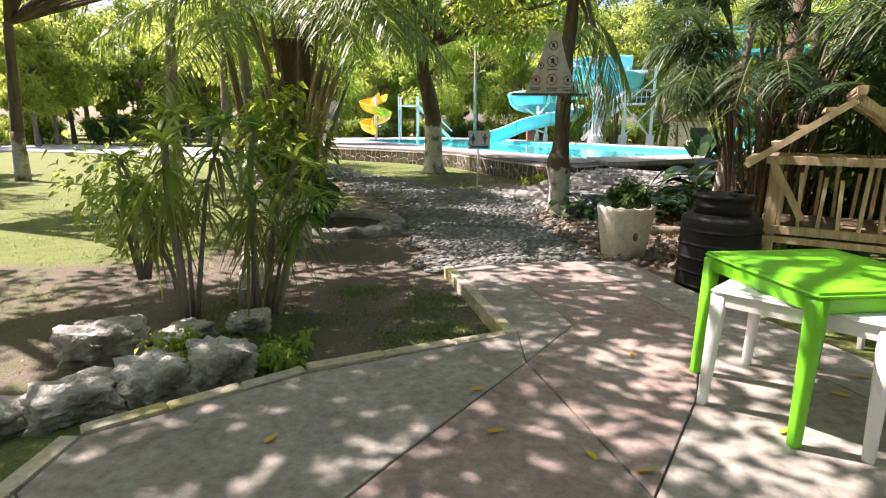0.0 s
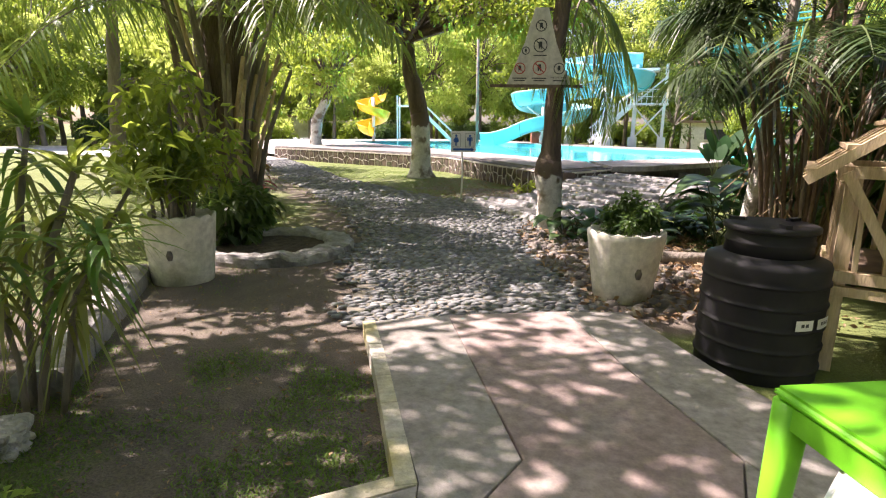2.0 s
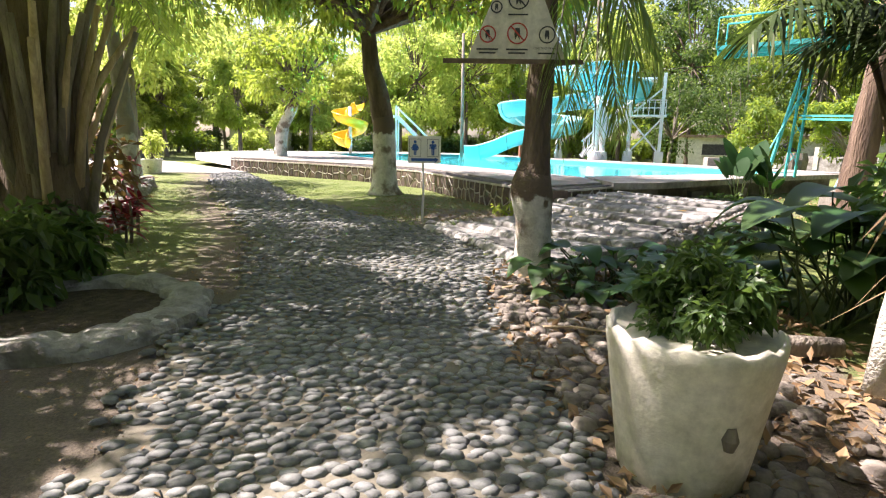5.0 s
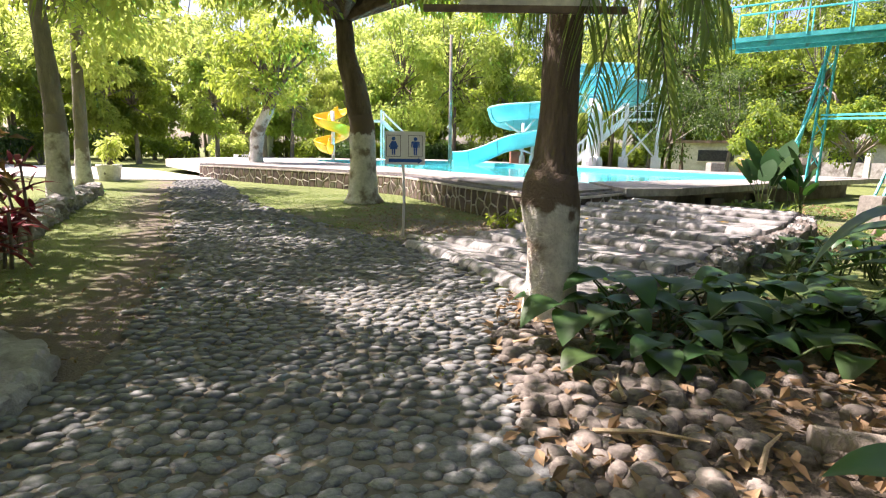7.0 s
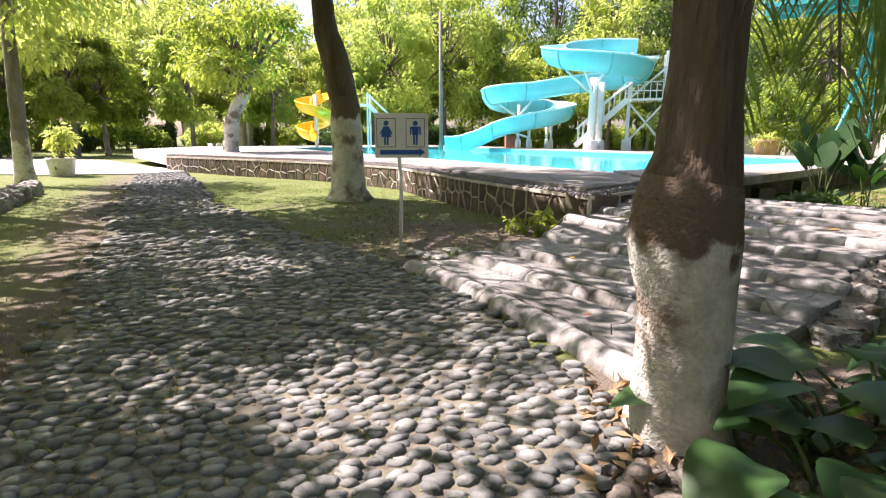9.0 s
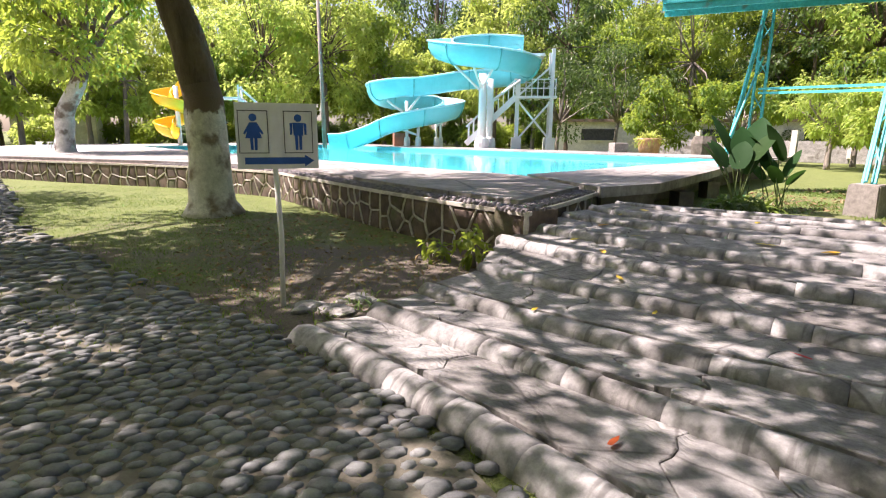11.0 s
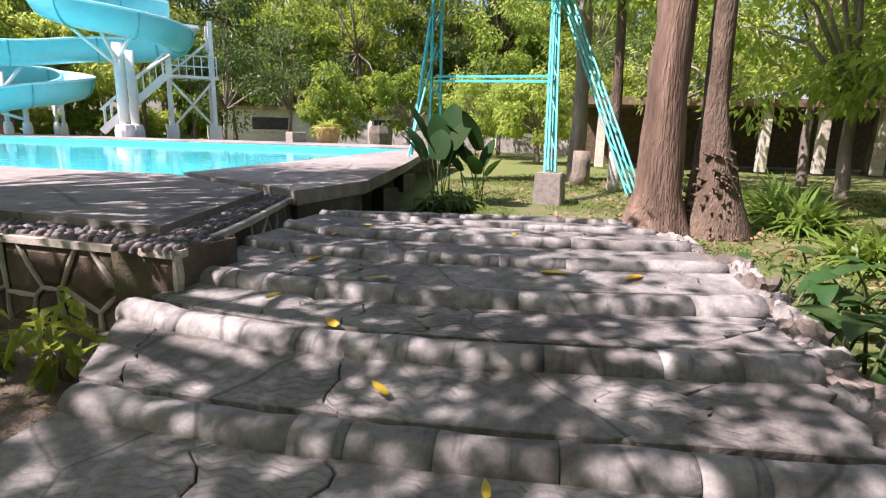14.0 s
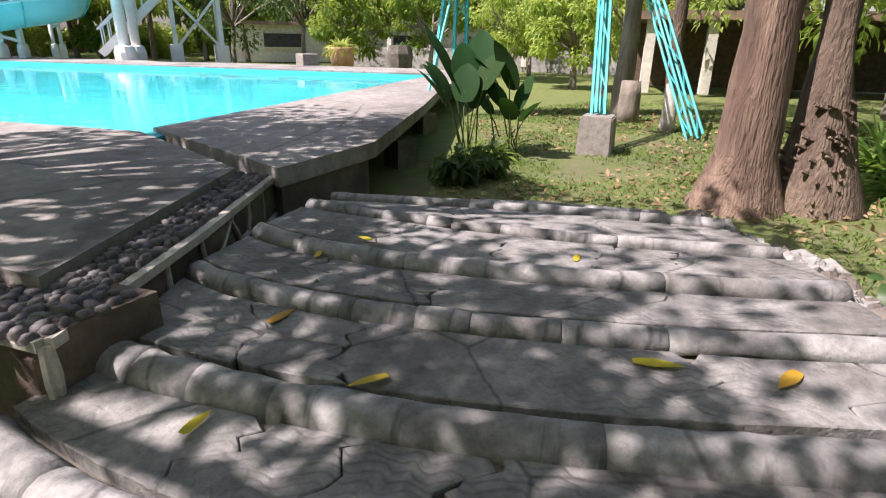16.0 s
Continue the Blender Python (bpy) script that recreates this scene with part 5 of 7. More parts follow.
L_EAR = leaf_mat("elephant_ear_leaf", (0.022, 0.062, 0.02), (0.06, 0.12, 0.036), (0.16, 0.34, 0.05), 0.42, 0.22, spec=0.25)
L_BANANA = leaf_mat("banana_leaf", (0.012, 0.042, 0.014), (0.032, 0.08, 0.026), (0.07, 0.2, 0.03), 0.6, 0.25, spec=0.08)

# canes with rosettes of strap leaves beside the patio
L_HANG = leaf_mat("hanging_pale_leaf", (0.16, 0.19, 0.05), (0.32, 0.33, 0.13), (0.5, 0.6, 0.14), 0.5, 0.4)


def rosette(pcs, at, n, length, width, droop, rise):
    way = np.random.randn(n, 3)
    way[:, :2] /= np.linalg.norm(way[:, :2], axis=1)[:, None]
    way[:, 2] = np.random.uniform(rise[0], rise[1], n)
    pcs.append(blades(np.array(at) + np.random.randn(n, 3) * 0.02, way, width * np.random.uniform(0.7, 1.2, n), length * np.random.uniform(0.6, 1.1, n), droop * np.random.uniform(0.6, 1.4, n), 5))


def cane_shrub(at, canes, leaves_mat, seed, label, n=26, length=0.42, width=0.042):
    """Leaning canes, each with a rosette at its top and straggling pale rosettes down its length."""
    np.random.seed(seed)
    t = thing("dracaena_shrub", label, "shrub", "strap-leaved shrubs by the patio", at=at)
    for k, (x, y, tx, ty, h, r) in enumerate(canes):
        way = [Vector((x, y, -0.05)), Vector((x * 0.8 + tx * 0.2 + 0.02, y * 0.8 + ty * 0.2, h * 0.35)), Vector((x * 0.45 + tx * 0.55 - 0.02, y * 0.45 + ty * 0.55, h * 0.7)), Vector((tx, ty, h))]
        part("stem", Shape().tube(way, [r, r * 0.85, r * 0.8, r * 0.6], 8, wob=0.3, seed=seed + k), M_BARKG, t, smooth=True)
        fresh, pale = [], []
        rosette(fresh, (tx, ty, h), n, length, width, 0.55, (0.0, 1.5))
        rosette(fresh, way[2].lerp(way[3], 0.6), n // 2, length, width, 0.9, (-0.3, 0.7))
        part("leaves", array_mesh("leaves", fresh, leaves_mat if k % 3 else L_YEL), None, t)
        for u in (0.15, 0.55):
            rosette(pale, way[2].lerp(way[3], u - 0.1), 11, length * 0.75, width * 0.8, 1.3, (-0.5, 0.7))
        rosette(pale, way[1].lerp(way[2], 0.7), 10, length * 0.8, width * 0.8, 1.4, (-0.5, 0.6))
        part("hanging_leaves", array_mesh("hanging_leaves", pale, L_HANG), None, t, "pale hanging leaves")
    return t


cane_shrub((-1.76, 4.12, G), [(0, 0, -0.03, 0.02, 1.58, 0.042), (0.04, 0.1, 0.34, 0.28, 1.72, 0.022), (-0.05, 0.1, -0.48, 0.15, 1.42, 0.022), (0.0, 0.15, -0.22, 0.5, 1.78, 0.02)], L_STRAP, 31, "leaning bare canes topped with green strap leaves beside the patio")
cane_shrub((-1.30, 4.62, G), [(0, 0, 0.38, 0.02, 1.42, 0.03), (-0.1, 0.05, -0.08, 0.3, 1.66, 0.024), (0.12, 0, 0.58, -0.12, 1.08, 0.02), (0.05, 0.1, 0.42, 0.42, 1.30, 0.02), (0.0, -0.1, 0.12, -0.3, 1.12, 0.02)], L_STRAP, 32, "leaning bare canes topped with green strap leaves beside the patio", 24, 0.45, 0.038)
bush((-2.42, 4.70, G + 0.35), (0.50, 0.45, 1.35), 620, 0.10, L_YEL, "leafy_shrub", "thin yellow-green shrub beside the strap-leaved canes", 36, 4, clumps=16)


# ---- rocks ----
M_ROCKG = mat("grey_stone", (0.24, 0.235, 0.22), (0.36, 0.35, 0.33), 6.0, 0.9, 0.7, 45, stain=(0.15, 0.14, 0.12), stain_at=0.6, dist=0.02)
def rock(at, size, seed, material=None, name="rock", label="pale weathered rock at the edge of the patio", group="rocks by the patio", parent=None, square=0.0, rough=0.0):
    bm = bmesh.new()
    bmesh.ops.create_icosphere(bm, subdivisions=4 if rough else 3, radius=0.5)
    for v in bm.verts:
        k = 1 + 0.45 * noise.noise(v.co * 2.2 + Vector((seed * 3.1, 0, 0))) + 0.16 * noise.noise(v.co * 6 + Vector((seed, 9, 0)))
        c_ = v.co / max(abs(v.co.x), abs(v.co.y), abs(v.co.z)) * 0.44
        v.co = v.co.lerp(c_, square)
        k = 1 + (k - 1) * (1 - 0.6 * square)
        if rough:
            d_, _p = noise.voronoi(v.co * 4.2 + Vector((seed * 1.7, 3, 0)))
            k += rough * (0.5 * min(d_[1] - d_[0], 0.35) - 0.10 + 0.25 * noise.noise(v.co * 14 + Vector((seed, 0, 2))) * 0.4)
        v.co = Vector((v.co.x * size[0], v.co.y * size[1], v.co.z * size[2])) * k
    me = bpy.data.meshes.new(name)
    bm.to_mesh(me)
    bm.free()
    me.materials.append(material or M_ROCK)
    ob = new(name, me)
    ob.matrix_basis = pose(*at, 0, 0, seed * 47)
    if parent:
        ob.parent = parent
        return ob
    return tagged(ob, label, "rock", group)


for i, (x, y, sx, sy, sz, tn) in enumerate(((-1.74, 2.80, 0.50, 0.44, 0.30, 36), (-1.40, 3.06, 0.46, 0.42, 0.33, 38), (-1.08, 3.30, 0.44, 0.40, 0.37, 30), (-2.12, 3.62, 0.62, 0.46, 0.36, 20), (-1.62, 3.86, 0.42, 0.34, 0.24, 70), (-2.10, 2.52, 0.52, 0.42, 0.20, 50), (-2.42, 2.22, 0.50, 0.40, 0.16, 20), (-1.25, 4.20, 0.36, 0.30, 0.22, 10))):
    ob = rock((x, y, G + sz * 0.28), (sx, sy, sz), i + 1, square=0.7, rough=0.9)
    ob.matrix_basis = pose(x, y, G + sz * 0.28, 0, 0, tn)
border = tagged(new("stone_border"), "low worn concrete border beside the bare soil", "border")
for i in range(4):
    a_, b_ = Vector((-1.42, 4.75)).lerp(Vector((-2.38, 7.25)), i / 4), Vector((-1.42, 4.75)).lerp(Vector((-2.38, 7.25)), (i + 0.97) / 4)
    d_ = (b_ - a_).normalized()
    n_ = Vector((d_.y, -d_.x)) * 0.14
    bv, bf = [], []
    for j in range(9):
        p_ = a_.lerp(b_, j / 8)
        for q, (o_, z_) in enumerate(((-1, -0.1), (-1, 0.17), (-0.75, 0.215), (0.75, 0.215), (1, 0.17), (1, -0.1))):
            w = 0.035 * noise.noise(Vector((p_.x * 4, p_.y * 4, q))) + 0.015 * noise.noise(Vector((p_.x * 13, p_.y * 13, q)))
            bv.append((p_.x + n_.x * o_ * (1 + w * 3), p_.y + n_.y * o_ * (1 + w * 3), z_ + G + w))
    for j in range(8):
        bf += [(j * 6 + q, j * 6 + q + 1, j * 6 + q + 7, j * 6 + q + 6) for q in range(5)]
    bf += [tuple(range(6))[::-1], tuple(48 + q for q in range(6))]
    part("block", Shape().add(bv, bf), M_ROCKG, border)
# ring of rough concrete and stones round the pit

pit = thing("planting_pit", "dark planting pit with a low rough concrete rim", "pit", at=(-1.55, 9.0, G))
rim, turns = Shape(), 72
ring_v, ring_f = [], []
for i in range(turns):
    a = 2 * math.pi * i / turns
    c_, s_ = math.cos(a), math.sin(a)
    wide = 0.15 + 0.06 * max(0.0, math.cos(a + 0.35)) + 0.03 * noise.noise(Vector((c_ * 2, s_ * 2, 1)))
    high = 0.15 + 0.04 * noise.noise(Vector((c_ * 3, s_ * 3, 5)))
    for q in range(9):
        th = math.pi * q / 8
        k = 1 + 0.18 * noise.noise(Vector((c_ * 7, s_ * 7, q * 0.7)))
        r = 0.90 - wide * math.copysign(abs(math.cos(th)) ** 0.6, math.cos(th)) * k
        ring_v.append((r * c_, r * s_ * 0.98, -0.04 + (high + 0.04) * math.sin(th) ** 0.6 * k))
for i in range(turns):
    j = (i + 1) % turns
    ring_f += [(i * 9 + q, j * 9 + q, j * 9 + q + 1, i * 9 + q + 1) for q in range(8)]
part("rim", rim.add(ring_v, ring_f), M_ROCKG, pit, "rough grey concrete rim")
for i in range(7):
    a = -0.9 + 0.3 * i
    rock((0.98 * math.cos(a), 0.95 * math.sin(a), 0.07), (0.26, 0.22, 0.16), 600 + i, M_ROCKG, "rim_stone", parent=pit, square=0.5)
part("soil", Shape().lathe([(0.84, 0.06), (0.82, -0.1), (0.76, -0.6), (0.05, -0.65)], sides=20), M_SOIL, pit)
bush((-2.3, 9.15, G), (0.55, 0.5, 0.85), 900, 0.17, L_DARK, "fern_bush", "dark green ferns under the old palm", 41, group="low plants under the palm")
bush((-2.35, 9.9, G), (0.5, 0.45, 0.8), 700, 0.16, L_DARK, "fern_bush", "dark green ferns under the old palm", 42, group="low plants under the palm")
bush((-3.3, 11.75, G), (0.45, 0.4, 1.7), 420, 0.15, L_BROWN, "croton_bush", "tall bronze-leaved croton beside the old palm", 43)
tuft((-3.0, 11.1, 1.35), 26, 0.42, 0.06, 0.4, L_RED, "cordyline", "dark red cordyline among the leaves", "plant", 0.6, 0.05, seed=44)
part("stem", Shape().tube([(0, 0, -1.45), (0.03, 0, -0.7), (0, 0, 0.02)], [0.02, 0.017, 0.014], 6), M_BARKG, bpy.data.objects["cordyline"], smooth=True)


# ---- pots ----
def pot(at, r0, r1, h, label):
    t = thing("plant_pot", label, "plant pot", at=at)
    body = Shape().lathe([(r0 * 0.96, 0), (r0, 0.02), (r0 + (r1 - r0) * 0.35, h * 0.33), (r0 + (r1 - r0) * 0.7, h * 0.66), (r1, h * 0.92), (r1 * 1.01, h * 0.97), (r1 * 0.95, h * 0.985), (r1 * 0.93, h * 0.93)], sides=40, wave=0.035, waves=14)
    part("body", body, M_POT, t, smooth=True)
    part("soil", Shape().lathe([(r1 * 0.93, h * 0.80), (r1 * 0.93, h * 0.88), (r1 * 0.4, h * 0.9)], sides=24), M_SOIL, t)
    # no hollow is cut; a dark plug stands for the shaded hole
    part("drain_hole", Shape().lathe([(0.02, 0), (0.035, 0.05), (0.02, 0.10)], (r0 * 0.2, -(r0 + (r1 - r0) * 0.5) * 1.0, h * 0.42), 10), M_CONCD, t)
    return t


pot((2.70, 7.24, G), 0.275, 0.37, 0.70, "cream painted concrete pot with a scalloped rim")
pot((-1.95, 7.42, G), 0.31, 0.37, 0.74, "white painted concrete pot with a scalloped rim")
bush((2.72, 7.30, 0.5), (0.33, 0.33, 0.42), 2000, 0.062, L_DARK, "pot_plant", "leafy green plant growing in the cream pot", 51, category="plant")
ears((2.74, 7.37, 0.5), 5, 0.24, "elephant_ear", "broad-leaved plant in the cream pot", 52, spread=0.12)
tuft((-1.95, 7.42, 0.52), 300, 0.75, 0.035, 0.35, L_PALM, "pot_palm", "feathery green palm growing in the white pot", "plant", 1.6, 0.25, 12, 0.7, 53)
bush((-1.95, 7.42, 0.55), (0.62, 0.55, 1.45), 800, 0.15, L_TREE, "pot_plant", "tall leafy bush growing in the white pot", 54, category="plant")


# ---- water tank ----
def water_tank(at):
    t = thing("water_tank", "black ribbed plastic water tank with a lid", "water tank", at=at)
    prof = [(0.37, 0), (0.385, 0.03)]
    for k in range(5):
        z = 0.10 + k * 0.145
        prof += [(0.386, z), (0.386, z + 0.008), (0.397, z + 0.012), (0.397, z + 0.026), (0.386, z + 0.03), (0.386, z + 0.05)]
    prof += [(0.387, 0.80), (0.375, 0.83), (0.30, 0.86), (0.285, 0.865)]
    part("body", Shape().lathe(prof, sides=48), M_BLACK, t, smooth=True)
    part("neck", Shape().lathe([(0.275, 0.86), (0.268, 0.93), (0.276, 0.94), (0.276, 0.955), (0.268, 0.965), (0.265, 1.03), (0.26, 1.035)], sides=40), M_BLACK, t, smooth=True)
    part("lid", Shape().lathe([(0.285, 1.02), (0.295, 1.03), (0.295, 1.055), (0.27, 1.065), (0.06, 1.07), (0.02, 1.07)], sides=40), M_BLACK, t, "round black lid", smooth=True)
    for a in (25, 145, 265):
        c, s_ = math.cos(radians(a)), math.sin(radians(a))
        part("lid_grip", Shape().beam((0.16 * c, 0.16 * s_, 1.075), (0.26 * c, 0.26 * s_, 1.075), 0.04, 0.025), M_BLACK, t)
    for start, wide, hue in ((-86, 4, M_WHITEP), (-62, 5, M_WHITEP)):
        lab = Shape()
        for i in range(wide):
            a0, a1 = radians(start + i * 4.5), radians(start + i * 4.5 + 4.5)
            lab.add([(0.400 * math.cos(a), 0.400 * math.sin(a), z) for a, z in ((a0, 0.43), (a1, 0.43), (a1, 0.50), (a0, 0.50))], [(0, 1, 2, 3)])
        part("sticker", lab, hue, t, "pale printed sticker")
        bars = Shape()
        for i in range(1, wide - 1):
            a0, a1 = radians(start + i * 4.5 + 0.6), radians(start + i * 4.5 + 3.8)
            bars.add([(0.4015 * math.cos(a), 0.4015 * math.sin(a), z) for a, z in ((a0, 0.455), (a1, 0.455), (a1, 0.478), (a0, 0.478))], [(0, 1, 2, 3)])
        part("print", bars, M_BLACKP, t)
    return t


water_tank((3.23, 5.66, G))


# ---- patio furniture ----
def plastic_table(at, turn, s, h, top_mat, name, label, category, skirt=0.07, leg=0.045, splay=0.02):
    t = thing(name, label, category, at=at, turn=turn)
    k = s / 2
    bm = bmesh.new()
    bmesh.ops.create_cube(bm, size=1)
    for v in bm.verts:
        v.co = Vector((v.co.x * s, v.co.y * s, h - 0.018 + v.co.z * 0.036))
    bmesh.ops.bevel(bm, geom=bm.edges[:], offset=0.016, segments=3, affect="EDGES")
    me = bpy.data.meshes.new("top")
    bm.to_mesh(me)
    bm.free()
    me.materials.append(top_mat)
    part("top", me, None, t)
    for i in range(4):
        a = radians(90 * i)
        c, sn = math.cos(a), math.sin(a)
        p, q = Vector((-k + 0.03, -k + 0.018, h - 0.036)), Vector((k - 0.03, -k + 0.018, h - 0.036))
        rot = Matrix.Rotation(a, 3, "Z")
        part("apron", Shape().box(rot @ ((p + q) / 2) - Vector((0, 0, skirt / 2)), ((q - p).length, 0.012, skirt), rot), top_mat, t)
        x, y = (k - 0.045) * (1 if i in (0, 1) else -1), (k - 0.045) * (1 if i in (0, 3) else -1)
        prof = [(leg * 0.62, 0), (leg * 0.66, 0.01), (leg * 0.82, h * 0.5), (leg, h - 0.04)]
        o = Shape()
        n = 12
        vs, fs = [], []
        for r, z in prof:
            for m_ in range(n):
                b = 2 * math.pi * (m_ + 0.5) / n
                vs.append((x + splay * (1 - z / h) * (1 if x > 0 else -1) + r * math.copysign(abs(math.cos(b)) ** 0.6, math.cos(b)), y + splay * (1 - z / h) * (1 if y > 0 else -1) + r * math.copysign(abs(math.sin(b)) ** 0.6, math.sin(b)), z))
        for r in range(3):
            fs += [(r * n + m_, r * n + (m_ + 1) % n, (r + 1) * n + (m_ + 1) % n, (r + 1) * n + m_) for m_ in range(n)]
        fs += [tuple(range(n))[::-1], tuple(3 * n + m_ for m_ in range(n))]
        part("leg", o.add(vs, fs), top_mat, t, smooth=True)
    return t


plastic_table((2.61, 3.00, 0.06), 10, 0.92, 0.82, M_GREEN, "plastic_table", "bright green square plastic table stacked over a white one", "table")
plastic_table((2.53, 2.94, 0.06), 47, 0.84, 0.71, M_WHITEP, "plastic_table", "white square plastic table under the green one", "table", 0.06, 0.042)
plastic_table((3.75, 4.35, -0.06), 35, 0.40, 0.44, M_WHITEP, "plastic_stool", "white plastic stool beside the wooden hut", "stool", 0.05, 0.034)


# ---- wooden hut ----
def wooden_hut(at, turn):
    t = thing("wooden_hut", "small open hut of pale rough timber on posts", "hut", at=at, turn=turn)
    W, D, f, h = 1.25, 0.95, 0.72, 0.70
    rr = random.Random(4)

    def stick(name, a, b, w=0.05, hgt=None, label=""):
        part(name, Shape().beam(a, b, w * 1.3, (hgt or w) * 1.3), M_WOOD, t, label)
    for x in (-W / 2 + 0.05, W / 2 - 0.05):
        for y in (-D / 2 + 0.05, D / 2 - 0.05):
            stick("post", (x, y, 0), (x, y, f + h), 0.07)
    for y in (-D / 2, D / 2):
        stick("rail", (-W / 2, y, f), (W / 2, y, f), 0.06)
        stick("rail", (-W / 2, y, f - 0.10), (W / 2, y, f - 0.10), 0.05)
        stick("rail", (-W / 2 - 0.05, y, f + h), (W / 2 + 0.05, y, f + h), 0.06)
    for x in (-W / 2, W / 2):
        stick("rail", (x, -D / 2, f), (x, D / 2, f), 0.06)
        stick("rail", (x, -D / 2, f + h), (x, D / 2, f + h), 0.06)
    part("floor", Shape().box((0, 0, f + 0.045), (W - 0.06, D - 0.06, 0.02)), M_WOODD, t)
    for i in range(7):
        x = -W / 2 + 0.13 + i * (W - 0.26) / 6
        stick("slat", (x, -D / 2 + 0.02, f + 0.03), (x + rr.uniform(-0.03, 0.03), -D / 2 + 0.02, f + rr.uniform(0.5, 0.7)), 0.055, 0.025)
        stick("slat", (x, D / 2 - 0.02, f + 0.03), (x + rr.uniform(-0.03, 0.03), D / 2 - 0.02, f + rr.uniform(0.5, 0.7)), 0.055, 0.025)
    for i in range(4):
        y = -D / 2 + 0.15 + i * (D - 0.3) / 3
        stick("slat", (-W / 2 + 0.02, y, f + 0.03), (-W / 2 + 0.02, y, f + 0.62), 0.055, 0.025)
    stick("brace", (-W / 2, -D / 2 - 0.03, f + h), (-W / 2 + 0.32, -D / 2 - 0.03, f + 0.12), 0.05)
    top = f + h + 0.60
    for y in (-D / 2 - 0.12, -D / 2 + 0.2, 0.1, D / 2 - 0.1, D / 2 + 0.12):
        stick("rafter", (-W / 2 - 0.22, y, f + h - 0.06), (0.02, y, top), 0.06, 0.05)
        stick("rafter", (W / 2 + 0.22, y, f + h - 0.06), (-0.02, y, top), 0.06, 0.05)
    for i in range(5):
        u = i / 4
        for s in (-1, 1):
            x, z = s * (W / 2 + 0.18) * (1 - u), f + h - 0.02 + (top - f - h + 0.05) * u
            stick("roof_batten", (x, -D / 2 - 0.15, z + 0.02), (x, D / 2 + 0.15, z + 0.02), 0.075, 0.025)
    stick("ridge_beam", (0, -D / 2 - 0.2, top + 0.05), (0, D / 2 + 0.2, top + 0.05), 0.06)
    return t


wooden_hut((4.42, 5.72, G), -30)


# ---- signs ----
def disc(r, n=24, y=0.0, c=(0, 0)):
    return Shape().add([(c[0] + r * math.cos(2 * math.pi * i / n), y, c[1] + r * math.sin(2 * math.pi * i / n)) for i in range(n)], [tuple(range(n))])


def ring_shape(r, w, n=28, y=0.0, c=(0, 0)):
    vs = [(c[0] + q * math.cos(2 * math.pi * i / n), y, c[1] + q * math.sin(2 * math.pi * i / n)) for q in (r, r - w) for i in range(n)]
    return Shape().add(vs, [(i, (i + 1) % n, n + (i + 1) % n, n + i) for i in range(n)])


def figure(t, x, z, h, woman, y, material):
    """A plain pictogram of a standing figure."""
    s = Shape()
    s.v, s.f = disc(h * 0.105, 16, y, (x, z + h * 0.88)).v, [tuple(range(16))]
    q = lambda pts: s.add([(x + a * h, y, z + b * h) for a, b in pts], [tuple(range(len(pts)))])
    if woman:
        q([(-0.10, 0.75), (-0.22, 0.32), (0.22, 0.32), (0.10, 0.75)])
        q([(-0.10, 0.75), (-0.27, 0.45), (-0.22, 0.42), (-0.07, 0.68)])
        q([(0.10, 0.75), (0.07, 0.68), (0.22, 0.42), (0.27, 0.45)])
    else:
        q([(-0.15, 0.75), (-0.13, 0.40), (0.13, 0.40), (0.15, 0.75)])
        q([(-0.23, 0.73), (-0.23, 0.42), (-0.17, 0.42), (-0.15, 0.75)])
        q([(0.15, 0.75), (0.17, 0.42), (0.23, 0.42), (0.23, 0.73)])
    q([(-0.10, 0.40), (-0.09, 0.0), (-0.015, 0.0), (-0.015, 0.40)])
    q([(0.015, 0.40), (0.015, 0.0), (0.09, 0.0), (0.10, 0.40)])
    part("figure", s, material, t, "blue toilet pictogram")


def frame_lines(t, x0, x1, z0, z1, y, w, material):
    s = Shape()
    for a, b, c, d in ((x0, x1, z0, z0 + w), (x0, x1, z1 - w, z1), (x0, x0 + w, z0 + w, z1 - w), (x1 - w, x1, z0 + w, z1 - w)):
        s.add([(a, y, c), (b, y, c), (b, y, d), (a, y, d)], [(0, 1, 2, 3)])
    part("border_line", s, material, t)


def toilet_sign(at, turn):
    t = thing("toilet_sign", "grey toilet sign with blue figures and arrow on a post", "sign", at=at, turn=turn)
    part("post", Shape().tube([(-0.02, 0.02, -0.1), (0.0, 0.02, 0.6), (-0.03, 0.02, 1.5)], 0.021, 8), M_SIGN, t, smooth=True)
    part("board", Shape().box((0.01, 0, 1.36), (0.585, 0.018, 0.48)), M_SIGN, t)
    y = -0.013
    for x, w in ((-0.15, True), (0.17, False)):
        frame_lines(t, x - 0.115, x + 0.095, 1.235, 1.545, y, 0.006, M_BLACKP)
        figure(t, x - 0.01, 1.26, 0.265, w, y, M_BLUE)
    part("arrow", Shape().add([(-0.23, y, 1.155), (0.20, y, 1.155), (0.20, y, 1.135), (0.27, y, 1.18), (0.20, y, 1.225), (0.20, y, 1.205), (-0.23, y, 1.205)], [tuple(range(7))]), M_BLUE, t, "blue arrow")
    return t


toilet_sign((0.88, 14.80, G), 8)


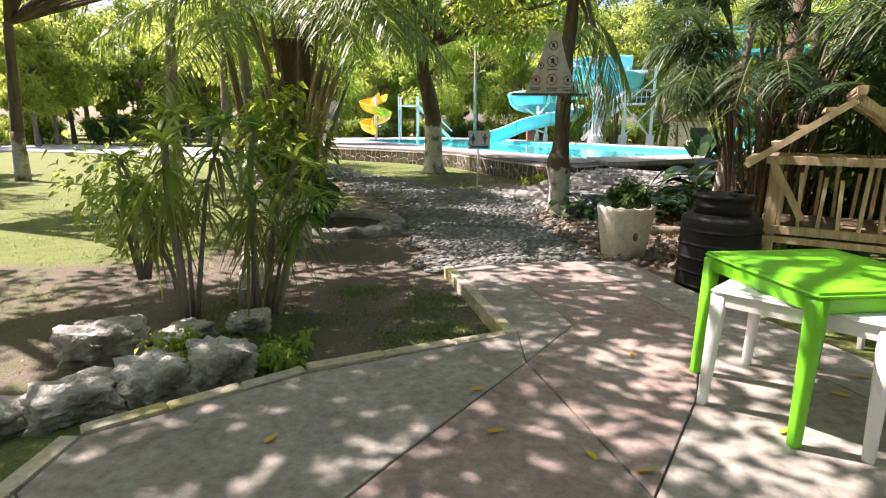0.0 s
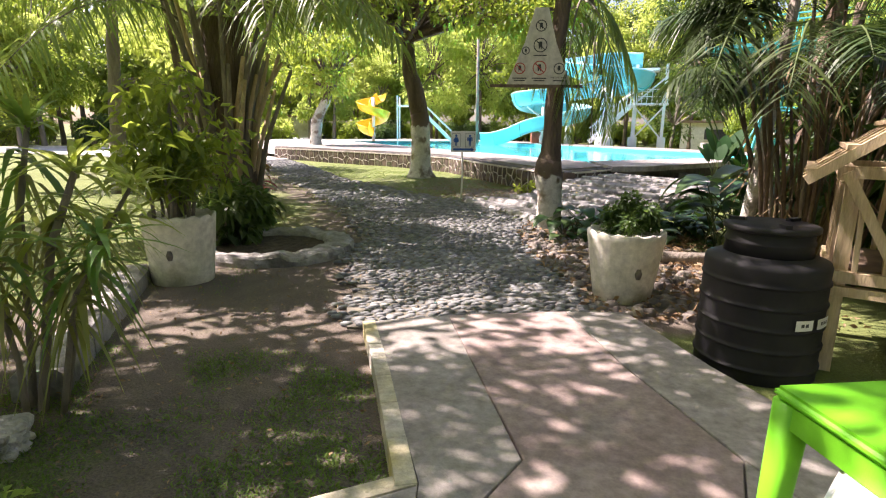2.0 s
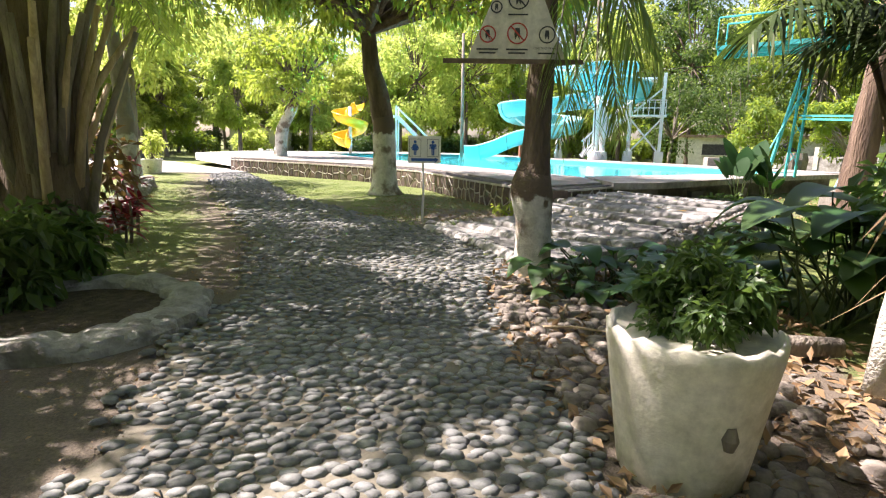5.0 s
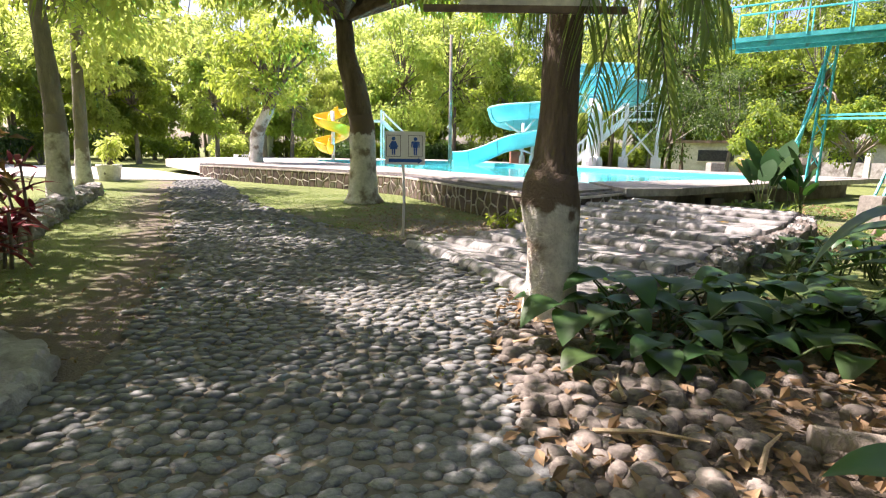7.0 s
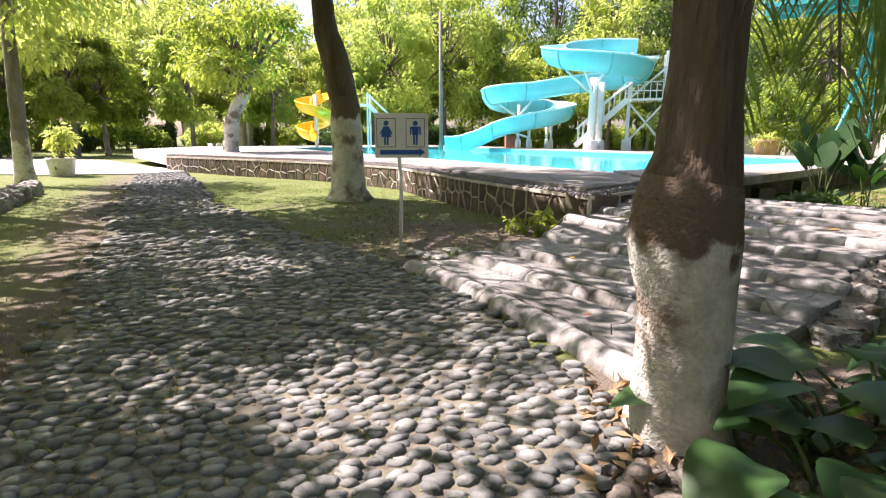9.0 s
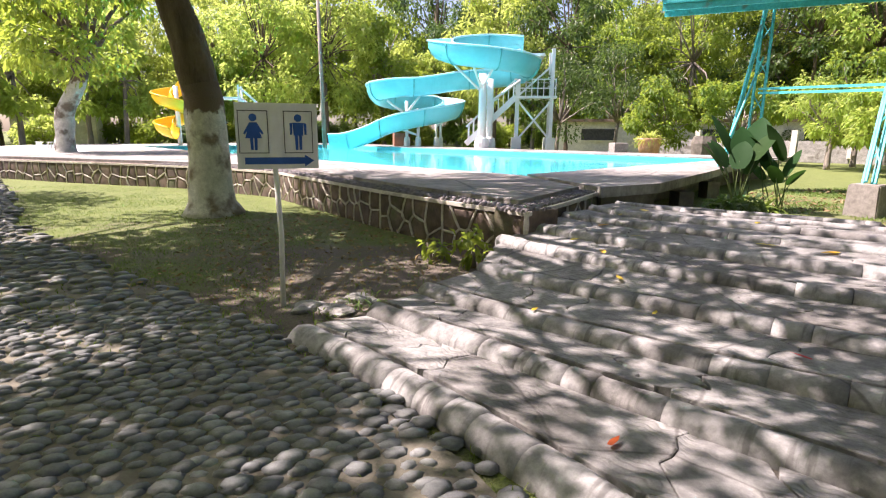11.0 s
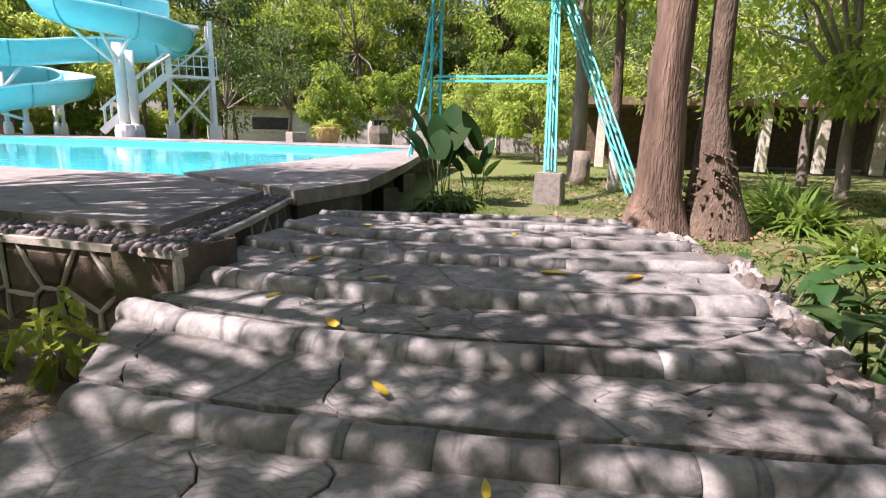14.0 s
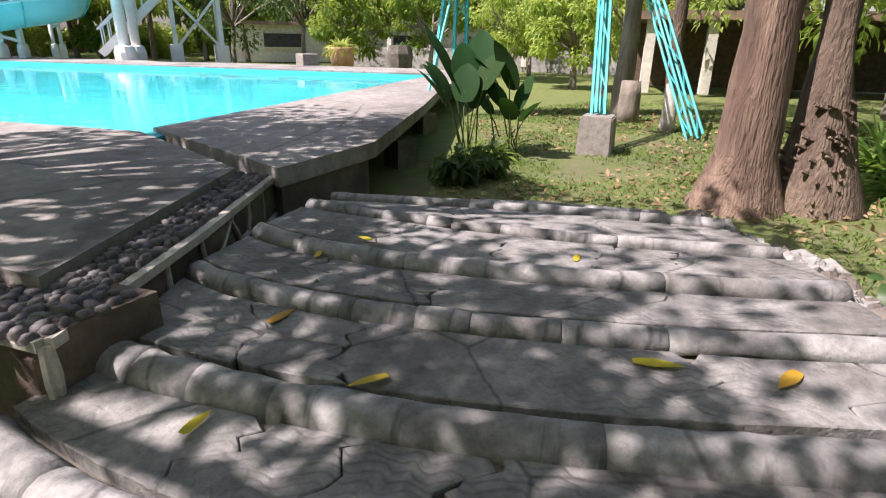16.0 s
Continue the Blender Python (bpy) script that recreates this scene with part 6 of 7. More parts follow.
def notice(at, turn):
    t = thing("notice_board", "pale notice board with prohibition signs fixed to a tree", "sign", at=at, turn=turn)
    H = 1.12
    part("board", Shape().add([(x, y, z) for y in (-0.012, 0.012) for x, z in ((-0.50, 0), (0.50, 0), (0.24, H * 0.55), (0.10, H), (-0.10, H), (-0.24, H * 0.55))], [(0, 1, 2, 3, 4, 5), (11, 10, 9, 8, 7, 6)] + [(i, i + 6, (i + 1) % 6 + 6, (i + 1) % 6) for i in range(6)]), M_NOTICE, t)
    part("bar", Shape().beam((-0.75, 0.0, -0.02), (0.68, 0.0, -0.02), 0.035, 0.045), M_WOODD, t, "dark wooden bar")
    y = -0.018
    for x, z, m_ in ((-0.30, 0.24, M_REDP), (0.0, 0.25, M_REDP), (0.30, 0.24, M_BLACKP), (0.0, 0.58, M_BLACKP), (-0.22, 0.50, M_BLACKP), (0.0, 0.86, M_BLACKP)):
        r = 0.105 if abs(x) < 0.25 and z < 0.8 else 0.085
        if abs(x) > 0.2 and z > 0.4:
            r = 0.06
        part("circle", ring_shape(r, 0.014, y=y, c=(x, z)), m_, t)
        part("pictogram", Shape().add([(x + a * r, y, z + b * r) for a, b in ((-0.22, 0.5), (-0.3, 0.0), (-0.2, -0.6), (0.0, -0.2), (0.22, -0.6), (0.25, 0.05), (0.2, 0.5))], [tuple(range(7))]), M_BLACKP, t)
        if m_ is M_REDP or z > 0.5:
            part("slash", Shape().add([(x + a * r, y - 0.002, z + b * r) for a, b in ((-0.72, 0.62), (-0.62, 0.72), (0.72, -0.62), (0.62, -0.72))], [(0, 1, 2, 3)]), m_, t)
    for x in (-0.30, 0.0, 0.30):
        for k in range(2):
            if x > 0 and k == 0:
                continue
            part("text_bar", Shape().box((x, y, 0.095 - k * 0.035), (0.22 - 0.05 * k, 0.002, 0.016)), M_BLACKP, t)
    part("text_bar", Shape().box((0, y, 0.43), (0.2, 0.002, 0.014)), M_BLACKP, t)
    lettering("USAR TRAJE DE BAÑO", 0.026, (0.30, y - 0.003, 0.10), t)
    return t


def lettering(words, size, at_, parent):
    """Printed words in the built-in font, as flat mesh."""
    cu = bpy.data.curves.new("words", "FONT")
    cu.body, cu.size, cu.align_x = words, size, "CENTER"
    tmp = bpy.data.objects.new("words", cu)
    scene.collection.objects.link(tmp)
    bpy.context.view_layer.update()
    me = bpy.data.meshes.new_from_object(tmp)
    bpy.data.objects.remove(tmp)
    me.materials.clear()
    me.materials.append(M_BLACKP)
    ob = part("lettering", me, None, parent, "printed words: USAR TRAJE DE BAÑO")
    ob.matrix_basis = pose(*at_, 90, 0, 0)
    return ob


M_NOTICE = mat("notice_face", (0.56, 0.52, 0.44), (0.64, 0.60, 0.53), 3.0, 0.6, 0.08, 50, vary=0.06, stain=(0.46, 0.41, 0.33), stain_at=0.64)
notice((2.14, 10.76, 2.26), 0)
make_wall_stones()


# ---- water slide ----
def smooth_line(pts, k=6):
    """Points along a curve through the given ones."""
    pts = [Vector(p) for p in pts]
    out = []
    for i in range(len(pts) - 1):
        p0, p1, p2, p3 = pts[max(i - 1, 0)], pts[i], pts[i + 1], pts[min(i + 2, len(pts) - 1)]
        for j in range(k):
            t = j / k
            out.append(0.5 * (2 * p1 + (p2 - p0) * t + (2 * p0 - 5 * p1 + 4 * p2 - p3) * t * t + (3 * p1 - p0 - 3 * p2 + p3) * t ** 3))
    return out + [pts[-1]]


def trough(line, w, h, thick=0.05):
    """Outer and inner skins and the lips of a half-round slide."""
    outer, inner, lip = Shape(), Shape(), Shape()
    n, rows_o, rows_i = 9, [], []
    for i, p in enumerate(line):
        d = line[min(i + 1, len(line) - 1)] - line[max(i - 1, 0)]
        side = Vector((-d.y, d.x, 0)).normalized()
        ro, ri = [], []
        for q in range(n):
            th = math.pi * (q / (n - 1))
            c, s = math.cos(th), math.sin(th)
            ro.append(p + side * (c * w / 2) + Vector((0, 0, h - s * h)))
            ri.append(p + side * (c * (w / 2 - thick)) + Vector((0, 0, h - s * (h - thick))))
        rows_o.append(ro)
        rows_i.append(ri)
    for sh, rows, flip in ((outer, rows_o, False), (inner, rows_i, True)):
        vs = [v for r in rows for v in r]
        fs = [(i * n + q, i * n + q + 1, (i + 1) * n + q + 1, (i + 1) * n + q) for i in range(len(rows) - 1) for q in range(n - 1)]
        sh.add(vs, [f[::-1] for f in fs] if flip else fs)
    for e in (0, n - 1):
        lip.tube([r[e] for r in rows_o], 0.05, 6)
    return outer, inner, lip


def water_slide():
    t = thing("water_slide", "turquoise spiral water slide on white steel columns beyond the pool", "water slide", at=(0, 0, 0))
    line = smooth_line([(11.97, 40.3, 6.0), (9.7, 40.8, 6.05), (7.7, 40.0, 5.75), (7.05, 38.7, 5.4), (7.63, 37.4, 5.04), (8.91, 36.9, 4.86), (10.45, 37.2, 4.74), (11.6, 38.3, 4.6), (11.5, 39.4, 4.4), (10.47, 40.0, 4.25), (8.73, 40.6, 4.14), (6.6, 41.0, 3.82), (5.07, 41.2, 3.71),
                        (4.2, 42.0, 3.55), (4.65, 43.2, 3.25), (6.34, 43.5, 3.07), (8.0, 43.0, 2.95), (8.55, 42.0, 2.7), (7.76, 41.2, 2.4), (6.28, 41.0, 2.13), (4.74, 41.2, 1.75), (3.51, 41.6, 1.19), (2.42, 42.0, 0.85), (1.6, 42.3, 0.80)])
    outer, inner, lip = trough([p - Vector((0, 0, 0.5)) for p in line], 1.25, 0.92)
    part("trough", outer, M_SLIDE, t, smooth=True)
    part("inside", inner, M_SLIDEIN, t, "pale blue sliding surface", smooth=True)
    part("lip", lip, M_SLIDEIN, t, smooth=True)
    # joint flanges between the moulded lengths
    for k in range(5, len(line) - 4, 9):
        p, d = line[k], line[k + 1] - line[k - 1]
        side = Vector((-d.y, d.x, 0)).normalized()
        arc = [p + side * (math.cos(math.pi * q / 10) * 0.645) + Vector((0, 0, 0.42 - math.sin(math.pi * q / 10) * 0.94)) for q in range(11)]
        part("flange", Shape().tube(arc, 0.03, 5), M_TEAL, t, smooth=True)
    for x, y, z, r in ((9.24, 38.5, 4.3, 0.20), (9.76, 38.9, 4.1, 0.17), (5.83, 42.2, 3.1, 0.09), (6.55, 42.6, 2.7, 0.09), (7.54, 42.2, 2.2, 0.07), (7.89, 42.6, 2.5, 0.07), (6.3, 41.2, 1.65, 0.07)):
        part("column", Shape().tube([(x, y, DECK - 0.1), (x, y, z)], r, 12), M_WPAINT, t, "white steel column", smooth=True)
        part("footing", Shape().lathe([(r * 2.0, 0), (r * 2.0, 0.4), (r * 1.7, 0.62), (r * 1.1, 0.66)], (x, y, DECK - 0.12), 14), M_WPAINT, t)
    for a, b in (((9.21, 38.5, 3.38), (7.5, 38.4, 4.85)), ((9.21, 38.5, 3.5), (8.44, 37.4, 4.5)), ((9.21, 38.5, 3.6), (9.3, 37.0, 4.4)), ((9.85, 38.9, 2.99), (11.3, 38.6, 4.05)), ((9.85, 38.9, 3.1), (10.0, 40.0, 3.8)), ((5.83, 42.2, 2.31), (4.7, 42.1, 3.1)), ((5.83, 42.2, 2.4), (6.4, 41.2, 3.3)), ((6.55, 42.6, 2.0), (6.9, 43.3, 2.6)), ((7.54, 42.2, 1.7), (8.3, 42.1, 2.2)), ((6.3, 41.2, 1.2), (5.4, 41.2, 1.5))):
        part("brace", Shape().tube([a, b], 0.065, 7), M_WPAINT, t, smooth=True)
    part("block", Shape().box((5.6, 42.75, 0.9), (0.95, 0.7, 0.85)), mat("red_brown_paint", (0.28, 0.10, 0.07), (0.36, 0.15, 0.10), 3.0), t, "red-brown masonry block")
    return t


water_slide()


def slide_stairs():
    t = thing("stair_tower", "white steel stair tower of the water slide", "stairs", at=(12.45, 39.6, DECK - 0.1), turn=-18)
    P = M_WPAINT
    for x in (-0.9, 0.9):
        for y in (-0.8, 0.8):
            part("post", Shape().box((x, y, 2.6), (0.18, 0.18, 5.2)), P, t)
            part("footing", Shape().box((x, y, 0.3), (0.5, 0.5, 0.7)), P, t)
    part("platform", Shape().box((-0.3, 0, 4.9), (1.5, 1.8, 0.12)), P, t)
    part("landing", Shape().box((0, 0, 2.75), (2.3, 2.0, 0.12)), P, t)
    for a, b in (((-0.9, -0.8, 0.5), (0.9, -0.8, 2.6)), ((0.9, -0.8, 0.5), (-0.9, -0.8, 2.6)), ((-0.9, -0.8, 2.8), (0.9, -0.8, 4.4))):
        part("brace", Shape().beam(a, b, 0.1), P, t)
    for a, b, side in (((-3.6, -0.5, 0.3), (-1.0, -0.5, 2.75), 1), ((-3.6, -1.3, 0.3), (-1.0, -1.3, 2.75), 1)):
        part("stringer", Shape().beam(a, b, 0.08, 0.28), P, t)
    for i in range(11):
        u = (i + 0.5) / 11
        part("tread", Shape().box((-3.6 + 2.6 * u, -0.9, 0.3 + 2.45 * u), (0.28, 0.8, 0.05)), P, t)
    for y in (-1.32, -0.48):
        part("handrail", Shape().beam((-3.6, y, 1.2), (-1.0, y, 3.65), 0.06), P, t)
        for i in range(10):
            u = (i + 0.5) / 10
            part("baluster", Shape().beam((-3.6 + 2.6 * u, y, 0.35 + 2.45 * u), (-3.6 + 2.6 * u, y, 1.2 + 2.45 * u), 0.045), P, t)
    for z in (3.2, 3.65):
        for y in (-1.0, 1.0):
            part("rail", Shape().beam((-1.1, y, z), (1.1, y, z), 0.05), P, t)
    for i in range(8):
        part("baluster", Shape().beam((-1.1 + i * 0.31, -1.0, 2.8), (-1.1 + i * 0.31, -1.0, 3.65), 0.045), P, t)
    return t


slide_stairs()


def yellow_slide():
    t = thing("yellow_slide", "small yellow spiral slide beyond the pool", "slide", at=(-6.6, 43.5, DECK - 0.05))
    line = smooth_line([(0.75 * math.cos(a), 0.75 * math.sin(a), 2.9 - 2.55 * k / 14) for k in range(15) for a in (radians(40 + k * 42),)], 3)
    o, i_, lip = trough(line, 0.95, 0.6)
    part("trough", o, M_YELLOW, t, smooth=True)
    part("inside", i_, M_YELLOW, t, smooth=True)
    part("lip", lip, M_YELLOW, t, smooth=True)
    part("column", Shape().tube([(0, 0, -0.1), (0, 0, 3.2)], 0.12, 10), M_WPAINT, t, smooth=True)
    for x in (1.9, 3.3):
        for y in (-0.6, 0.6):
            part("post", Shape().tube([(x, y, -0.1), (x, y, 3.3)], 0.06, 6), M_WPAINT, t)
    part("platform", Shape().box((2.6, 0, 2.6), (1.5, 1.3, 0.1)), M_WPAINT, t)
    for y in (-0.6, 0.6):
        part("rail", Shape().beam((3.3, y, 3.2), (6.0, y, 0.7), 0.07), M_WPAINT, t)
        part("stringer", Shape().beam((3.3, y, 2.6), (6.0, y, 0.0), 0.08, 0.2), M_WPAINT, t)
    for i in range(9):
        part("tread", Shape().box((3.45 + i * 0.29, 0, 2.45 - i * 0.275), (0.26, 1.1, 0.04)), M_WPAINT, t)


yellow_slide()


def diving_tower():
    t = thing("diving_tower", "turquoise steel diving tower beside the pool", "diving tower", at=(0, 0, 0))
    T = M_TEAL

    def truss(a, b, w=0.13, n=9):
        a, b = Vector(a), Vector(b)
        d = (b - a).normalized()
        x = d.cross(Vector((0.6, 0.8, 0.05))).normalized() * w
        y = d.cross(x).normalized() * w
        cs = [x + y, x - y, -x - y, -x + y]
        for c in cs:
            part("leg_rod", Shape().tube([a + c, b + c * 0.8], 0.028, 5), T, t)
        for i in range(n):
            p, q = a.lerp(b, i / n), a.lerp(b, (i + 1) / n)
            part("lacing", Shape().tube([p + cs[i % 4], q + cs[(i + 1) % 4]], 0.015, 4).tube([p + cs[(i + 2) % 4], q + cs[(i + 3) % 4]], 0.015, 4), T, t)
    truss((11.75, 22.55, DECK), (12.05, 22.85, 4.45))
    truss((10.45, 18.25, 0.48), (13.0, 20.1, 4.45), 0.07, 12)
    truss((12.75, 17.75, 0.0), (13.9, 20.5, 4.45), 0.10, 12)
    part("strut", Shape().tube([(11.15, 22.75, DECK), (12.0, 22.9, 4.4)], 0.055, 6), T, t)
    part("strut", Shape().tube([(10.35, 21.95, DECK), (11.9, 22.7, 3.2)], 0.03, 6), T, t)
    for dz in (0, 0.10):
        part("cross_beam", Shape().beam((11.9, 22.7, 2.35 + dz), (11.55, 19.05, 2.16 + dz), 0.05), T, t)
    d = Vector((-0.80, 0.60, 0)).normalized()
    s = Vector((0.6, 0.8, 0)) * 0.55
    a, b = Vector((14.2, 20.4, 4.5)), Vector((9.7, 23.7, 4.5))
    vs = [p + q + Vector((0, 0, z)) for z in (-0.06, 0.06) for p, q in ((a, -s), (b, -s), (b, s), (a, s))]
    part("platform", Shape().add(vs, [(3, 2, 1, 0), (4, 5, 6, 7), (0, 1, 5, 4), (1, 2, 6, 5), (2, 3, 7, 6), (3, 0, 4, 7)]), T, t)
    for k in (-1, 1):
        part("rail", Shape().tube([a + s * k + Vector((0, 0, 0.9)), b + s * k + Vector((0, 0, 0.9))], 0.03, 5), T, t)
        for i in range(7):
            p = a.lerp(b, i / 6) + s * k
            part("rail_post", Shape().tube([p, p + Vector((0, 0, 0.9))], 0.022, 5), T, t)
        part("joist", Shape().beam(a + s * k * 0.7 - Vector((0, 0, 0.14)), b + s * k * 0.7 - Vector((0, 0, 0.14)), 0.06, 0.14), T, t)
    ped = thing("pedestal", "square pale concrete footing of the diving tower", "pedestal", at=(10.4, 18.2, G), turn=24)
    bm = bmesh.new()
    bmesh.ops.create_cube(bm, size=1)
    for v in bm.verts:
        k = 1.0 if v.co.z < 0 else 0.92
        v.co = Vector((v.co.x * 0.5 * k, v.co.y * 0.5 * k, 0.28 + v.co.z * 0.6))
    bmesh.ops.bevel(bm, geom=bm.edges[:], offset=0.02, segments=2, affect="EDGES")
    me = bpy.data.meshes.new("block")
    bm.to_mesh(me)
    bm.free()
    me.materials.append(M_CONC)
    part("block", me, None, ped)


diving_tower()

# ---- plants and trunks beyond the steps ----
ears((8.62, 19.15, G), 9, 1.15, "banana_plant", "young banana plants with broad upright leaves by the deck", 61, L_BANANA, 0.16, (66, 89), 0.55, "broad-leaved plants by the deck", 0.8)
ears((9.2, 18.85, G), 8, 1.0, "banana_plant", "young banana plants with broad upright leaves by the deck", 62, L_BANANA, 0.16, (58, 88), 0.55, "broad-leaved plants by the deck", 0.75)
tuft((8.9, 18.9, G), 80, 0.8, 0.05, 0.6, L_STRAP, "lily_plant", "strap-leaved lily under the banana plants", seed=63, radius=0.3)
bush((7.7, 18.3, G), (0.6, 0.5, 0.4), 500, 0.16, L_DARK, "bush", "low dark weeds at the deck opening", 64, clumps=8)


def trunk_tree(at, pts, radii, label, bark, white=0.0, seed=0, leaves=None, crown=None, per=150, leaf=0.2):
    return tree(at, pts, radii, crown or [], per, leaf, leaves or L_TREE, bark, label, white, seed, 9)


trunk_tree((14.8, 20.4, G), [(0, 0, 0), (0, 0, 0.4), (0.05, 0, 2), (-0.1, 0, 5.5)], [0.26, 0.22, 0.19, 0.15], "tall pale-barked tree beyond the diving tower", M_BARKG, 0, 71, L_YEL, clump_cloud((0, 0, 6.5), (2.6, 2.6, 1.6), 18, 0.8, 71))
trunk_tree((13.35, 18.55, G), [(0, 0, 0), (0, 0, 0.5), (0.0, 0.05, 1.0), (-0.1, 0.1, 4.5)], [0.15, 0.13, 0.12, 0.09], "thin dark tree with whitewashed foot", M_BARK, 0.85, 72, L_YEL, clump_cloud((0, 0, 5), (2.0, 2.0, 1.2), 14, 0.7, 72))
trunk_tree((13.9, 19.7, G), [(0, 0, 0), (0.0, 0, 0.85)], [0.24, 0.2], "cut tree stump with pale bark", M_BARKG, 0, 73)
palm_stump = trunk_tree((9.62, 15.15, -0.2), [(0, 0, 0), (0.02, 0, 0.3), (-0.02, 0.06, 0.9), (-0.06, 0.12, 1.8), (0.0, 0.2, 4.6)], [0.52, 0.44, 0.27, 0.15, 0.11], "rough palm trunk with old leaf scars behind the tree", M_BARK, 0, 74)
for i in range(130):
    rr = random.Random(300 + i)
    a, z = rr.uniform(0, 6.28), rr.uniform(0.05, 1.2)
    r = 0.49 - 0.23 * z
    part("leaf_scar", Shape().tube([(r * 0.8 * math.cos(a) - 0.05 * z, r * 0.8 * math.sin(a), z), ((r - 0.01) * math.cos(a) - 0.1 * z, (r - 0.01) * math.sin(a) + 0.07 * z, z + 0.035)], [0.03, 0.014], 5), M_BARK, palm_stump)
for i, (x, y, sz, se) in enumerate(((9.0, 13.4, 0.9, 81), (10.9, 14.4, 1.1, 82), (12.2, 15.0, 1.25, 83))):
    tuft((x, y, G), 230, sz, 0.065, 0.5, L_STRAP, "lily_plant", "clump of bright green strap leaves on the lawn", seed=se, radius=0.35, group="strap-leaved clumps")
for i, (x, y, sz) in enumerate(((5.75, 12.85, 0.40), (6.35, 13.35, 0.36), (7.0, 14.0, 0.30), (5.35, 12.3, 0.42), (7.3, 13.4, 0.40), (6.4, 12.5, 0.5), (6.9, 12.9, 0.45))):
    ears((x, y, G), 12, sz, "elephant_ear", "broad green leaves growing along the edge of the steps", 90 + i, None, 0.3, (25, 75), 0.6, "leaves along the steps")
for i, (x, y, sz) in enumerate(((2.95, 10.25, 0.42), (3.55, 10.35, 0.45), (3.25, 10.1, 0.36), (4.25, 10.6, 0.5), (4.9, 11.1, 0.5), (3.9, 10.2, 0.42), (2.95, 10.6, 0.58), (4.6, 10.5, 0.45), (3.5, 10.8, 0.5), (4.1, 11.2, 0.5))):
    ears((x, y, G), 19, sz * 0.82, "elephant_ear", "dark broad-leaved elephant ears beside the path", 100 + i, None, 0.36, (15, 65), 0.8, "elephant ears beside the path")
bush((6.3, 10.5, G), (1.0, 0.9, 1.5), 1500, 0.22, L_DARK, "bush", "dark green bush behind the elephant ears", 120, group="dark bushes")
ears((4.85, 9.5, G), 24, 0.95, "philodendron", "tall dark broad-leaved plant beside the cane palms", 121, None, 0.4, (35, 85), 0.55)
ears((5.5, 10.0, G), 20, 1.0, "philodendron", "tall dark broad-leaved plant beside the cane palms", 119, None, 0.4, (40, 85), 0.55)
bush((7.7, 11.4, G), (1.1, 1.1, 1.9), 1700, 0.24, L_DARK, "bush", "dark green bush behind the elephant ears", 122, group="dark bushes")
bush((6.2, 8.6, G), (1.2, 1.2, 2.6), 2200, 0.26, L_DARK, "bush", "dark green bush behind the elephant ears", 123, group="dark bushes")
bush((6.3, 6.6, G), (1.1, 1.1, 2.8), 2200, 0.26, L_DARK, "bush", "dense dark shrubs behind the wooden hut", 124, group="dark bushes")
bush((7.6, 6.0, G), (1.4, 1.4, 3.4), 2400, 0.28, L_DARK, "bush", "dense dark shrubs behind the wooden hut", 125, group="dark bushes")
bush((8.4, 9.6, G), (1.6, 1.6, 3.6), 2600, 0.28, L_DARK, "bush", "dense dark shrubs behind the wooden hut", 126, group="dark bushes")

bush((-0.72, 3.52, G), (0.26, 0.18, 0.30), 220, 0.065, L_YEL, "weed", "bright yellow-green weed growing beside the patio kerb", 181, 3, clumps=8)
bush((-1.45, 3.48, G), (0.30, 0.20, 0.28), 220, 0.065, L_YEL, "weed", "bright yellow-green weed growing among the rocks", 182, 3, clumps=8)
bush((2.72, 15.8, G), (0.22, 0.2, 0.5), 70, 0.13, L_TREE, "weed", "leafy weed growing against the pool wall", 127, 3, clumps=6)
bush((2.35, 16.2, G), (0.25, 0.2, 0.25), 70, 0.10, L_TREE, "weed", "leafy weed growing against the pool wall", 128, 3, clumps=6)
tuft((1.55, 14.75, G), 90, 0.22, 0.014, 0.6, L_GRASS, "grass_tuft", "tuft of dry grass beside the steps", seed=129, radius=0.25)
tuft((1.15, 14.45, G), 70, 0.16, 0.012, 0.6, L_GRASS, "grass_tuft", "tuft of dry grass beside the steps", seed=130, radius=0.2)
for i, (x, y, a) in enumerate(((1.25, 14.62, 20), (1.45, 14.85, 60), (1.05, 14.72, 100))):
    rock((x, y, G + 0.03), (0.34, 0.22, 0.12), 700 + i, M_ROCKG, "rubble", "broken slab of concrete beside the steps", "rubble by the steps")
log = thing("log", "old grey log lying among the stones", "log", at=(3.75, 8.75, G))
part("trunk", Shape().tube([(-0.5, 0.2, 0.09), (0, 0, 0.10), (0.6, -0.1, 0.12)], [0.075, 0.085, 0.07], 9, wob=0.2), M_BARKG, log, smooth=True)
for i, (x, y, a, ln) in enumerate(((2.05, 10.15, 20, 0.42), (2.3, 9.0, -10, 0.5), (2.9, 8.7, 50, 0.4), (2.55, 9.35, 80, 0.3))):
    tw = thing("twig", "dry twig lying on the leaf litter", "twig", "dry twigs", at=(x, y, -0.01), turn=a)
    part("stick", Shape().tube([(0, 0, 0.01), (ln * 0.5, 0.02, 0.025), (ln, 0, 0.015)], [0.014, 0.011, 0.006], 5), M_WOOD, tw)

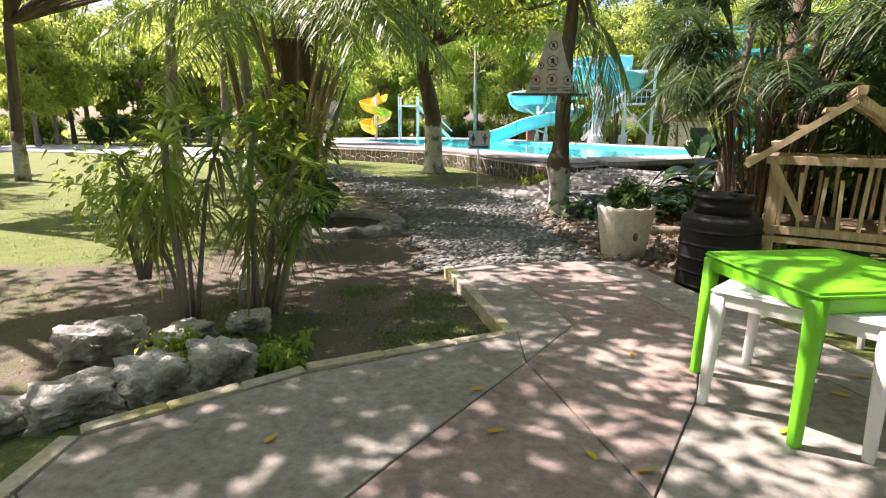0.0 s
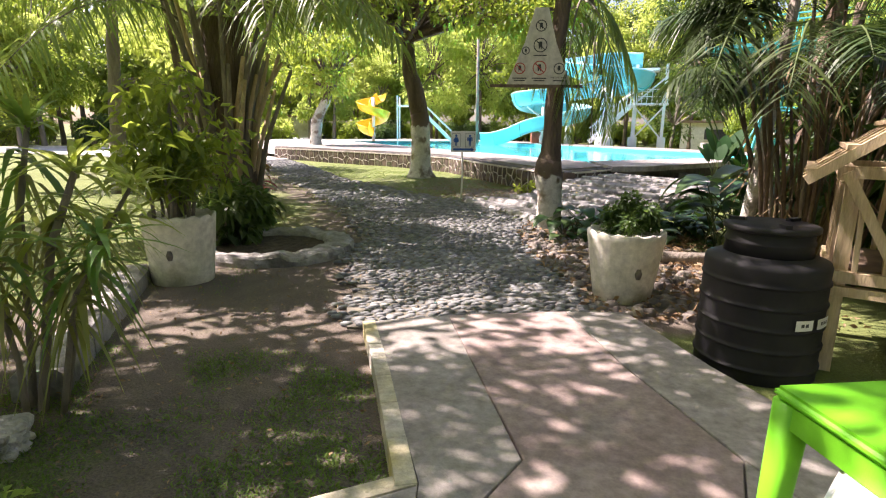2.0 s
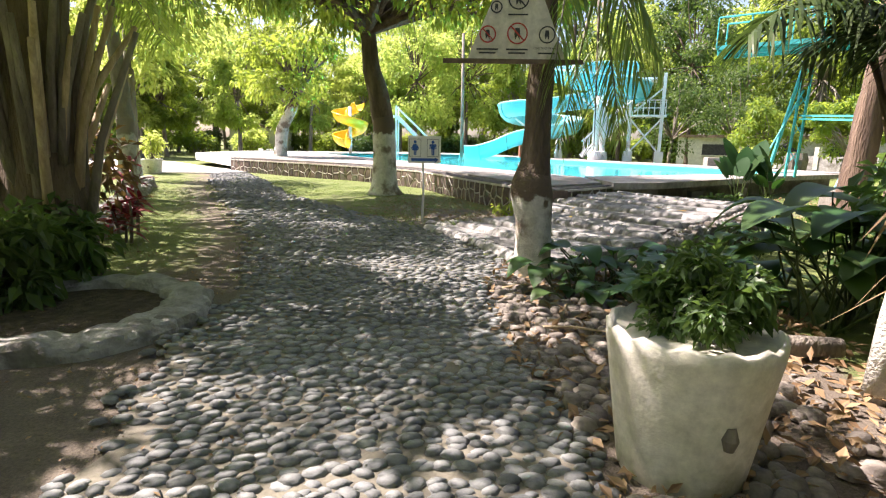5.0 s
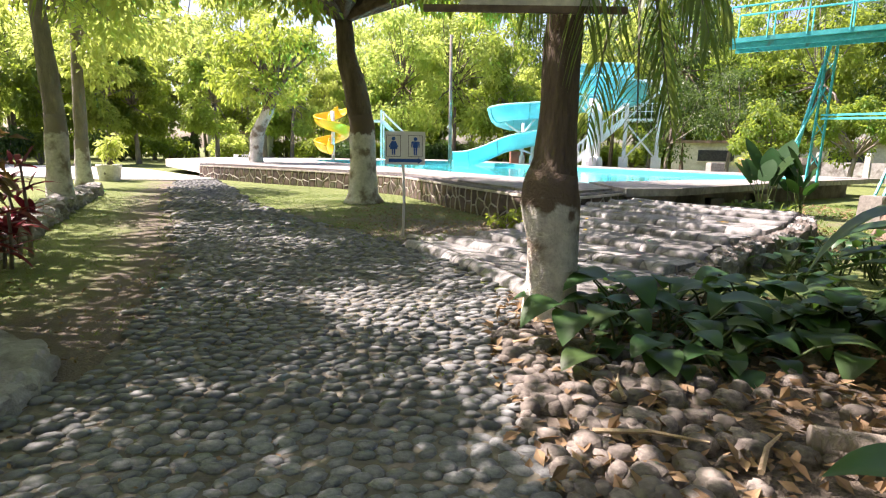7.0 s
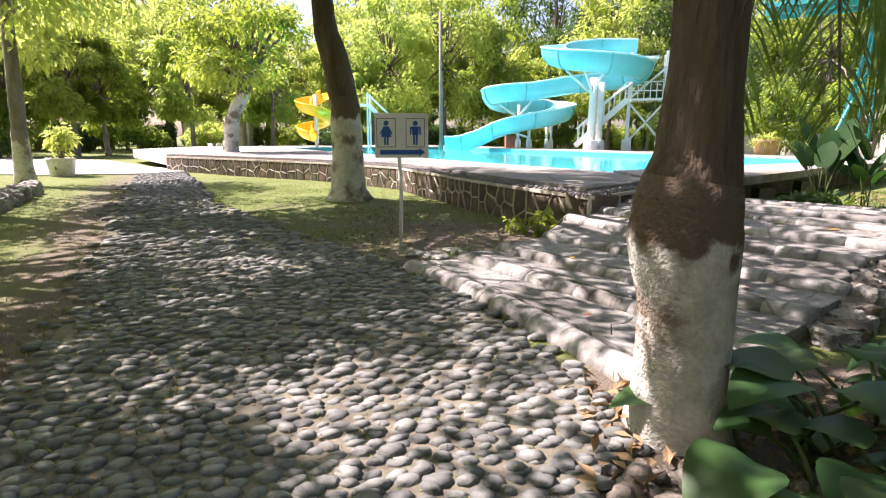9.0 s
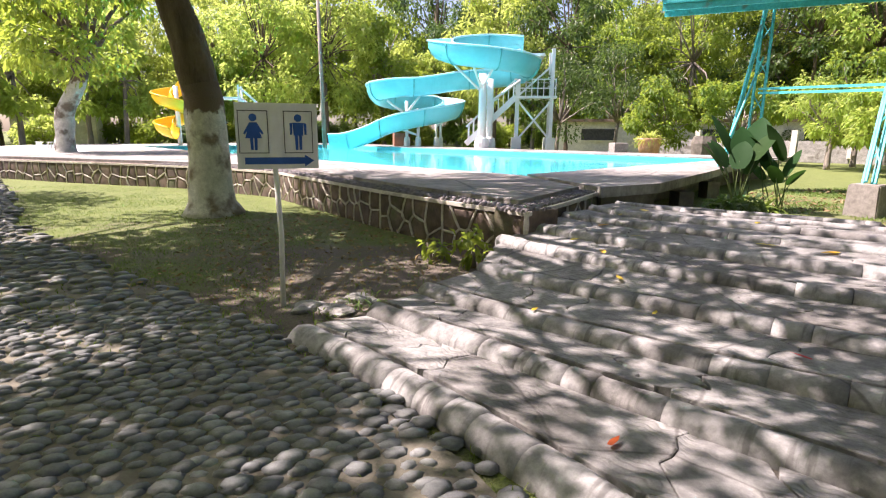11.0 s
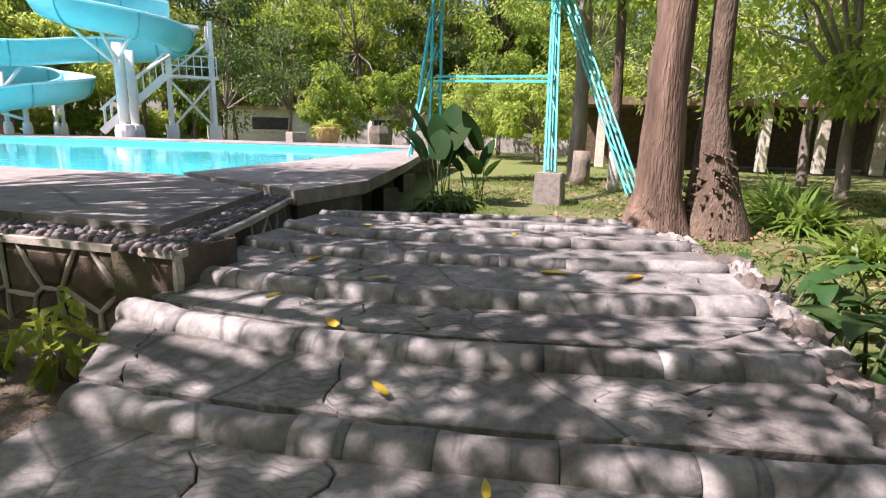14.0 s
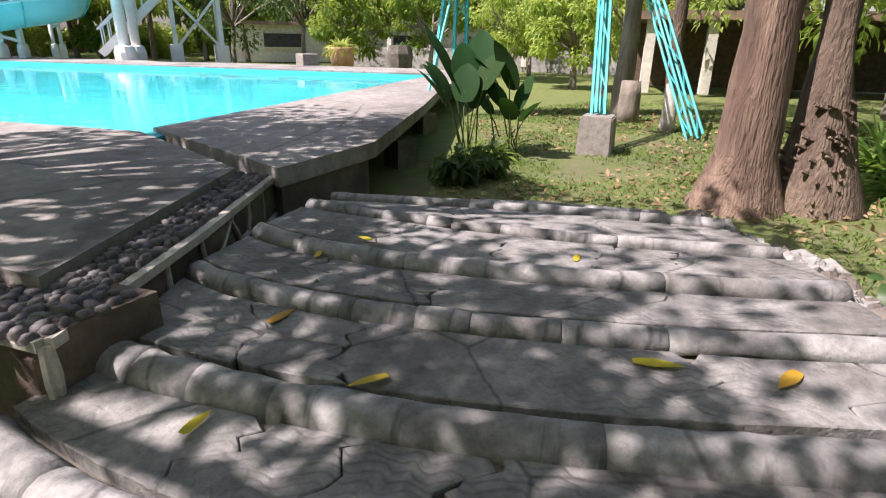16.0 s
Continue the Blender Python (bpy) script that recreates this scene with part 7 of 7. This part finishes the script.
# rough stone edge of the steps
edge = tagged(new("stone_edging"), "rough pale stone edging along the side of the steps", "edging")
for i in range(26):
    w = 2.0 + 7.6 * i / 25
    k = min(int(w), 8)
    p = nose_point(k, 1).lerp(nose_point(k + 1, 1), w - k)
    hgt = p.z + 0.10 + 0.05 * math.sin(i * 3.7)
    rock((p.x + 0.08, p.y - 0.06, p.z - 0.085 - hgt / 2 + 0.02 * math.sin(i * 5.1)), (0.36, 0.30, hgt * 1.15), 140 + i, M_ROCKD if i % 2 else M_ROCKG, "stone", parent=edge, square=0.75, rough=0.8)

# loose stones and litter beside the path
rnd = random.Random(15)
bed = tagged(new("stone_bed"), "loose river stones among dry leaves beside the path", "stones")
places = []
for i in range(620):
    y = rnd.uniform(6.6, 10.6)
    e = path_edges(max(6.1, min(y, 29)))[1]
    x = e + 0.05 + abs(rnd.gauss(0, 0.75))
    if x > 4.2 or (Vector((x, y)) - Vector((2.64, 7.22))).length < 0.34 or (Vector((x, y)) - Vector((3.42, 5.98))).length < 0.5:
        continue
    s = rnd.uniform(0.07, 0.2)
    places.append((x, y, -0.055 + rnd.uniform(0, 0.02), s, s * rnd.uniform(0.5, 0.8), rnd.uniform(0, 6)))
lay_stones(places, "river_stone", M_ROCKD, bed, lambda p: p[1] > 7.6, "loose brown and grey river stones")


def litter(name, label, n, area, z, material, size, seed, keep=None, kind="stuff", curl=0.3):
    np.random.seed(seed)
    x0, x1, y0, y1 = area
    pts = np.stack([np.random.uniform(x0, x1, n), np.random.uniform(y0, y1, n), np.zeros(n)], 1)
    if keep:
        pts = pts[[keep(p[0], p[1]) for p in pts]]
    m = len(pts)
    pts[:, 2] = z + np.random.uniform(0.0, 0.02, m)
    way = np.random.randn(m, 3) * np.array([1, 1, curl])
    s = size * np.random.uniform(0.5, 1.3, m)
    tagged(new(name, array_mesh(name, [fold_leaves(pts, way, s * 0.45, s, 0.0)], material)), label, "leaves", kind=kind)


litter("leaf_litter", "dry brown leaves lying among the stones", 2600, (1.7, 4.6, 6.4, 11.5), -0.03, M_DRY, 0.10, 5, lambda x, y: x > path_edges(max(y, 6.1))[1] - 0.05)
litter("fallen_leaves", "small dry leaves scattered over the bare soil", 3200, (-4.5, 1.0, 3.2, 12.0), -0.045, M_DRY, 0.036, 6)
litter("lawn_leaves", "dry leaves scattered over the grass", 5200, (6.9, 16.0, 11.5, 22.0), -0.035, M_DRY, 0.10, 7, lambda x, y: y < 14.0 + (x - 3) * 0.95 and noise.noise(Vector((x * 0.7, y * 0.7, 1))) > -0.12)
litter("yard_leaves", "dry leaves lying by the pool wall", 1500, (-0.5, 3.0, 15.0, 20.0), -0.04, M_DRY, 0.06, 8)


def fallen(at, turn, size, material=None, name="fallen_leaf", label="yellow fallen leaf curled on the concrete"):
    np.random.seed(int(abs(at[0] * 100 + at[1] * 10)))
    pcs = [blades(np.array([[0, 0, 0.012]]), np.array([[1.0, 0.1, 0.05]]), size * 0.34, size, 0.05, 5)]
    ob = new(name, array_mesh("leaf", pcs, material or M_YLEAF))
    ob.matrix_basis = pose(*at, 0, 0, turn)
    return tagged(ob, label, "leaf", "fallen leaves")


for x, y, a in ((0.70, 2.52, 10), (1.22, 2.30, 110), (1.38, 2.22, 5), (0.62, 2.98, 20), (-0.43, 2.35, 60), (2.9, 3.05, 150), (3.2, 3.3, 140), (1.75, 3.55, 70), (2.25, 2.6, 30)):
    fallen((x, y, 0.062), a, 0.10)


def on_steps(x, y):
    best, z = 9, 0.3
    for k in range(len(NOSES) - 1):
        for i in range(21):
            p, q = nose_point(k, i / 20), nose_point(k + 1, i / 20)
            for j in range(11):
                v = j / 10
                d = (p.xy.lerp(q.xy, v) - Vector((x, y))).length
                if d < best:
                    best, z = d, (p.z + 0.004 if v < 0.25 else p.z - 0.008 + (q.z - 0.043 - p.z) * v)
    return z


for x, y, a, s in ((3.55, 15.35, 20, 0.17), (4.2, 15.1, 160, 0.2), (4.05, 15.75, 10, 0.2), (4.55, 16.2, 40, 0.16), (4.85, 16.1, 100, 0.15), (4.95, 14.55, -60, 0.24), (5.35, 14.1, 170, 0.22), (3.45, 14.2, 70, 0.18), (3.6, 14.75, 80, 0.16), (5.5, 15.2, 20, 0.14), (3.35, 13.6, 40, 0.12), (2.6, 13.9, 30, 0.10)):
    fallen((x, y, on_steps(x, y)), a, s * 0.8)
fallen((2.35, 12.35, on_steps(2.35, 12.35)), 30, 0.10, leaf_mat("red_petal", (0.5, 0.03, 0.02), (0.6, 0.06, 0.03), (0.6, 0.05, 0.02)), "fallen_flower", "small red flower fallen on the steps")
fallen((3.75, 12.75, on_steps(3.75, 12.75)), 100, 0.12, bpy.data.materials["red_petal"], "fallen_flower", "small red flower fallen on the steps")


def grass(name, label, n, area, keep, h, seed, w=0.008):
    np.random.seed(seed)
    x0, x1, y0, y1 = area
    pts = np.stack([np.random.uniform(x0, x1, n), np.random.uniform(y0, y1, n), np.full(n, -0.075)], 1)
    pts = pts[[keep(p[0], p[1]) for p in pts]]
    m = len(pts)
    pts[:, 2] = [ground_z(p[0], p[1]) - 0.005 for p in pts]
    way = np.random.randn(m, 3) * np.array([0.6, 0.6, 0.1]) + np.array([0, 0, 0.8])
    tagged(new(name, array_mesh(name, [blades(pts, way, w, h * np.random.uniform(0.5, 1.3, m), 0.4, 2)], L_GRASS)), label, "grass", kind="stuff")


def lawn_here(x, y):
    v = soil_wear(x, y) + 0.9 * (noise.noise(Vector((x * 0.9, y * 0.9, 2.0))))
    return v < 0.72 and not (in_pool(x, y, 1)) and (x < -1.9 or y > 12.5) and Vector((x + 1.55, y - 9.0)).length > 1.3


grass("grass", "short lawn grass in patches", 60000, (-9, 2.6, 6, 26), lambda x, y: lawn_here(x, y) and x < (path_edges(min(max(y, 6.1), 30))[0] - 0.2) or (y > 13.6 and path_edges(min(y, 29.9))[1] < x < 3.1 - (y - 15.5) * 0.45 and noise.noise(Vector((x * 1.2, y * 1.2, 7))) > -0.2), 0.06, 11)
grass("grass", "short green grass between the path and the pool wall", 60000, (-6.5, 2.4, 13.6, 23.5), lambda x, y: path_edges(min(y, 29.9))[1] - 0.25 < x < 2.2 - (y - 15.5) * 0.47 and noise.noise(Vector((x * 1.1, y * 1.1, 7))) + rnd.uniform(-0.2, 0.2) > -0.25 + max(0.0, x - 0.2) * 0.35, 0.055, 17)
grass("grass", "low weeds and grass at the edge of the patio", 52000, (-1.9, 1.1, 2.7, 5.6), lambda x, y: noise.noise(Vector((x * 1.6, y * 1.6, 3))) > -0.02 + 0.14 * (y - 3.9) + rnd.uniform(-0.22, 0.22) and y > 3.35 + 0.45 * x and x < 1.0 - (y - 3.9) * 0.26, 0.05, 12)
grass("grass", "thin grass growing between the path stones", 45000, (-6.5, 2.2, 9.6, 22), lambda x, y: path_edges(y)[0] - 0.3 < x < path_edges(y)[1] + 0.2 and noise.noise(Vector((x * 1.1, y * 1.1, 8))) > 0.10 - 0.05 * (y - 10) + rnd.uniform(-0.22, 0.22), 0.08, 16)
grass("grass", "patchy grass beyond the steps", 60000, (6.5, 18, 11.5, 22.5), lambda x, y: noise.noise(Vector((x * 0.9, y * 0.9, 5))) > -0.15 + rnd.uniform(-0.2, 0.2) and y < 14.0 + (x - 3) * 0.95 and not (x < 8.0 and 14.4 < y < 17.0), 0.11, 13, 0.015)
grass("grass", "weeds along the edge of the soil", 5000, (-4, -1.3, 1.5, 8), lambda x, y: noise.noise(Vector((x * 1.3, y * 1.3, 9))) > 0.05, 0.06, 14)

# ---- left side of the lawn ----
row = tagged(new("stone_row"), "low row of rough stones along the lawn", "border")
for i in range(20):
    w = i / 19
    rock((-3.65 - 4.4 * w, 12.4 + 8.6 * w, G + 0.10), (0.55, 0.5, 0.45), 200 + i, M_ROCKG, "stone", parent=row, square=0.5, rough=0.6)
# its crown is widened and shifted to shade the ground by the pool wall
trunk_tree((-6.4, 17.6, G), [(0, 0, 0), (0, 0, 0.6), (0.05, 0, 1.9), (-0.2, 0.1, 4.6)], [0.30, 0.22, 0.19, 0.14], "old palm-like trunk with whitewashed foot on the lawn", M_BARKG, 1.5, 131, L_YEL, clump_cloud((0.8, 2.0, 5.4), (3.2, 3.2, 1.4), 34, 0.75, 131), 180, 0.2)
trunk_tree((-9.6, 23.0, G), [(0, 0, 0), (0, 0, 0.8), (0.05, 0, 1.9), (0.1, 0.1, 5.0)], [0.28, 0.2, 0.18, 0.13], "slim tree with whitewashed foot on the lawn", M_BARKG, 1.2, 132, L_YEL, clump_cloud((0, 0, 5.0), (3.0, 3.0, 1.7), 26, 0.8, 132), 180, 0.22)
trunk_tree((-7.9, 32.8, 0.0), [(0, 0, 0), (0, 0, 0.9), (0.1, 0, 1.9), (0.6, 0.1, 2.9), (0.9, 0.1, 3.6)], [0.42, 0.33, 0.3, 0.26, 0.2], "whitewashed forked tree at the end of the pool wall", M_BARK, 3.0, 133, L_TREE, clump_cloud((0.2, 0, 5.0), (3.2, 3.0, 1.8), 26, 0.85, 133), 180, 0.24)
trunk_tree((-5.1, 13.6, G), [(0, 0, 0), (-0.1, 0, 0.9), (0.1, 0, 1.8), (-0.3, 0.1, 4.2)], [0.14, 0.11, 0.1, 0.07], "slender leaning tree on the lawn", M_BARK, 0.8, 134, L_YEL, clump_cloud((0, 0, 4.8), (2.2, 2.2, 1.1), 16, 0.7, 134), 160, 0.18)
for i, (x, y) in enumerate(((-3.25, 12.75), (-3.0, 12.05))):
    tuft((x, y, G), 60, 0.42, 0.075, 0.45, L_RED, "cordyline", "dark red cordyline beside the path", "plant", 0.6, 0.12, 3, 1.1 if i == 0 else 0.6, 141 + i)
pl = pot((-11.1, 26.6, G), 0.34, 0.42, 0.6, "square white planter with a yellow-green shrub")
bush((-11.1, 26.6, 0.42), (0.5, 0.5, 1.2), 400, 0.18, L_YEL, "pot_plant", "yellow-green shrub growing in the white planter", 151, category="plant")
pt = thing("plant_pot", "pinkish terracotta planter beyond the pool", "plant pot", at=(15.3, 32.7, DECK - 0.1))
part("body", Shape().lathe([(0.40, 0), (0.46, 0.3), (0.5, 0.62), (0.52, 0.7), (0.46, 0.7), (0.44, 0.62)], sides=20), M_TERRA, pt, smooth=True)
tuft((15.3, 32.7, 1.1), 160, 0.95, 0.06, 0.6, L_YEL, "pot_plant", "spiky yellow-green plant in the terracotta planter", seed=152, radius=0.25)
pd = thing("plant_pot", "dark square planter beyond the pool", "plant pot", at=(16.7, 30.9, DECK - 0.1))
part("body", Shape().lathe([(0.45, 0), (0.5, 0.5), (0.42, 0.8), (0.36, 0.8)], sides=8), M_CONCD, pd)
tuft((16.7, 30.9, 1.15), 60, 0.5, 0.05, 0.5, L_DARK, "pot_plant", "small dark plant in the square planter", seed=153, radius=0.2)
for x, y in ((13.35, 31.9),):
    cb = thing("concrete_block", "small pale concrete block beyond the pool", "block", at=(x, y, DECK - 0.1))
    part("block", Shape().prism([(-0.3, -0.25), (0.3, -0.25), (0.3, 0.25), (-0.3, 0.25)], 0, 0.5, 0.03), M_CONC, cb)
pole = thing("utility_pole", "tall weathered wooden pole beyond the pool", "pole", at=(1.2, 45.5, 0))
part("pole", Shape().tube([(0, 0, 0), (-0.1, 0, 9.0)], [0.14, 0.10], 8), M_BARKG, pole, smooth=True)


def garden_chair(at, turn):
    t = thing("garden_chair", "white plastic garden chair in the sunny yard", "chair", "white garden chairs", at=at, turn=turn)
    part("seat", Shape().prism([(-0.25, -0.24), (0.25, -0.24), (0.22, 0.24), (-0.22, 0.24)], 0.40, 0.44, 0.01), M_WHITEP, t)
    for i in range(5):
        part("back_slat", Shape().beam((-0.18 + 0.09 * i, 0.23, 0.42), (-0.2 + 0.1 * i, 0.33, 0.86), 0.045, 0.02), M_WHITEP, t)
    part("back_rail", Shape().beam((-0.25, 0.33, 0.86), (0.25, 0.33, 0.86), 0.06, 0.025), M_WHITEP, t)
    for x in (-0.24, 0.24):
        part("armrest", Shape().beam((x * 1.1, -0.2, 0.64), (x * 1.1, 0.28, 0.66), 0.05, 0.03), M_WHITEP, t)
        for y in (-0.22, 0.24):
            part("leg", Shape().tube([(x * 1.12, y * 1.1, 0), (x, y, 0.6 if y < 0 else 0.42)], 0.024, 6), M_WHITEP, t)
    return t


garden_chair((-9.3, 35.2, 0.0), 20)
garden_chair((-10.3, 35.6, 0.0), -40)


# ---- far buildings and walls ----
def low_building(at, turn, w, d, h, label, openings):
    t = thing("building", label, "building", at=at, turn=turn)
    part("wall", Shape().box((0, 0, h / 2), (w, d, h)), M_BUILD, t)
    part("roof", Shape().box((0, 0, h + 0.1), (w + 0.8, d + 0.8, 0.2)), M_ROOF, t)
    for x, z, ww, hh in openings:
        part("window", Shape().box((x, -d / 2 - 0.01, z), (ww, 0.06, hh)), M_BLACKP, t)
        part("sill", Shape().box((x, -d / 2 - 0.06, z - hh / 2 - 0.05), (ww + 0.2, 0.14, 0.08)), M_BUILD, t)
    return t


low_building((26, 47, 0), -30, 16, 4, 2.2, "long low pale building behind the trees", [(-5, 1.3, 2.4, 0.8), (-1, 1.3, 2.4, 0.8), (3, 1.3, 2.4, 0.8)])
low_building((-17.5, 56, 0), 10, 5, 4, 2.4, "small pale hut with a brown roof behind the trees", [(0.5, 1.4, 0.7, 0.7)])
fence = thing("garden_wall", "long pale garden wall behind the trees", "wall", at=(31, 26, 0), turn=-62)
for i in range(14):
    part("panel", Shape().box((-17.5 + i * 2.6, 0, 0.5), (2.5, 0.18, 1.1)), M_ROCKG, fence)
    part("pier", Shape().box((-18.8 + i * 2.6, 0, 0.9), (0.28, 0.3, 1.4)), M_BUILD, fence)

shed = thing("shelter", "dark low shelter with pale posts under the trees", "shelter", at=(24.8, 19.4, 0), turn=-55)
part("roof", Shape().box((0, 0, 2.3), (12, 4, 0.25)), M_ROOF, shed)
part("back_wall", Shape().box((0, 1.6, 1.1), (11.6, 0.2, 2.2)), M_WOODD, shed)
for i in range(7):
    part("post", Shape().box((-5.4 + i * 1.8, -1.7, 1.1), (0.28, 0.28, 2.2)), M_BUILD, shed)

# ---- added trees, mostly out of view, whose crowns close the sky and shade the path ----
for i, (x, y, h, w, n, lv) in enumerate(((-4.8, 2.6, 6.6, 3.4, 26, L_TREE), (-6.6, 5.2, 7.0, 3.6, 32, L_YEL), (5.6, 2.2, 7.0, 3.0, 18, L_TREE), (-7.4, 14.6, 7.6, 3.4, 22, L_YEL), (7.9, 10.6, 7.2, 3.2, 26, L_DARK), (0.4, -4.5, 7.0, 3.6, 22, L_TREE), (10.9, 12.2, 7.6, 3.2, 24, L_TREE), (-10.5, 9.5, 7.4, 3.8, 26, L_YEL), (-12.5, 15.5, 7.4, 3.8, 24, L_YEL), (-3.6, 0.6, 7.2, 2.9, 16, L_TREE), (-11.2, 2.4, 7.2, 3.2, 14, L_TREE))):
    trunk_tree((x, y, G), [(0, 0, 0), (0.05, 0, 1.2), (0.2, 0.1, 4.4)], [0.22, 0.17, 0.12], "leafy tree added, mostly out of view, to shade the path", (M_BARK, M_BARKG)[i % 2], 1.2 if x < 0 else 0, 160 + i, lv, clump_cloud(((2.8 if x == -3.6 else 1.8) if x > -5 else 2.4, (3.0 if x == -3.6 else 1.4) if x > -5 else 2.4, h), (w, w, 1.5), n, 0.85, 170 + i), 190, 0.2)
